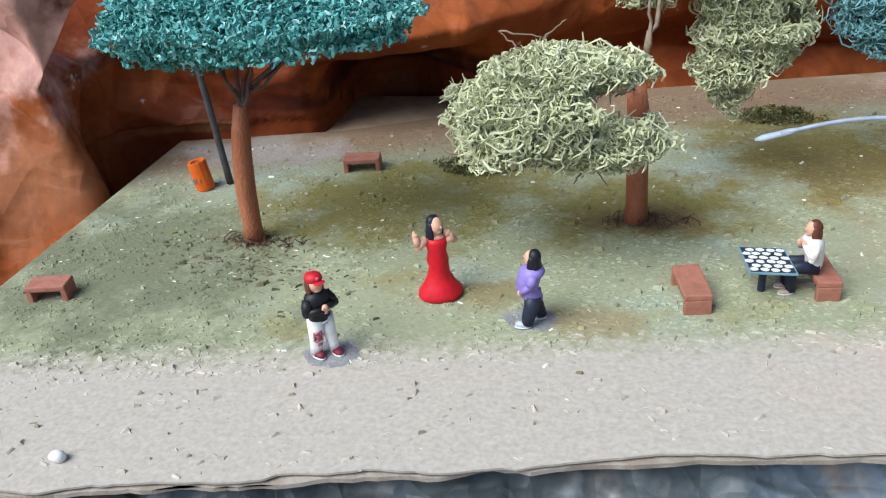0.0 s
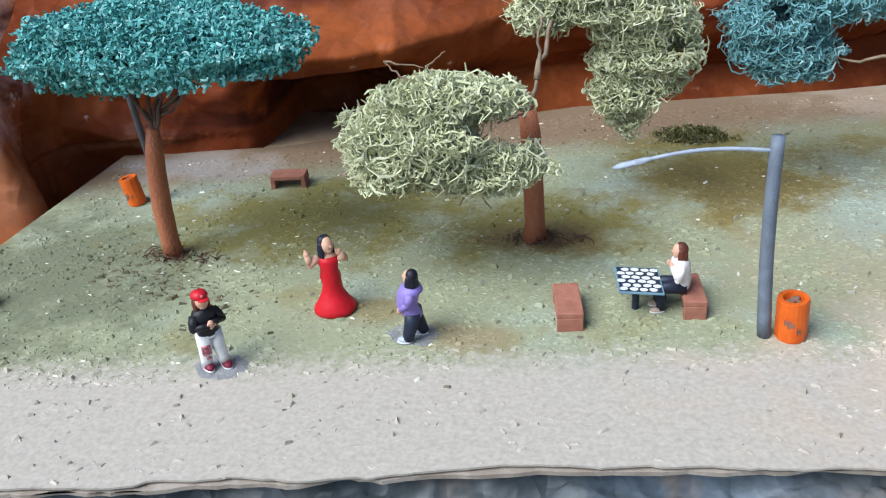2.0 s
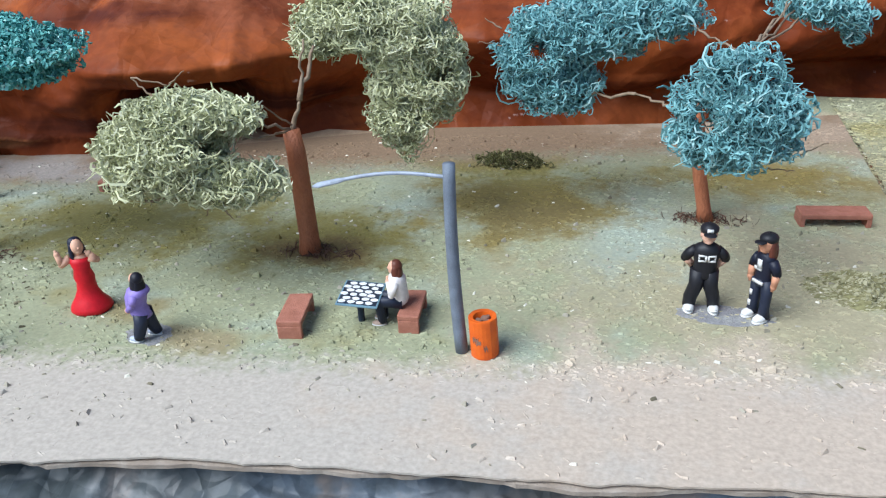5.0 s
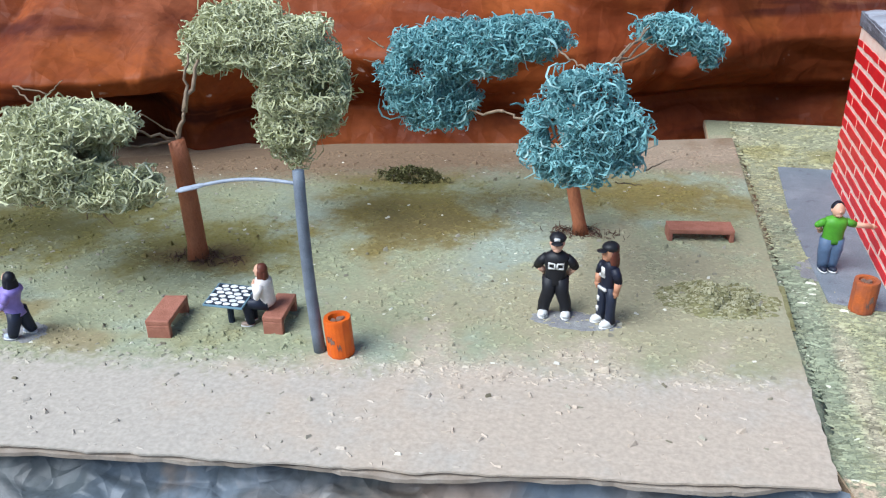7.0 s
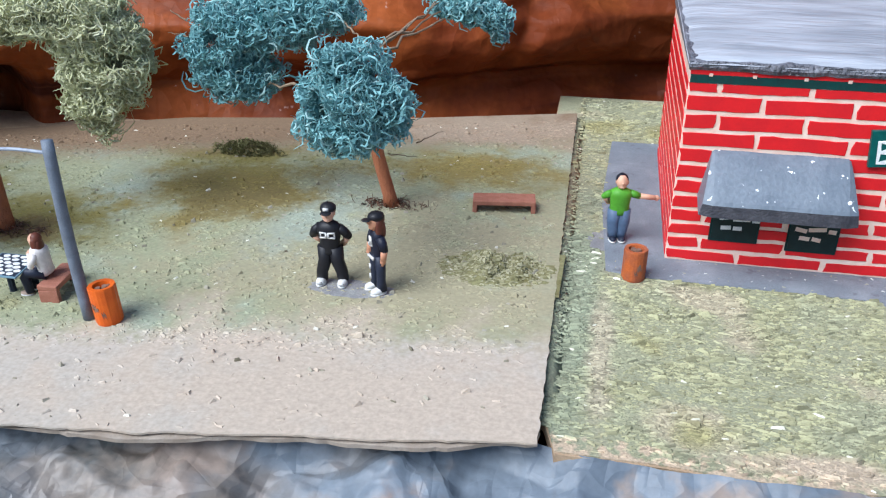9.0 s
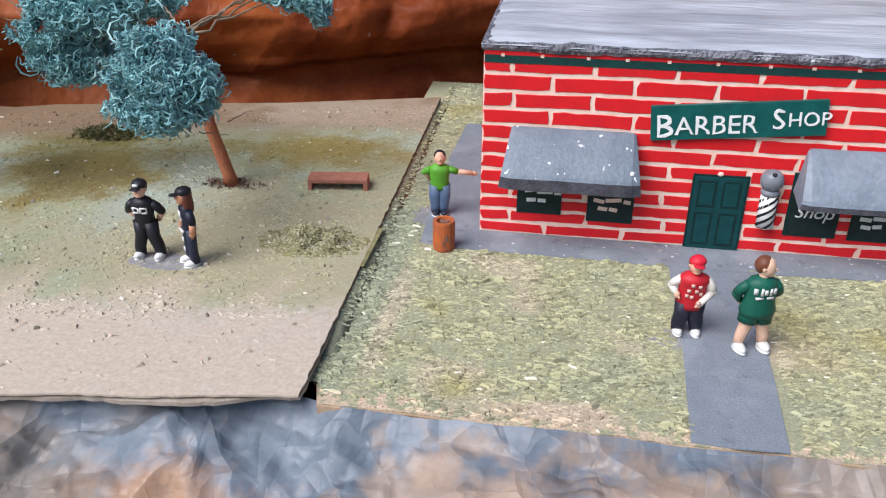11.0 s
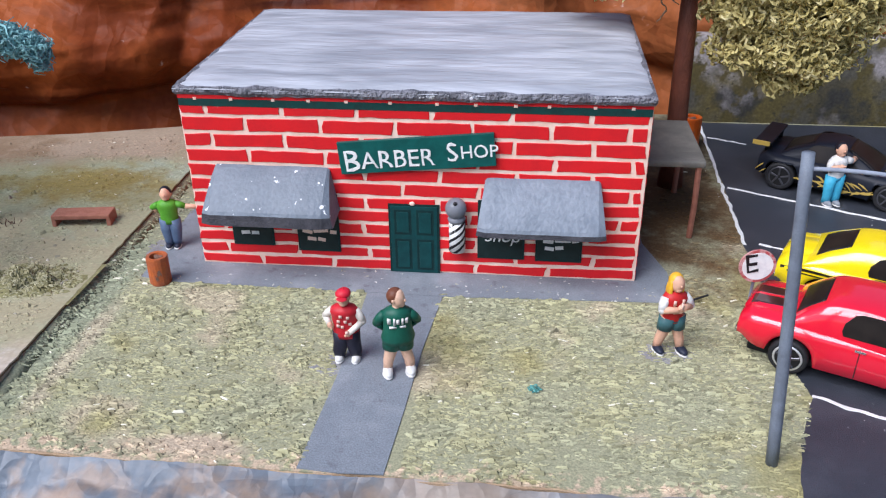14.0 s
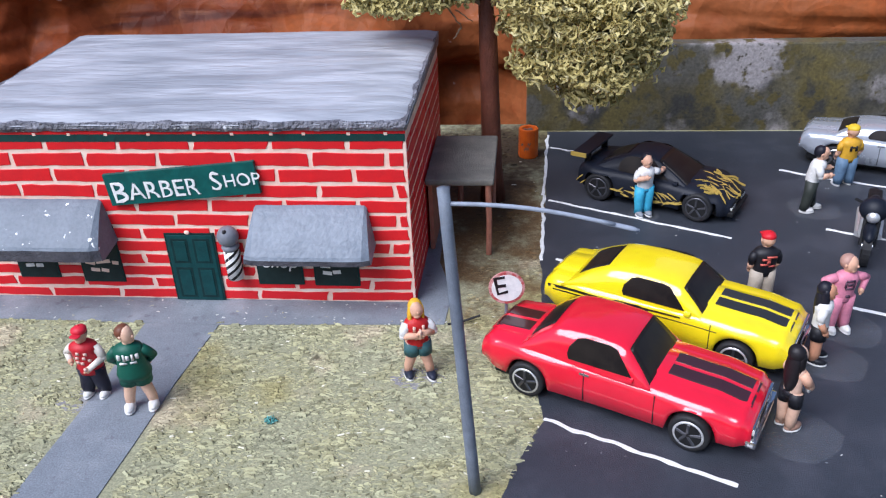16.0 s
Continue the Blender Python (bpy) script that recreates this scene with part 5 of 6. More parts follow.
figurine("painted clay figurine in red and white college jacket and red cap", 32.9, 20.0, -0.29, 4, 2.28, (0.52, 0.02, 0.03), (0.02, 0.02, 0.035), BRN, (0.62, 0.02, 0.04), WHT, sleeve=(0.74, 0.68, 0.60), sleeve_to=1, wide=1.2, stance=0.10, hip=0.38, hem=0.012, lean=-0.03, marks=[(dx, -0.118, zz, 0.035, 0.035) for dx, zz in ((-0.03, 0.68), (0.05, 0.66), (-0.06, 0.60), (0.02, 0.60), (0.07, 0.56), (-0.02, 0.52), (0.04, 0.49), (-0.07, 0.53))], mark=(0.78, 0.52, 0.44), arms=((-1, (0.23, 0.0, 0.60), (0.17, -0.08, 0.53)), (1, (0.21, -0.06, 0.57), (0.05, -0.17, 0.47))))
figurine("painted clay figurine in a dark green sweatshirt with bare legs", 34.38, 19.52, -0.27, 14, 2.62, (0.008, 0.10, 0.065), SKIN, (0.16, 0.055, 0.03), None, WHT, shorts=(0.008, 0.10, 0.065), sleeve_to=1, wide=1.06, hem=0.04, stance=0.115, head_yaw=58, marks=[(dx, -0.128, 0.665, w, t) for dx, w, t in ((-0.085, 0.035, 0.06), (-0.035, 0.02, 0.075), (0.0, 0.03, 0.05), (0.045, 0.02, 0.07), (0.085, 0.03, 0.055))] + [(-0.05, -0.126, 0.60, 0.07, 0.018), (0.045, -0.126, 0.605, 0.06, 0.018)], arms=BEHIND, skin=(0.74, 0.47, 0.33))
figurine("painted clay figurine with long yellow hair, white sleeves and red vest", 41.55, 21.2, -0.30, 22, 2.48, (0.50, 0.02, 0.02), SKIN, (0.76, 0.42, 0.03), None, NVY, sleeve=WHT, sleeve_to=0.5, shorts=(0.05, 0.13, 0.14), stride=-0.05, stance=0.115, marks=[(-0.05, -0.115, 0.68, 0.03, 0.06), (0.0, -0.118, 0.67, 0.02, 0.08), (0.05, -0.115, 0.68, 0.03, 0.06), (0.0, -0.115, 0.55, 0.10, 0.02)], mark=(0.75, 0.52, 0.42), arms=CROSSED, long_hair=0.16)
figurine("painted clay figurine in white shirt and sky blue trousers", 48.75, 31.3, -0.275, 14, 2.5, WHT, (0.06, 0.42, 0.62), HAIRBLK, None, (0.25, 0.27, 0.3), sleeve_to=0.4, arms=((-1, (0.16, -0.06, 0.60), (0.03, -0.15, 0.66)), (1, (0.20, 0.0, 0.68), (0.31, 0.10, 0.67))), stance=0.07, wide=0.95)
figurine("painted clay figurine in black shirt with red print and red cap", 51.5, 25.3, -0.275, 188, 2.45, BLK, (0.42, 0.36, 0.29), SKIN, (0.60, 0.015, 0.025), WHT, marks=[(-0.03, 0.118, 0.69, 0.12, 0.022), (0.03, 0.118, 0.655, 0.10, 0.022), (0, 0.118, 0.62, 0.04, 0.05), (0.04, 0.116, 0.58, 0.10, 0.022), (-0.05, 0.116, 0.555, 0.08, 0.022)], mark=(0.62, 0.12, 0.09), wide=1.15)
figurine("painted clay figurine in a pink track suit", 53.3, 23.85, -0.275, 12, 2.5, (0.68, 0.24, 0.33), (0.68, 0.24, 0.33), (0.42, 0.24, 0.19), None, WHT, sleeve_to=1, marks=[(0, -0.115, 0.70, 0.09, 0.02), (0, -0.118, 0.655, 0.05, 0.03), (0, -0.115, 0.60, 0.09, 0.02), (-0.045, -0.115, 0.65, 0.02, 0.08), (0.045, -0.115, 0.65, 0.02, 0.08), (0.0, -0.10, 0.50, 0.05, 0.03)], mark=(0.10, 0.05, 0.08), head_yaw=35, arms=((-1, (0.23, 0.03, 0.66), (0.13, -0.02, 0.58)), (1, (0.25, 0.02, 0.66), (0.19, -0.04, 0.53))))
figurine("painted clay figurine with black hair, white top and black shorts", 52.25, 22.35, -0.275, 70, 2.5, WHT, TAN, HAIRBLK, None, BLK, shorts=BLK, long_hair=0.24, sleeve_to=0.5, skin=TAN, wide=0.95)
figurine("painted clay figurine with dark hair, bare midriff and black shorts", 50.75, 19.5, -0.275, 118, 2.48, (0.62, 0.42, 0.32), SKIN, (0.012, 0.01, 0.012), None, (0.35, 0.20, 0.14), shorts=BLK, long_hair=0.30, sleeve_to=0, sleeve=SKIN, skin=(0.66, 0.42, 0.30), wide=0.78, stance=0.06, marks=[(0.0, -0.105, 0.50, 0.10, 0.03), (-0.10, 0.0, 0.50, 0.04, 0.05)], arms=((-1, (0.13, -0.06, 0.58), (0.08, -0.14, 0.50)), (1, (0.13, -0.06, 0.58), (0.08, -0.14, 0.50))))
figurine("painted clay figurine in white shirt and black trousers", 54.8, 31.8, -0.275, 76, 2.62, WHT, (0.03, 0.035, 0.03), HAIRBLK, None, WHT, sleeve_to=0.5, lean=-0.05, stride=-0.05, arms=((-1, (0.16, -0.08, 0.58), (0.12, -0.20, 0.60)), (1, (0.16, -0.08, 0.58), (0.12, -0.20, 0.62))))
figurine("painted clay figurine with yellow cap and yellow vest", 56.8, 34.1, -0.275, 190, 2.55, (0.66, 0.36, 0.03), (0.12, 0.2, 0.3), SKIN, (0.74, 0.50, 0.03), WHT, sleeve_to=0.4, marks=[(-0.04, 0.115, 0.64, 0.03, 0.08), (0.04, 0.115, 0.64, 0.03, 0.08), (0, 0.115, 0.66, 0.05, 0.02)], mark=BLK, wide=1.12)

# clear plastic discs under figurines on the car park
CLEAR = bpy.data.materials.new("clear_plastic")
CLEAR.use_nodes = True
cp = CLEAR.node_tree.nodes["Principled BSDF"]
cp.inputs["Base Color"].default_value, cp.inputs["Roughness"].default_value, cp.inputs["Alpha"].default_value = (0.7, 0.72, 0.75, 1), 0.12, 0.02
for x, y, r in ((51.0, 19.2, 1.0), (52.7, 22.2, 0.95), (53.7, 23.9, 0.95), (55.1, 31.9, 1.0), (48.8, 31.3, 0.6), (56.6, 34.0, 0.9)):
    rnd = random.Random(int(x * 3))
    ring = [(r * rnd.uniform(0.86, 1.06) * math.cos(2 * math.pi * k / 13), r * rnd.uniform(0.86, 1.06) * math.sin(2 * math.pi * k / 13)) for k in range(13)]
    ob = part("plastic_base", loft(bmesh.new(), [[(a, b, 0.0) for a, b in ring], [(a, b, 0.022) for a, b in ring]]), CLEAR)
    ob.location = (x * CM, y * CM, -0.274 * CM)
    tagged(ob, "clear cut plastic disc under a figurine", "plastic base", "plastic bases")
GREYBASE = blotched("grey_glue", (0.23, 0.225, 0.23), [((0.30, 0.30, 0.285), "noise", (2.0, 0.45, 0.7))], rough=0.4)
for x, y, rx, ry, z in ((0.1, 15.3, 0.65, 0.5, 0.003), (4.3, 17.1, 0.65, 0.5, 0.003), (18.48, 20.78, 1.25, 0.5, 0.003), (32.6, 19.7, 0.7, 0.5, -0.297), (41.5, 21.1, 0.75, 0.5, -0.297), (25.5, 25.8, 0.9, 0.8, -0.296)):
    rnd = random.Random(int(x * 3))
    n = 28
    ring = [(rnd.uniform(0.85, 1.1) * math.cos(2 * math.pi * k / n), rnd.uniform(0.85, 1.1) * math.sin(2 * math.pi * k / n)) for k in range(n)]
    ob = part("glue_patch", loft(bmesh.new(), [[(a * rx, b * ry, 0.0) for a, b in ring], [(a * rx * 0.85, b * ry * 0.85, 0.012) for a, b in ring]]), GREYBASE)
    ob.location = (x * CM, y * CM, z * CM)
    tagged(ob, "thin grey patch of dried glue round the feet", "glue patch", "glue patches")


# ---- toy cars ----
def gloss(name, rgb, rough=0.12, metal=0.0):
    return material(name, rgb, tuple(c * 0.93 for c in rgb), rough=rough + 0.05, metal=metal, scale=0.8, fine=30, amount=0.04, bump=0.0, coat=0.9)


BRIGHTRIM = gloss("bright_rim_plating", (0.80, 0.80, 0.80), 0.32, 0.75)
CHROME = gloss("chrome", (0.75, 0.76, 0.78), 0.12, 1.0)
TYRE = material("black_tyre", (0.016, 0.016, 0.018), (0.025, 0.025, 0.027), rough=0.55, scale=6, fine=30)
GLASS = material("smoked_window", (0.012, 0.010, 0.010), (0.02, 0.016, 0.014), rough=0.34, scale=2, fine=20, amount=0.1, bump=0.0)
GLASS.node_tree.nodes["Principled BSDF"].inputs["Specular IOR Level"].default_value = 0.16
CHASSIS = material("black_chassis", (0.012, 0.012, 0.013), rough=0.5)
GUNMETAL = gloss("gunmetal", (0.07, 0.07, 0.08), 0.3, 0.6)
LENS = gloss("headlamp", (0.7, 0.7, 0.66), 0.1)


def lerp_table(table, x):
    for (xa, va), (xb, vb) in zip(table, table[1:]):
        if x <= xb:
            f = max(0.0, (x - xa) / (xb - xa))
            f = f * f * (3 - 2 * f)
            return va + (vb - va) * f
    return table[-1][1]


def toy_car(label, x, y, z, yaw, body, stripe, spec, rim_mat=None):
    """Die-cast car: x ahead, origin on the ground midway between the axles."""
    t = thing("toy_car", x, y, z, label, "toy car", "toy cars", yaw=yaw)
    rear, front, wb, r, tall = spec["rear"], spec["front"], spec["wheelbase"] / 2, spec["wheel"], spec["roof"]
    deck, half, sill = spec["deck"], spec["half"], spec["sill"]
    bm = bmesh.new()
    rings, n = [], 90
    for i in range(n + 1):
        px = rear + (front - rear) * i / n
        hw, zt = lerp_table(half, px), lerp_table(deck, px)
        zs = zt - 0.17
        low = lerp_table(sill, px)
        arch = low
        for wx in (-wb, wb):
            d = abs(px - wx)
            if d < r * 1.16:
                arch = max(arch, r + math.sqrt((r * 1.16) ** 2 - d * d) * 0.98)
        arch = min(arch, zs - 0.12)
        crease = arch + (zs - arch) * 0.55
        side = [(hw * 0.90, arch), (hw * 0.975, min(arch + 0.05, crease)), (hw, crease), (hw * 0.992, zs - 0.08), (hw * 0.965, zs + 0.01), (hw * 0.91, zs + 0.09), (hw * 0.82, zt - 0.025), (hw * 0.55, zt), (hw * 0.46, zt + 0.004), (hw * 0.42, zt + 0.035), (0.12, zt + 0.04)]
        rings.append([(px, -a, b) for a, b in side] + [(px, a, b) for a, b in side[::-1]])
    loft(bm, rings)
    shell = part("body", bm, body, t, spec.get("body_label", ""), True)
    top_at = lambda px: lerp_table(deck, px)
    # cabin: sections along the car, with a rounded roof edge
    b0, b1, c0, c1, bw, cw = spec["cabin"]
    belt = spec["belt"]
    mid_roof = (c0 + c1) / 2
    crest = [(b0, belt - 0.03), (b0 + (c0 - b0) * 0.55, belt + (tall - belt) * 0.55), (c0, tall - 0.09), (c0 + 0.35, tall - 0.03), (mid_roof, tall), (c1 - 0.3, tall - 0.04), (c1, tall - 0.11), (c1 + (b1 - c1) * 0.5, belt + (tall - belt) * 0.46), (b1, belt - 0.03)]

    def crest_at(px):
        for (xa, va), (xb, vb) in zip(crest, crest[1:]):
            if px <= xb:
                return va + (vb - va) * max(0.0, (px - xa) / (xb - xa))
        return crest[-1][1]

    def half_at(zz):
        return bw + (cw - bw) * max(0.0, (zz - belt) / (tall - belt)) ** 1.15

    def skin_z(px, py):
        w = half_at(crest_at(px))
        return crest_at(px) - 0.05 * min(1.0, (py / w) ** 2)

    bm = bmesh.new()
    rings, n = [], 56
    for i in range(n + 1):
        px = b0 + (b1 - b0) * i / n
        zt = sum(crest_at(px + d) for d in (-0.09, -0.04, 0, 0.04, 0.09)) / 5
        low_z = belt - 0.2
        r0 = min(0.20, max(0.01, (zt - belt) * 0.4))
        side = [(bw + 0.03, low_z), (half_at(belt), belt - 0.02)]
        for k in range(1, 4):
            zz = belt + (zt - 0.05 - r0 - belt) * k / 3
            side.append((half_at(zz), max(zz, low_z + 0.02 * k)))
        wt = half_at(zt)
        for k in range(1, 5):
            a = math.pi / 2 * k / 4
            side.append((wt - r0 * (1 - math.cos(a)), zt - 0.05 - r0 * (1 - math.sin(a))))
        for f in (0.66, 0.33):
            side.append((wt * f, zt - 0.05 * f * f))
        rings.append([(px, -a, b) for a, b in side] + [(px, 0, zt)] + [(px, a, b) for a, b in side[::-1]])
    loft(bm, rings)
    roof = part("cabin", bm, body, t, "", True)

    def skin_pane(name, xa, xb, wide_a, wide_b, lift=0.018):
        """A window bent over the cabin's skin between two stations."""
        bmp = bmesh.new()
        rows = []
        for k in range(9):
            px = xa + (xb - xa) * k / 8
            wa = (wide_a + (wide_b - wide_a) * k / 8) * half_at(crest_at(px))
            ys = [wa * f for f in (-1, -0.8, -0.5, 0, 0.5, 0.8, 1)]
            rows.append([(px, py, skin_z(px, py) - 0.03) for py in ys] + [(px, py, skin_z(px, py) + lift - (0.012 if abs(py) == wa else 0)) for py in ys[::-1]])
        loft(bmp, rows)
        return part(name, bmp, GLASS, roof, "smoked plastic window", True)

    skin_pane("windscreen", c1 + 0.02, b1 - 0.05, 0.84, 0.92)
    skin_pane("rear_window", c0 - 0.10, b0 + (c0 - b0) * 0.30, 0.66, 0.70)
    w0, w1 = spec["side_window"]
    f_at = lambda f, u: (b0 + (c0 - b0) * f) * (1 - u) + (b1 + (c1 - b1) * f) * u
    for s in (-1, 1):
        back = f_at(0.14, w0)
        outline = [(back, 0.14), (f_at(0.14, w1 + 0.02), 0.14), (f_at(0.5, w1), 0.5), (f_at(0.79, w1 - 0.04), 0.79), (f_at(0.84, w1 - 0.12), 0.84), (back + 0.34, 0.84), (back + 0.16, 0.77), (back - 0.02, 0.5), (back - 0.05, 0.28)]
        pts = [(px, s * half_at(belt + (tall - belt) * f), belt + (tall - belt) * f) for px, f in outline]
        bmp = bmesh.new()
        loft(bmp, [[(px, py - 0.03 * s, zz) for px, py, zz in pts], [(px, py + 0.014 * s, zz + 0.004) for px, py, zz in pts]])
        part("side_window", bmp, GLASS, roof, "smoked plastic window")
    # stripes on bonnet and boot
    if stripe is not None:
        for xa, xb in spec["stripes"]:
            for s in (-1, 1):
                bm = bmesh.new()
                m = 10
                rows = []
                for k in range(m + 1):
                    px = xa + (xb - xa) * k / m
                    rows.append([(px, s * 0.07, top_at(px) + 0.02), (px, s * 0.07, top_at(px) + 0.056), (px, s * 0.46, top_at(px) + 0.052), (px, s * 0.52, top_at(px) + 0.022), (px, s * 0.52, top_at(px) - 0.01)])
                loft(bm, rows)
                part("stripe", bm, stripe, shell, "broad dark stripe")
    for px, rad, wd, dz in spec.get("side_lines", ()):
        for s in (-1, 1):
            bm = bmesh.new()
            rows = []
            for k in range(13):
                q = px + (rad - px) * k / 12
                zz = top_at(q) - 0.17 + dz
                hw = lerp_table(half, q) * 0.992
                rows.append([(q, s * hw, zz), (q, s * (hw + 0.014), zz), (q, s * (hw + 0.014), zz - wd * (1 - 0.5 * k / 12)), (q, s * hw, zz - wd * (1 - 0.5 * k / 12))])
            loft(bm, rows)
            part("side_stripe", bm, stripe or BLACK, shell, "tapering dark side stripe")
    for seam_x in (c0 + 0.95, b1 + 0.12):
        for s in (-1, 1):
            hw, zz = lerp_table(half, seam_x), top_at(seam_x) - 0.17
            part("door_seam", boxed(seam_x - 0.012, seam_x + 0.012, min(s * hw * 0.95, s * (hw * 0.995 + 0.006)), max(s * hw * 0.95, s * (hw * 0.995 + 0.006)), lerp_table(sill, seam_x) + 0.1, zz), CHASSIS, shell, "dark door seam")
    part("chassis", boxed(rear + 0.3, front - 0.3, -0.92, 0.92, 0.2, 0.62, 0.05), CHASSIS, t, "black plastic base")
    # bumpers, lamps, grille
    hw_f, hw_r = lerp_table(half, front), lerp_table(half, rear)
    zf, zr = lerp_table(deck, front), lerp_table(deck, rear)
    bumper = spec.get("bumper", CHROME)
    part("front_bumper", boxed(front - 0.10, front + 0.15, -hw_f * 1.02, hw_f * 1.02, lerp_table(sill, front) + 0.0, lerp_table(sill, front) + 0.2, 0.06), bumper, t, "bright front bumper")
    part("grille", boxed(front - 0.08, front + 0.03, -hw_f * 0.86, hw_f * 0.86, lerp_table(sill, front) + 0.2, zf - 0.16, 0.03), CHASSIS, t, "black grille")
    part("rear_bumper", boxed(rear - 0.07, rear + 0.12, -hw_r * 0.96, hw_r * 0.96, lerp_table(sill, rear) + 0.0, lerp_table(sill, rear) + 0.17, 0.05), bumper, t, "bright rear bumper")
    part("grille_bar", boxed(front - 0.06, front + 0.05, -hw_f * 0.9, hw_f * 0.9, zf - 0.17, zf - 0.09, 0.02), bumper, t, "bright bar over the grille")
    for s in (-1, 1):
        for off in (0.66, 0.42):
            bm = tube(bmesh.new(), [(front - 0.04, s * off * hw_f * 1.2, (zf + lerp_table(sill, front)) / 2 + 0.02), (front + 0.055, s * off * hw_f * 1.2, (zf + lerp_table(sill, front)) / 2 + 0.02)], 0.10, 12)
            part("headlight", bm, LENS, t, "pale round lamp")
        part("tail_light", boxed(rear - 0.03, rear + 0.05, min(s * 0.45 * hw_r, s * 0.8 * hw_r), max(s * 0.45 * hw_r, s * 0.8 * hw_r), zr - 0.32, zr - 0.2, 0.02), RED, t, "red rear lamp")
        hx = (b0 + b1) / 2 + 0.15
        hy = lerp_table(half, hx) * 0.985
        part("door_handle", boxed(hx - 0.13, hx + 0.13, min(s * hy, s * (hy + 0.04)), max(s * hy, s * (hy + 0.04)), belt - 0.16, belt - 0.10, 0.012), bumper, t, "small bright door handle")
        part("mirror", boxed(b1 - 0.62, b1 - 0.44, min(s * 1.12, s * 1.28), max(s * 1.12, s * 1.28), belt + 0.02, belt + 0.13, 0.03), body, t)
    # wheels
    rim_mat = rim_mat or BRIGHTRIM
    track = spec["track"]
    for wx in (-wb, wb):
        for s in (-1, 1):
            wheel = new("wheel")
            wheel.empty_display_size = 0.003
            wheel.parent = t
            wheel.matrix_basis = pose(wx * CM, s * track * CM, r * CM)
            n = 28
            prof = [(r * 0.70, -0.2), (r * 0.94, -0.2), (r, -0.14), (r, 0.14), (r * 0.94, 0.2), (r * 0.74, 0.205), (r * 0.70, 0.15)]
            bm = bmesh.new()
            loft(bm, [[(a * math.cos(2 * math.pi * k / n), s * d, a * math.sin(2 * math.pi * k / n)) for k in range(n)] for a, d in prof], caps=False)
            part("tyre", bm, TYRE, wheel, "black rubber tyre", True)
            prof = [(r * 0.76, 0.19), (r * 0.74, 0.214), (r * 0.64, 0.212), (r * 0.60, 0.12), (r * 0.05, 0.10)]
            bm = bmesh.new()
            loft(bm, [[(a * math.cos(2 * math.pi * k / n), s * d, a * math.sin(2 * math.pi * k / n)) for k in range(n)] for a, d in prof[:3]], caps=False)
            part("rim", bm, rim_mat, wheel, "bright thin rim ring", True)
            bm = bmesh.new()
            loft(bm, [[(a * math.cos(2 * math.pi * k / n), s * d, a * math.sin(2 * math.pi * k / n)) for k in range(n)] for a, d in prof[2:]])
            part("dish", bm, CHASSIS, wheel, "black wheel dish")
            for k in range(5):
                a = 2 * math.pi * k / 5 + 0.3
                bm = bmesh.new()
                tube(bm, [(0.1 * r * math.cos(a), s * 0.16, 0.1 * r * math.sin(a)), (0.62 * r * math.cos(a), s * 0.185, 0.62 * r * math.sin(a))], [0.085, 0.07], 6, flat=0.6)
                part("spoke", bm, GUNMETAL if spec.get("dark_spokes") else rim_mat, wheel)
    return t


MUSCLE = dict(rear=-3.52, front=3.45, wheelbase=4.25, wheel=0.50, roof=2.28, belt=1.38, track=1.08,
              deck=[(-3.52, 1.24), (-3.3, 1.42), (-2.2, 1.49), (-1.0, 1.47), (0.9, 1.44), (2.4, 1.39), (3.2, 1.28), (3.45, 1.12)],
              half=[(-3.52, 1.08), (-3.1, 1.2), (-2.0, 1.30), (0.0, 1.24), (2.2, 1.26), (3.1, 1.2), (3.45, 1.08)],
              sill=[(-3.52, 0.68), (-2.9, 0.46), (-1.5, 0.36), (1.5, 0.36), (3.0, 0.42), (3.45, 0.52)],
              cabin=(-2.5, 1.12, -1.5, 0.42, 1.17, 0.97), side_window=(0.40, 0.86), stripes=[(1.3, 3.3), (-3.38, -2.4)], dark_spokes=True)
REDCAR = gloss("red_car_paint", (0.74, 0.010, 0.034))
YELLOWCAR = gloss("yellow_car_paint", (0.90, 0.70, 0.005))
BLACKCAR = material("black_car_paint", (0.007, 0.009, 0.016), (0.010, 0.013, 0.022), rough=0.5, scale=1, fine=30, amount=0.1, bump=0.0)
SILVER = gloss("silver_car_paint", (0.42, 0.45, 0.50), 0.2, 0.3)
STRIPE = gloss("black_stripe", (0.045, 0.010, 0.012), 0.25)
BLACKSTRIPE = gloss("plain_black_stripe", (0.02, 0.018, 0.012), 0.25)
GOLD = gloss("gold_print", (0.60, 0.42, 0.09), 0.3, 0.2)

toy_car("glossy red die-cast muscle car with black bonnet stripes", 46.9, 20.6, -0.275, -26.5, REDCAR, STRIPE, MUSCLE)
toy_car("glossy yellow die-cast muscle car with black stripes", 48.6, 23.65, -0.275, -27.5, YELLOWCAR, BLACKSTRIPE, dict(MUSCLE, roof=2.2, cabin=(-2.95, 1.3, -1.6, 0.5, 1.17, 0.97), side_window=(0.43, 0.85), deck=[(-3.52, 1.28), (-3.3, 1.44), (-2.2, 1.50), (-1.0, 1.50), (0.9, 1.52), (2.4, 1.48), (3.2, 1.38), (3.45, 1.2)], stripes=[(1.3, 3.3)], side_lines=[(-3.4, 0.6, 0.09, -0.02), (-3.2, 1.6, 0.04, -0.16)]))
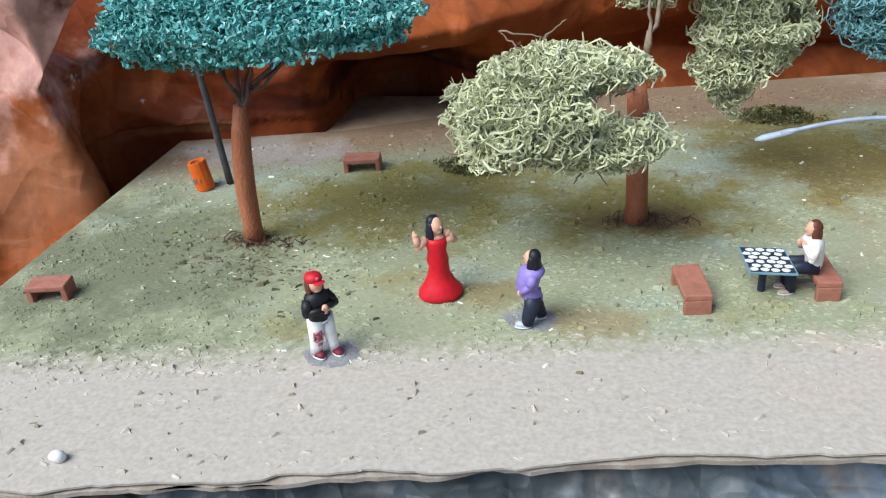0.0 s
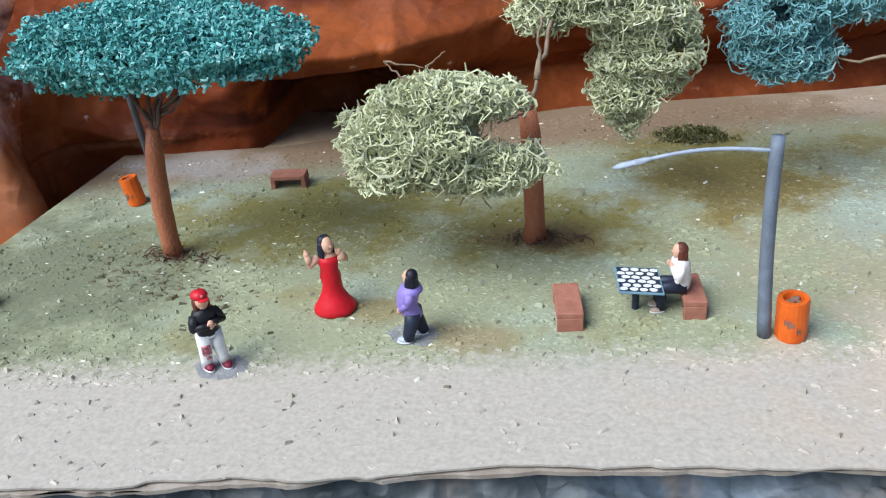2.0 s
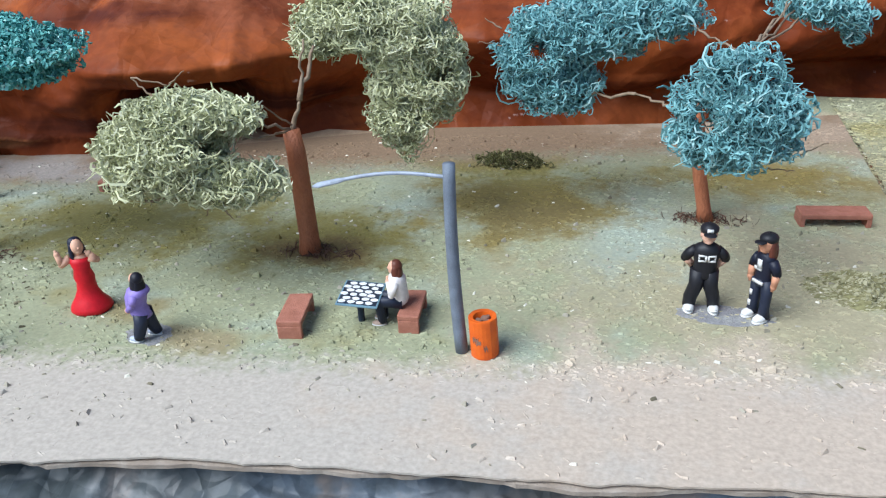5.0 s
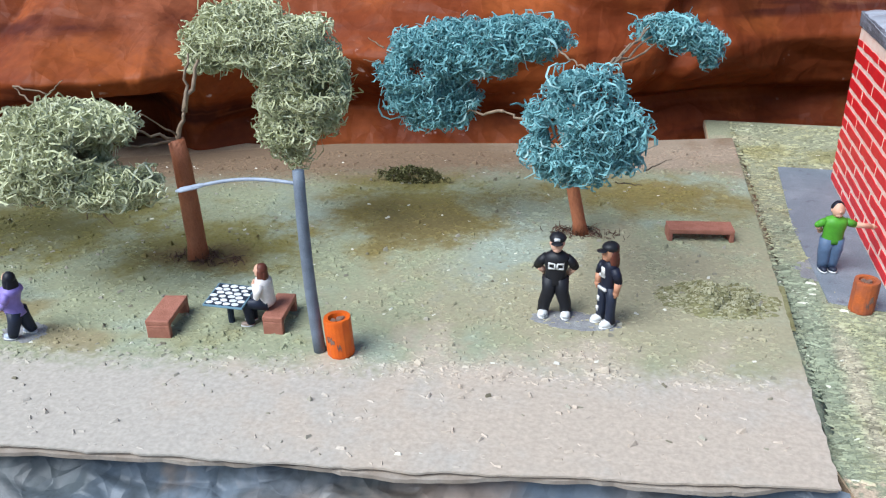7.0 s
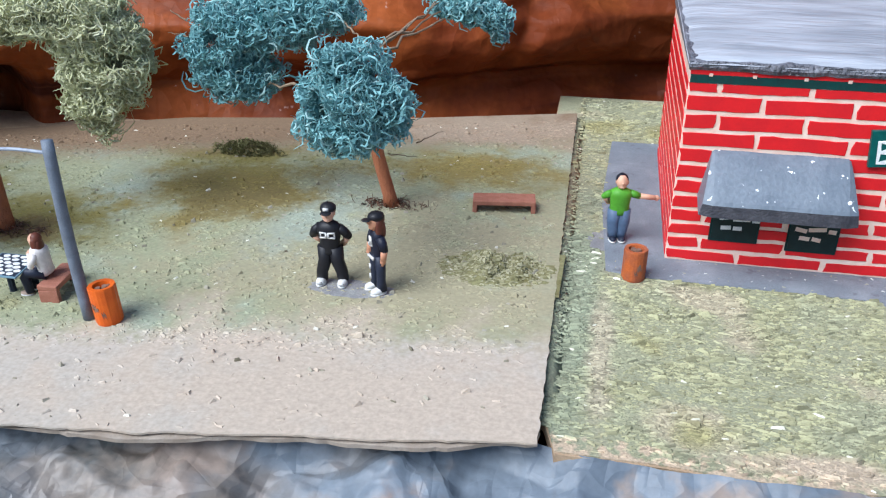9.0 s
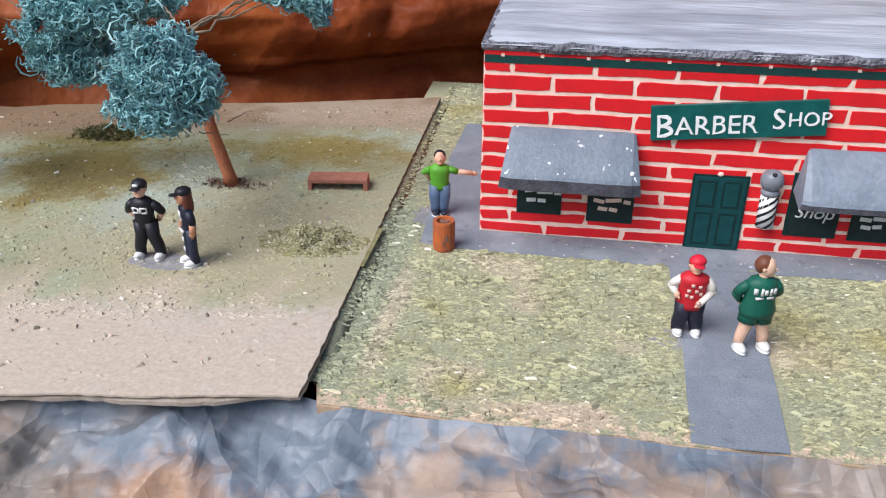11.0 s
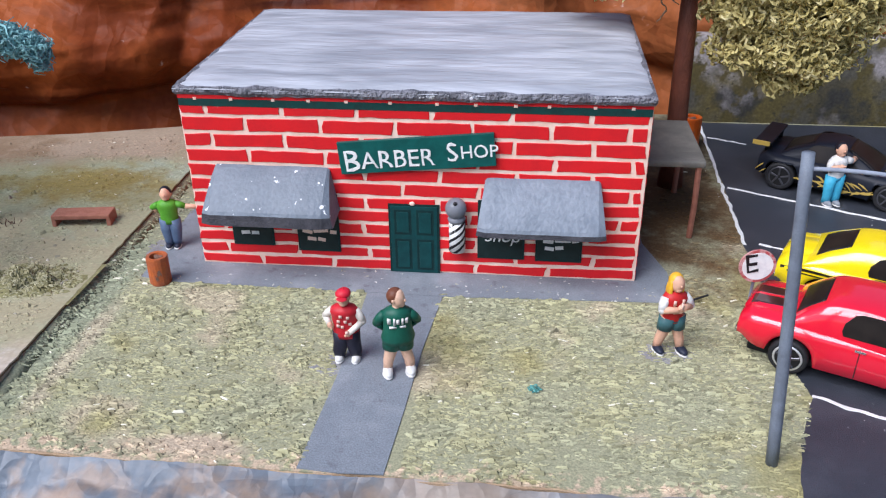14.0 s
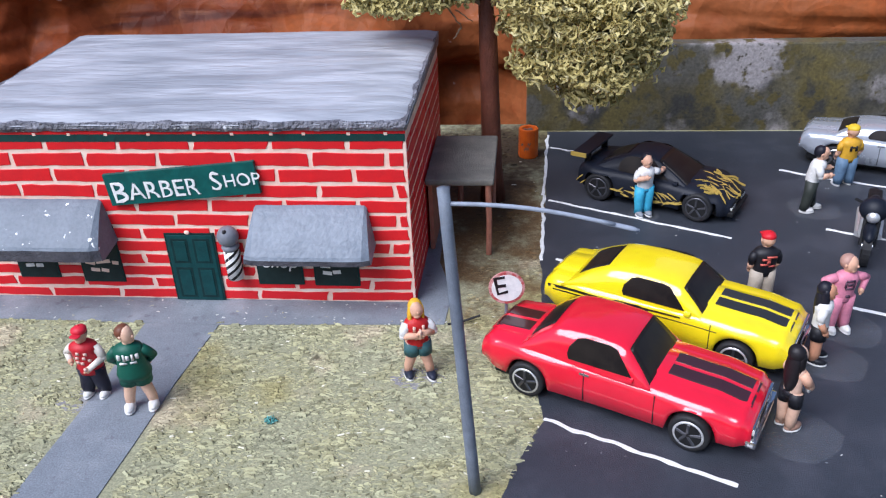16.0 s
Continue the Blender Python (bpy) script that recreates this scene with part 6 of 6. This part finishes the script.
SPORT = dict(rear=-2.85, front=3.0, wheelbase=3.85, wheel=0.55, roof=2.02, belt=1.18, track=1.2,
             deck=[(-2.85, 1.2), (-2.6, 1.36), (-1.6, 1.34), (0.5, 1.28), (1.6, 1.22), (2.5, 1.04), (3.0, 0.74)],
             half=[(-2.85, 1.15), (-2.1, 1.42), (0.0, 1.32), (2.0, 1.4), (2.7, 1.22), (3.0, 0.95)],
             sill=[(-2.85, 0.5), (-2.3, 0.3), (2.4, 0.26), (3.0, 0.26)],
             cabin=(-2.5, 1.55, -0.95, 0.2, 1.16, 0.86), side_window=(0.3, 0.8), stripes=[], bumper=CHASSIS)
black_car = toy_car("black die-cast sports car with gold prints and a rear wing", 49.5, 32.85, -0.275, -28, BLACKCAR, None, SPORT, GUNMETAL)
for s in (-1, 1):
    part("wing_stay", boxed(-2.75, -2.5, s * 0.8 - 0.04, s * 0.8 + 0.04, 1.25, 1.72), CHASSIS, black_car)
part("end_plate", boxed(-3.15, -2.5, -1.29, -1.25, 1.62, 1.80, 0.01), GOLD, black_car, "gold wing end")
part("wing", boxed(-3.1, -2.45, -1.25, 1.25, 1.70, 1.78, 0.03), BLACKCAR, black_car, "broad black rear wing")
gold = random.Random(9)
for k in range(84):
    side_print = k % 2
    px = gold.uniform(-2.7, 1.6) if side_print else gold.uniform(1.7, 2.85)
    w = gold.uniform(0.25, 0.7)
    zz = lerp_table(SPORT["deck"], px)
    hw = lerp_table(SPORT["half"], px)
    bend, turn = gold.uniform(-1.6, 1.6), gold.uniform(-0.8, 0.8)
    curl = [(w * (f - 0.5) * math.cos(turn) - 0.3 * w * bend * f * (1 - f) * math.sin(turn), w * (f - 0.5) * math.sin(turn) + 0.3 * w * bend * f * (1 - f) * math.cos(turn), 0.035 * (1 - abs(2 * f - 1) * 0.7)) for f in (0, 0.25, 0.5, 0.75, 1)]
    bm = bmesh.new()
    if side_print:
        if abs(abs(px) - 1.92) < 0.7:
            bm.free()
            continue
        z_mid = gold.uniform(0.42, 0.85)
        loft(bm, [[(px + a, -hw + 0.04, z_mid + b - t), (px + a, -hw - 0.012, z_mid + b - t), (px + a, -hw - 0.012, z_mid + b + t), (px + a, -hw + 0.04, z_mid + b + t)] for a, b, t in curl])
    else:
        py = gold.uniform(-0.75, 0.7) * hw
        top_z = lambda q: lerp_table(SPORT["deck"], q)
        loft(bm, [[(px + a, py + b - t, top_z(px + a) - 0.03), (px + a, py + b - t, top_z(px + a) + 0.05), (px + a, py + b + t, top_z(px + a) + 0.05), (px + a, py + b + t, top_z(px + a) - 0.03)] for a, b, t in curl])
    part("gold_print", bm, GOLD, black_car, "scratchy gold flourish")
toy_car("silver die-cast coupe parked by the wall", 59.35, 35.9, -0.275, -25.0, SILVER, None, dict(MUSCLE, roof=1.9, stripes=[]), CHROME)


def motorcycle(x, y, z, yaw):
    t = thing("toy_motorcycle", x, y, z, "small black toy motorcycle with chrome engine", "motorcycle", yaw=yaw)
    t.matrix_basis = t.matrix_basis @ Matrix.Scale(1.35, 4)
    for wx in (-1.1, 1.1):
        wheel = part("wheel", tube(bmesh.new(), [(wx, -0.09, 0.5), (wx, 0.09, 0.5)], 0.5, 24), TYRE, t, "black tyre", False)
        part("rim", tube(bmesh.new(), [(wx, -0.10, 0.5), (wx, 0.10, 0.5)], 0.34, 20), CHASSIS, wheel)
        part("hub", tube(bmesh.new(), [(wx, -0.12, 0.5), (wx, 0.12, 0.5)], 0.12, 12), CHROME, wheel, "chrome hub")
    bm = bmesh.new()
    ball(bm, (0.2, 0, 1.15), (0.55, 0.2, 0.22))
    part("tank", bm, BLACKCAR, t, "black fuel tank", True)
    part("seat", boxed(-1.0, -0.2, -0.16, 0.16, 0.98, 1.14, 0.06), CHASSIS, t)
    part("engine", boxed(-0.4, 0.45, -0.24, 0.24, 0.36, 0.88, 0.06), BRIGHTRIM, t, "chrome engine block")
    for s in (-1, 1):
        part("fork", tube(bmesh.new(), [(1.1, s * 0.14, 0.5), (0.75, s * 0.14, 1.3)], 0.05, 8), CHASSIS, t)
        part("exhaust", tube(bmesh.new(), [(0.2, s * 0.24, 0.35), (-1.2, s * 0.26, 0.42)], 0.08, 10), BRIGHTRIM, t, "bright exhaust pipe")
    part("handlebar", tube(bmesh.new(), [(0.6, -0.45, 1.45), (0.75, -0.15, 1.4), (0.75, 0.15, 1.4), (0.6, 0.45, 1.45)], 0.035, 6), CHASSIS, t)
    bm = bmesh.new()
    ball(bm, (0.95, 0, 1.2), (0.14, 0.16, 0.16))
    part("headlight", bm, BRIGHTRIM, t, "round chrome lamp", True)
    bm = bmesh.new()
    ball(bm, (0.72, 0, 1.3), (0.3, 0.34, 0.3), u=16, v=10)
    part("fairing", bm, BLACKCAR, t, "black front fairing", True)
    for wx in (-1.1, 1.1):
        bm = bmesh.new()
        ball(bm, (wx * 0.98, 0, 0.86), (0.5, 0.16, 0.2), u=14, v=8)
        part("mudguard", bm, BLACKCAR, t, "black mudguard", True)
    part("frame", tube(bmesh.new(), [(-1.1, 0, 0.5), (-0.4, 0, 0.95), (0.75, 0, 1.25)], 0.07, 8), CHASSIS, t)


motorcycle(55.95, 29.1, -0.275, -112)


# ---- painted lines of the car park, stones, odd bits ----
def painted_line(a, b, width, seed, label):
    bm = bmesh.new()
    a, b = Vector((*a, 0)), Vector((*b, 0))
    side = Vector((-(b - a).y, (b - a).x, 0)).normalized()
    rows, n = [], 40
    for k in range(n + 1):
        p = a.lerp(b, k / n) + side * 0.09 * noise.noise(Vector((k * 0.22, seed, 0)))
        w = width * (0.8 + 0.5 * noise.noise(Vector((k * 0.35, seed, 7)))) / 2
        rows.append([tuple(p + side * w + Vector((0, 0, -0.28))), tuple(p + side * w * 0.8 + Vector((0, 0, -0.262))), tuple(p - side * w * 0.8 + Vector((0, 0, -0.262))), tuple(p - side * w + Vector((0, 0, -0.28)))])
    ob = part("road_marking", loft(bm, rows), WHITE)
    return tagged(ob, label, "road marking", kind="structure")


for k, (a, b, w) in enumerate((((44.9, 19.5), (49.2, 17.42), 0.16), ((45.3, 32.55), (51.6, 29.45), 0.17), ((45.5, 38.2), (47.0, 37.4), 0.15), ((45.45, 27.8), (49.5, 25.9), 0.16),
                                ((54.8, 35.6), (60.0, 33.1), 0.17), ((55.0, 30.2), (60.0, 28.2), 0.17), ((53.4, 25.4), (58.5, 23.2), 0.17), ((45.42, 39.7), (45.1, 33.0), 0.16), ((45.1, 33.0), (44.95, 27.7), 0.16))):
    painted_line(a, b, w, k * 3.1, "hand-painted white parking line")
stone_bm = bmesh.new()
ball(stone_bm, (0, 0, 0.11), (0.17, 0.14, 0.13), 0, 10, 7)
for v in stone_bm.verts:
    v.co *= 1 + 0.25 * noise.noise(v.co * 6)
pebble = part("white_pebble", stone_bm, WHITE, smooth=True)
pebble.location = (-4.1 * CM, 11.4 * CM, 0)
tagged(pebble, "small white polystyrene crumb on the sand", "pebble")
stick = part("stick", tube(bmesh.new(), [(-0.5, 0, 0.06), (0, 0.03, 0.1), (0.5, 0.1, 0.2)], 0.035, 6), BLACK)
stick.matrix_basis = pose(42.6 * CM, 23.7 * CM, -0.27 * CM, 0, 0, 12)
tagged(stick, "short black twig lying on the paving", "twig")


# ---- loose flock: chips of dyed sawdust over the boards ----
def chips(name, spots, size, mat, z, label, seed, lift=0.5, spread=3.14, slim=1.0):
    """Loose grains like little tents, each with a ridge."""
    rng = np.random.default_rng(seed)
    p = np.array(spots, float)
    n = len(p)
    a = rng.normal(0, spread, n)
    length = size * rng.uniform(0.5, 1.6, n)
    wide = length * rng.uniform(0.28, 0.6, n) * slim
    tall = wide * rng.uniform(0.3, 1.3, n) * lift
    tip = rng.uniform(-0.6, 0.9, n) * tall
    c, s = np.cos(a), np.sin(a)
    verts = np.empty((n, 6, 3))
    for k, (u, v, w) in enumerate(((-0.5, -0.5, 0), (0.5, -0.4, 0), (0.5, 0.5, 0), (-0.45, 0.45, 0), (-0.34, 0.05, 1), (0.36, 0.0, 2))):
        verts[:, k, 0] = p[:, 0] + c * u * length - s * v * wide
        verts[:, k, 1] = p[:, 1] + s * u * length + c * v * wide
        verts[:, k, 2] = z - 0.01 + (tall if w else 0) + (tip if w == 2 else 0)
    base = (np.arange(n) * 6)[:, None]
    quads = np.concatenate([base + np.array(((0, 1, 5, 4),)), base + np.array(((2, 3, 4, 5),))])
    tris = np.concatenate([base + np.array(((1, 2, 5),)), base + np.array(((3, 0, 4),))])
    ob = raw(name, verts.reshape(-1, 3), list(quads) + list(tris), mat)
    return tagged(ob, label, "flock", kind="stuff")


def flock(name, stops):
    """A dye for loose chips that vary one by one."""
    m = bpy.data.materials.new(name)
    m.use_nodes = True
    nodes, links = m.node_tree.nodes, m.node_tree.links
    geo, ramp = nodes.new("ShaderNodeNewGeometry"), nodes.new("ShaderNodeValToRGB")
    ramp.color_ramp.interpolation = "CONSTANT"
    els = ramp.color_ramp.elements
    els[0].color = (*stops[0][1], 1)
    els[1].position, els[1].color = stops[1][0], (*stops[1][1], 1)
    for f, rgb in stops[2:]:
        els.new(f).color = (*rgb, 1)
    links.new(geo.outputs["Random Per Island"], ramp.inputs[0])
    links.new(ramp.outputs[0], nodes["Principled BSDF"].inputs["Base Color"])
    nodes["Principled BSDF"].inputs["Roughness"].default_value = 0.85
    return m


rng = np.random.default_rng(5)


def scatter(n, x0, x1, y0, y1, keep):
    xs, ys = rng.uniform(x0, x1, n), rng.uniform(y0, y1, n)
    ok = keep(xs, ys)
    return np.stack([xs[ok], ys[ok]], 1)


def patchy(xs, ys, f, cut):
    return np.array([noise.noise(Vector((a * f, b * f, 2.0))) for a, b in zip(xs, ys)]) + rng.uniform(-0.5, 0.5, len(xs)) > cut


front_line = np.vectorize(front_y)
back_line = lambda xs: np.interp(xs, [-10.2, -4.1, 7, 17, 23.6], [27.6, 28.7, 33.4, 35.4, 37.4])
green_zone = scatter(130000, -9.8, 23.6, 13, 37, lambda xs, ys: (ys > front_line(xs) + 3.2) & (ys < back_line(xs) - 0.8) & patchy(xs, ys, 0.7, -0.12))
coarse = rng.random(len(green_zone)) < 0.05
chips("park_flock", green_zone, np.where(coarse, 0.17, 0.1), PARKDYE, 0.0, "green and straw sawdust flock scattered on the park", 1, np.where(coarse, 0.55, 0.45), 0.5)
sand_zone = scatter(30000, -9.8, 23.9, 9, 21, lambda xs, ys: (ys > front_line(xs) + 0.1) & (ys < front_line(xs) + 4.4) & patchy(xs, ys, 0.6, 0.02))
coarse = rng.random(len(sand_zone)) < 0.07
chips("sand_flock", sand_zone, np.where(coarse, 0.15, 0.085), PARKDYE, 0.0, "sandy sawdust flock scattered along the board's front", 2, np.where(coarse, 0.55, 0.22), 0.7)
on_park = lambda xs, ys: (ys > front_line(xs) + 0.3) & (ys < back_line(xs) - 3.4)
crumbs = scatter(2000, -9.6, 23.4, 10.5, 37, lambda xs, ys: on_park(xs, ys) & patchy(xs, ys, 0.35, 0.0))
chips("park_crumbs", crumbs, 0.11, flock("crumb_dye", [(0, (0.15, 0.13, 0.085)), (0.12, (0.235, 0.21, 0.15)), (0.45, (0.32, 0.29, 0.225)), (0.965, (0.52, 0.49, 0.42))]), 0.0, "few dark and pale crumbs lying on the park", 9, 0.75, 0.6, 1.25)

litter = rng.normal(0, 1, (260, 2)) * (2.0, 0.75) + (-3.6, 18.9)
litter[:, 1] -= 0.22 * (litter[:, 0] + 3.6)
chips("leaf_litter", litter, 0.15, flock("litter_dye", [(0, (0.07, 0.06, 0.03)), (0.4, (0.12, 0.10, 0.055)), (0.8, (0.2, 0.18, 0.11))]), 0.0, "dark scraps of litter round the foot of a tree", 12, 0.8, 0.5, 0.8)


def on_lawn(xs, ys):
    path = (xs > 32.65) & (xs < 35.0) & (ys < 23.6)
    apron = (xs > 25.1) & (xs < 42.6) & (ys > 23.55) & (ys < 35)
    lot_edge = np.interp(ys, [15.9, 17.5, 19.4, 22, 25.4, 40], [43.7, 44.15, 44.9, 44.5, 44.95, 45.3])
    return ~path & ~apron & (xs < lot_edge) & (ys > 15.75) & (xs > 24.12 - 0.025 * (ys - 15.5) + 0.35 * (ys < 16.4))


lawn_zone = scatter(150000, 23.7, 45, 15.7, 40.8, lambda xs, ys: on_lawn(xs, ys) & ((ys < 25) | (rng.random(len(xs)) < 0.5)) & patchy(xs, ys, 0.5, -0.38 + 0.3 * (ys < 16.6) + 0.75 * ((xs > 42.0) & (ys > 25.5))))
rise = np.array([noise.noise(Vector((a * 0.9, b * 1.5, 5.0))) for a, b in lawn_zone])
seam = lawn_zone[:, 0] - (24.11 - 0.0264 * (lawn_zone[:, 1] - 15.5))
banked = np.where((seam < 0.5) & (lawn_zone[:, 1] > 18.6), 0.17 * np.clip(1 - (seam - 0.06) / 0.42, 0, 1), 0.0)
flake = (rng.random(len(lawn_zone)) < 0.17) & (rise > -0.12)
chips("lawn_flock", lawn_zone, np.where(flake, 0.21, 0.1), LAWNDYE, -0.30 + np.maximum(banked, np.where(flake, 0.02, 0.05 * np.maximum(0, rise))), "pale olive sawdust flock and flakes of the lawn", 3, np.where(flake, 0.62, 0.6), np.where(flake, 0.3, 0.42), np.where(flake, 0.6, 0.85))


def heap_height(a, b):
    return max(0.0, 0.46 * math.exp(-(a / 1.15) ** 2 - (b / 0.72) ** 2) * (0.75 + 1.7 * noise.noise(Vector((a * 1.5, b * 2.4, 8.0))) + 0.5 * noise.noise(Vector((a * 5, b * 7, 3.0)))) - 0.06)


heap_grid = [(-1.9 + 0.05 * i, -1.25 + 0.05 * j) for i in range(77) for j in range(51)]
heap = raw("sawdust_mound", [(a, b, heap_height(a, b) - 0.006) for a, b in heap_grid], [(i * 51 + j, i * 51 + 51 + j, i * 51 + 52 + j, i * 51 + j + 1) for i in range(76) for j in range(50)],
           blotched("heap_paint", (0.21, 0.195, 0.09), [((0.15, 0.13, 0.05), "noise", (1.4, 0.5, 0.62))], rough=0.95, bump=0.3, fine=9, grainy=0.5), smooth=True)
heap.location = (22.2 * CM, 22.7 * CM, 0)
tagged(heap, "low mound of olive sawdust beside the clay bench", "sawdust mound")
spots = rng.normal(0, 1, (3600, 2)) * (0.66, 0.42)
spots = spots[np.hypot(spots[:, 0] / 1.7, spots[:, 1] / 1.1) < 1]
chips("heap_flock", spots + (22.2, 22.7), 0.11, flock("heap_dye", [(0, (0.17, 0.155, 0.07)), (0.4, (0.26, 0.24, 0.13)), (0.75, (0.36, 0.335, 0.21))]), np.array([heap_height(a, b) for a, b in spots]), "olive flakes lying on the sawdust heap", 8, 0.8, 0.45, 0.8)
spill = scatter(190, 25.2, 42.5, 23.6, 24.8, lambda xs, ys: xs > 0)
chips("spilt_flock", spill, 0.07, flock("spilt_dye", [(0, (0.6, 0.6, 0.55)), (0.5, (0.4, 0.38, 0.26))]), -0.27, "few pale chips spilt on the paving", 4)
dust = scatter(1100, 44.5, 58, 16, 38, lambda xs, ys: xs > 44.8)
chips("lot_dust", dust, 0.055, flock("dust_dye", [(0, (0.25, 0.26, 0.28)), (0.6, (0.5, 0.5, 0.48))]), -0.275, "few pale specks of dust on the asphalt", 6, 0.3)

v, f = strands([(0, 0, 0.05, 0.15, 0.12, 0.05)], 34, 0.12, 0.018, 71, curl=1.3)
tuft = raw("fibre_tuft", v, f, TEALFIBRE)
tuft.location = (37.95 * CM, 19.1 * CM, -0.29 * CM)
tagged(tuft, "small fallen tuft of teal fibre on the lawn", "fibre tuft")

# ---- bricks of the shop, one by one ----
lay("front", 14.0)
lay("west", 9.0)
lay("east", 9.0)
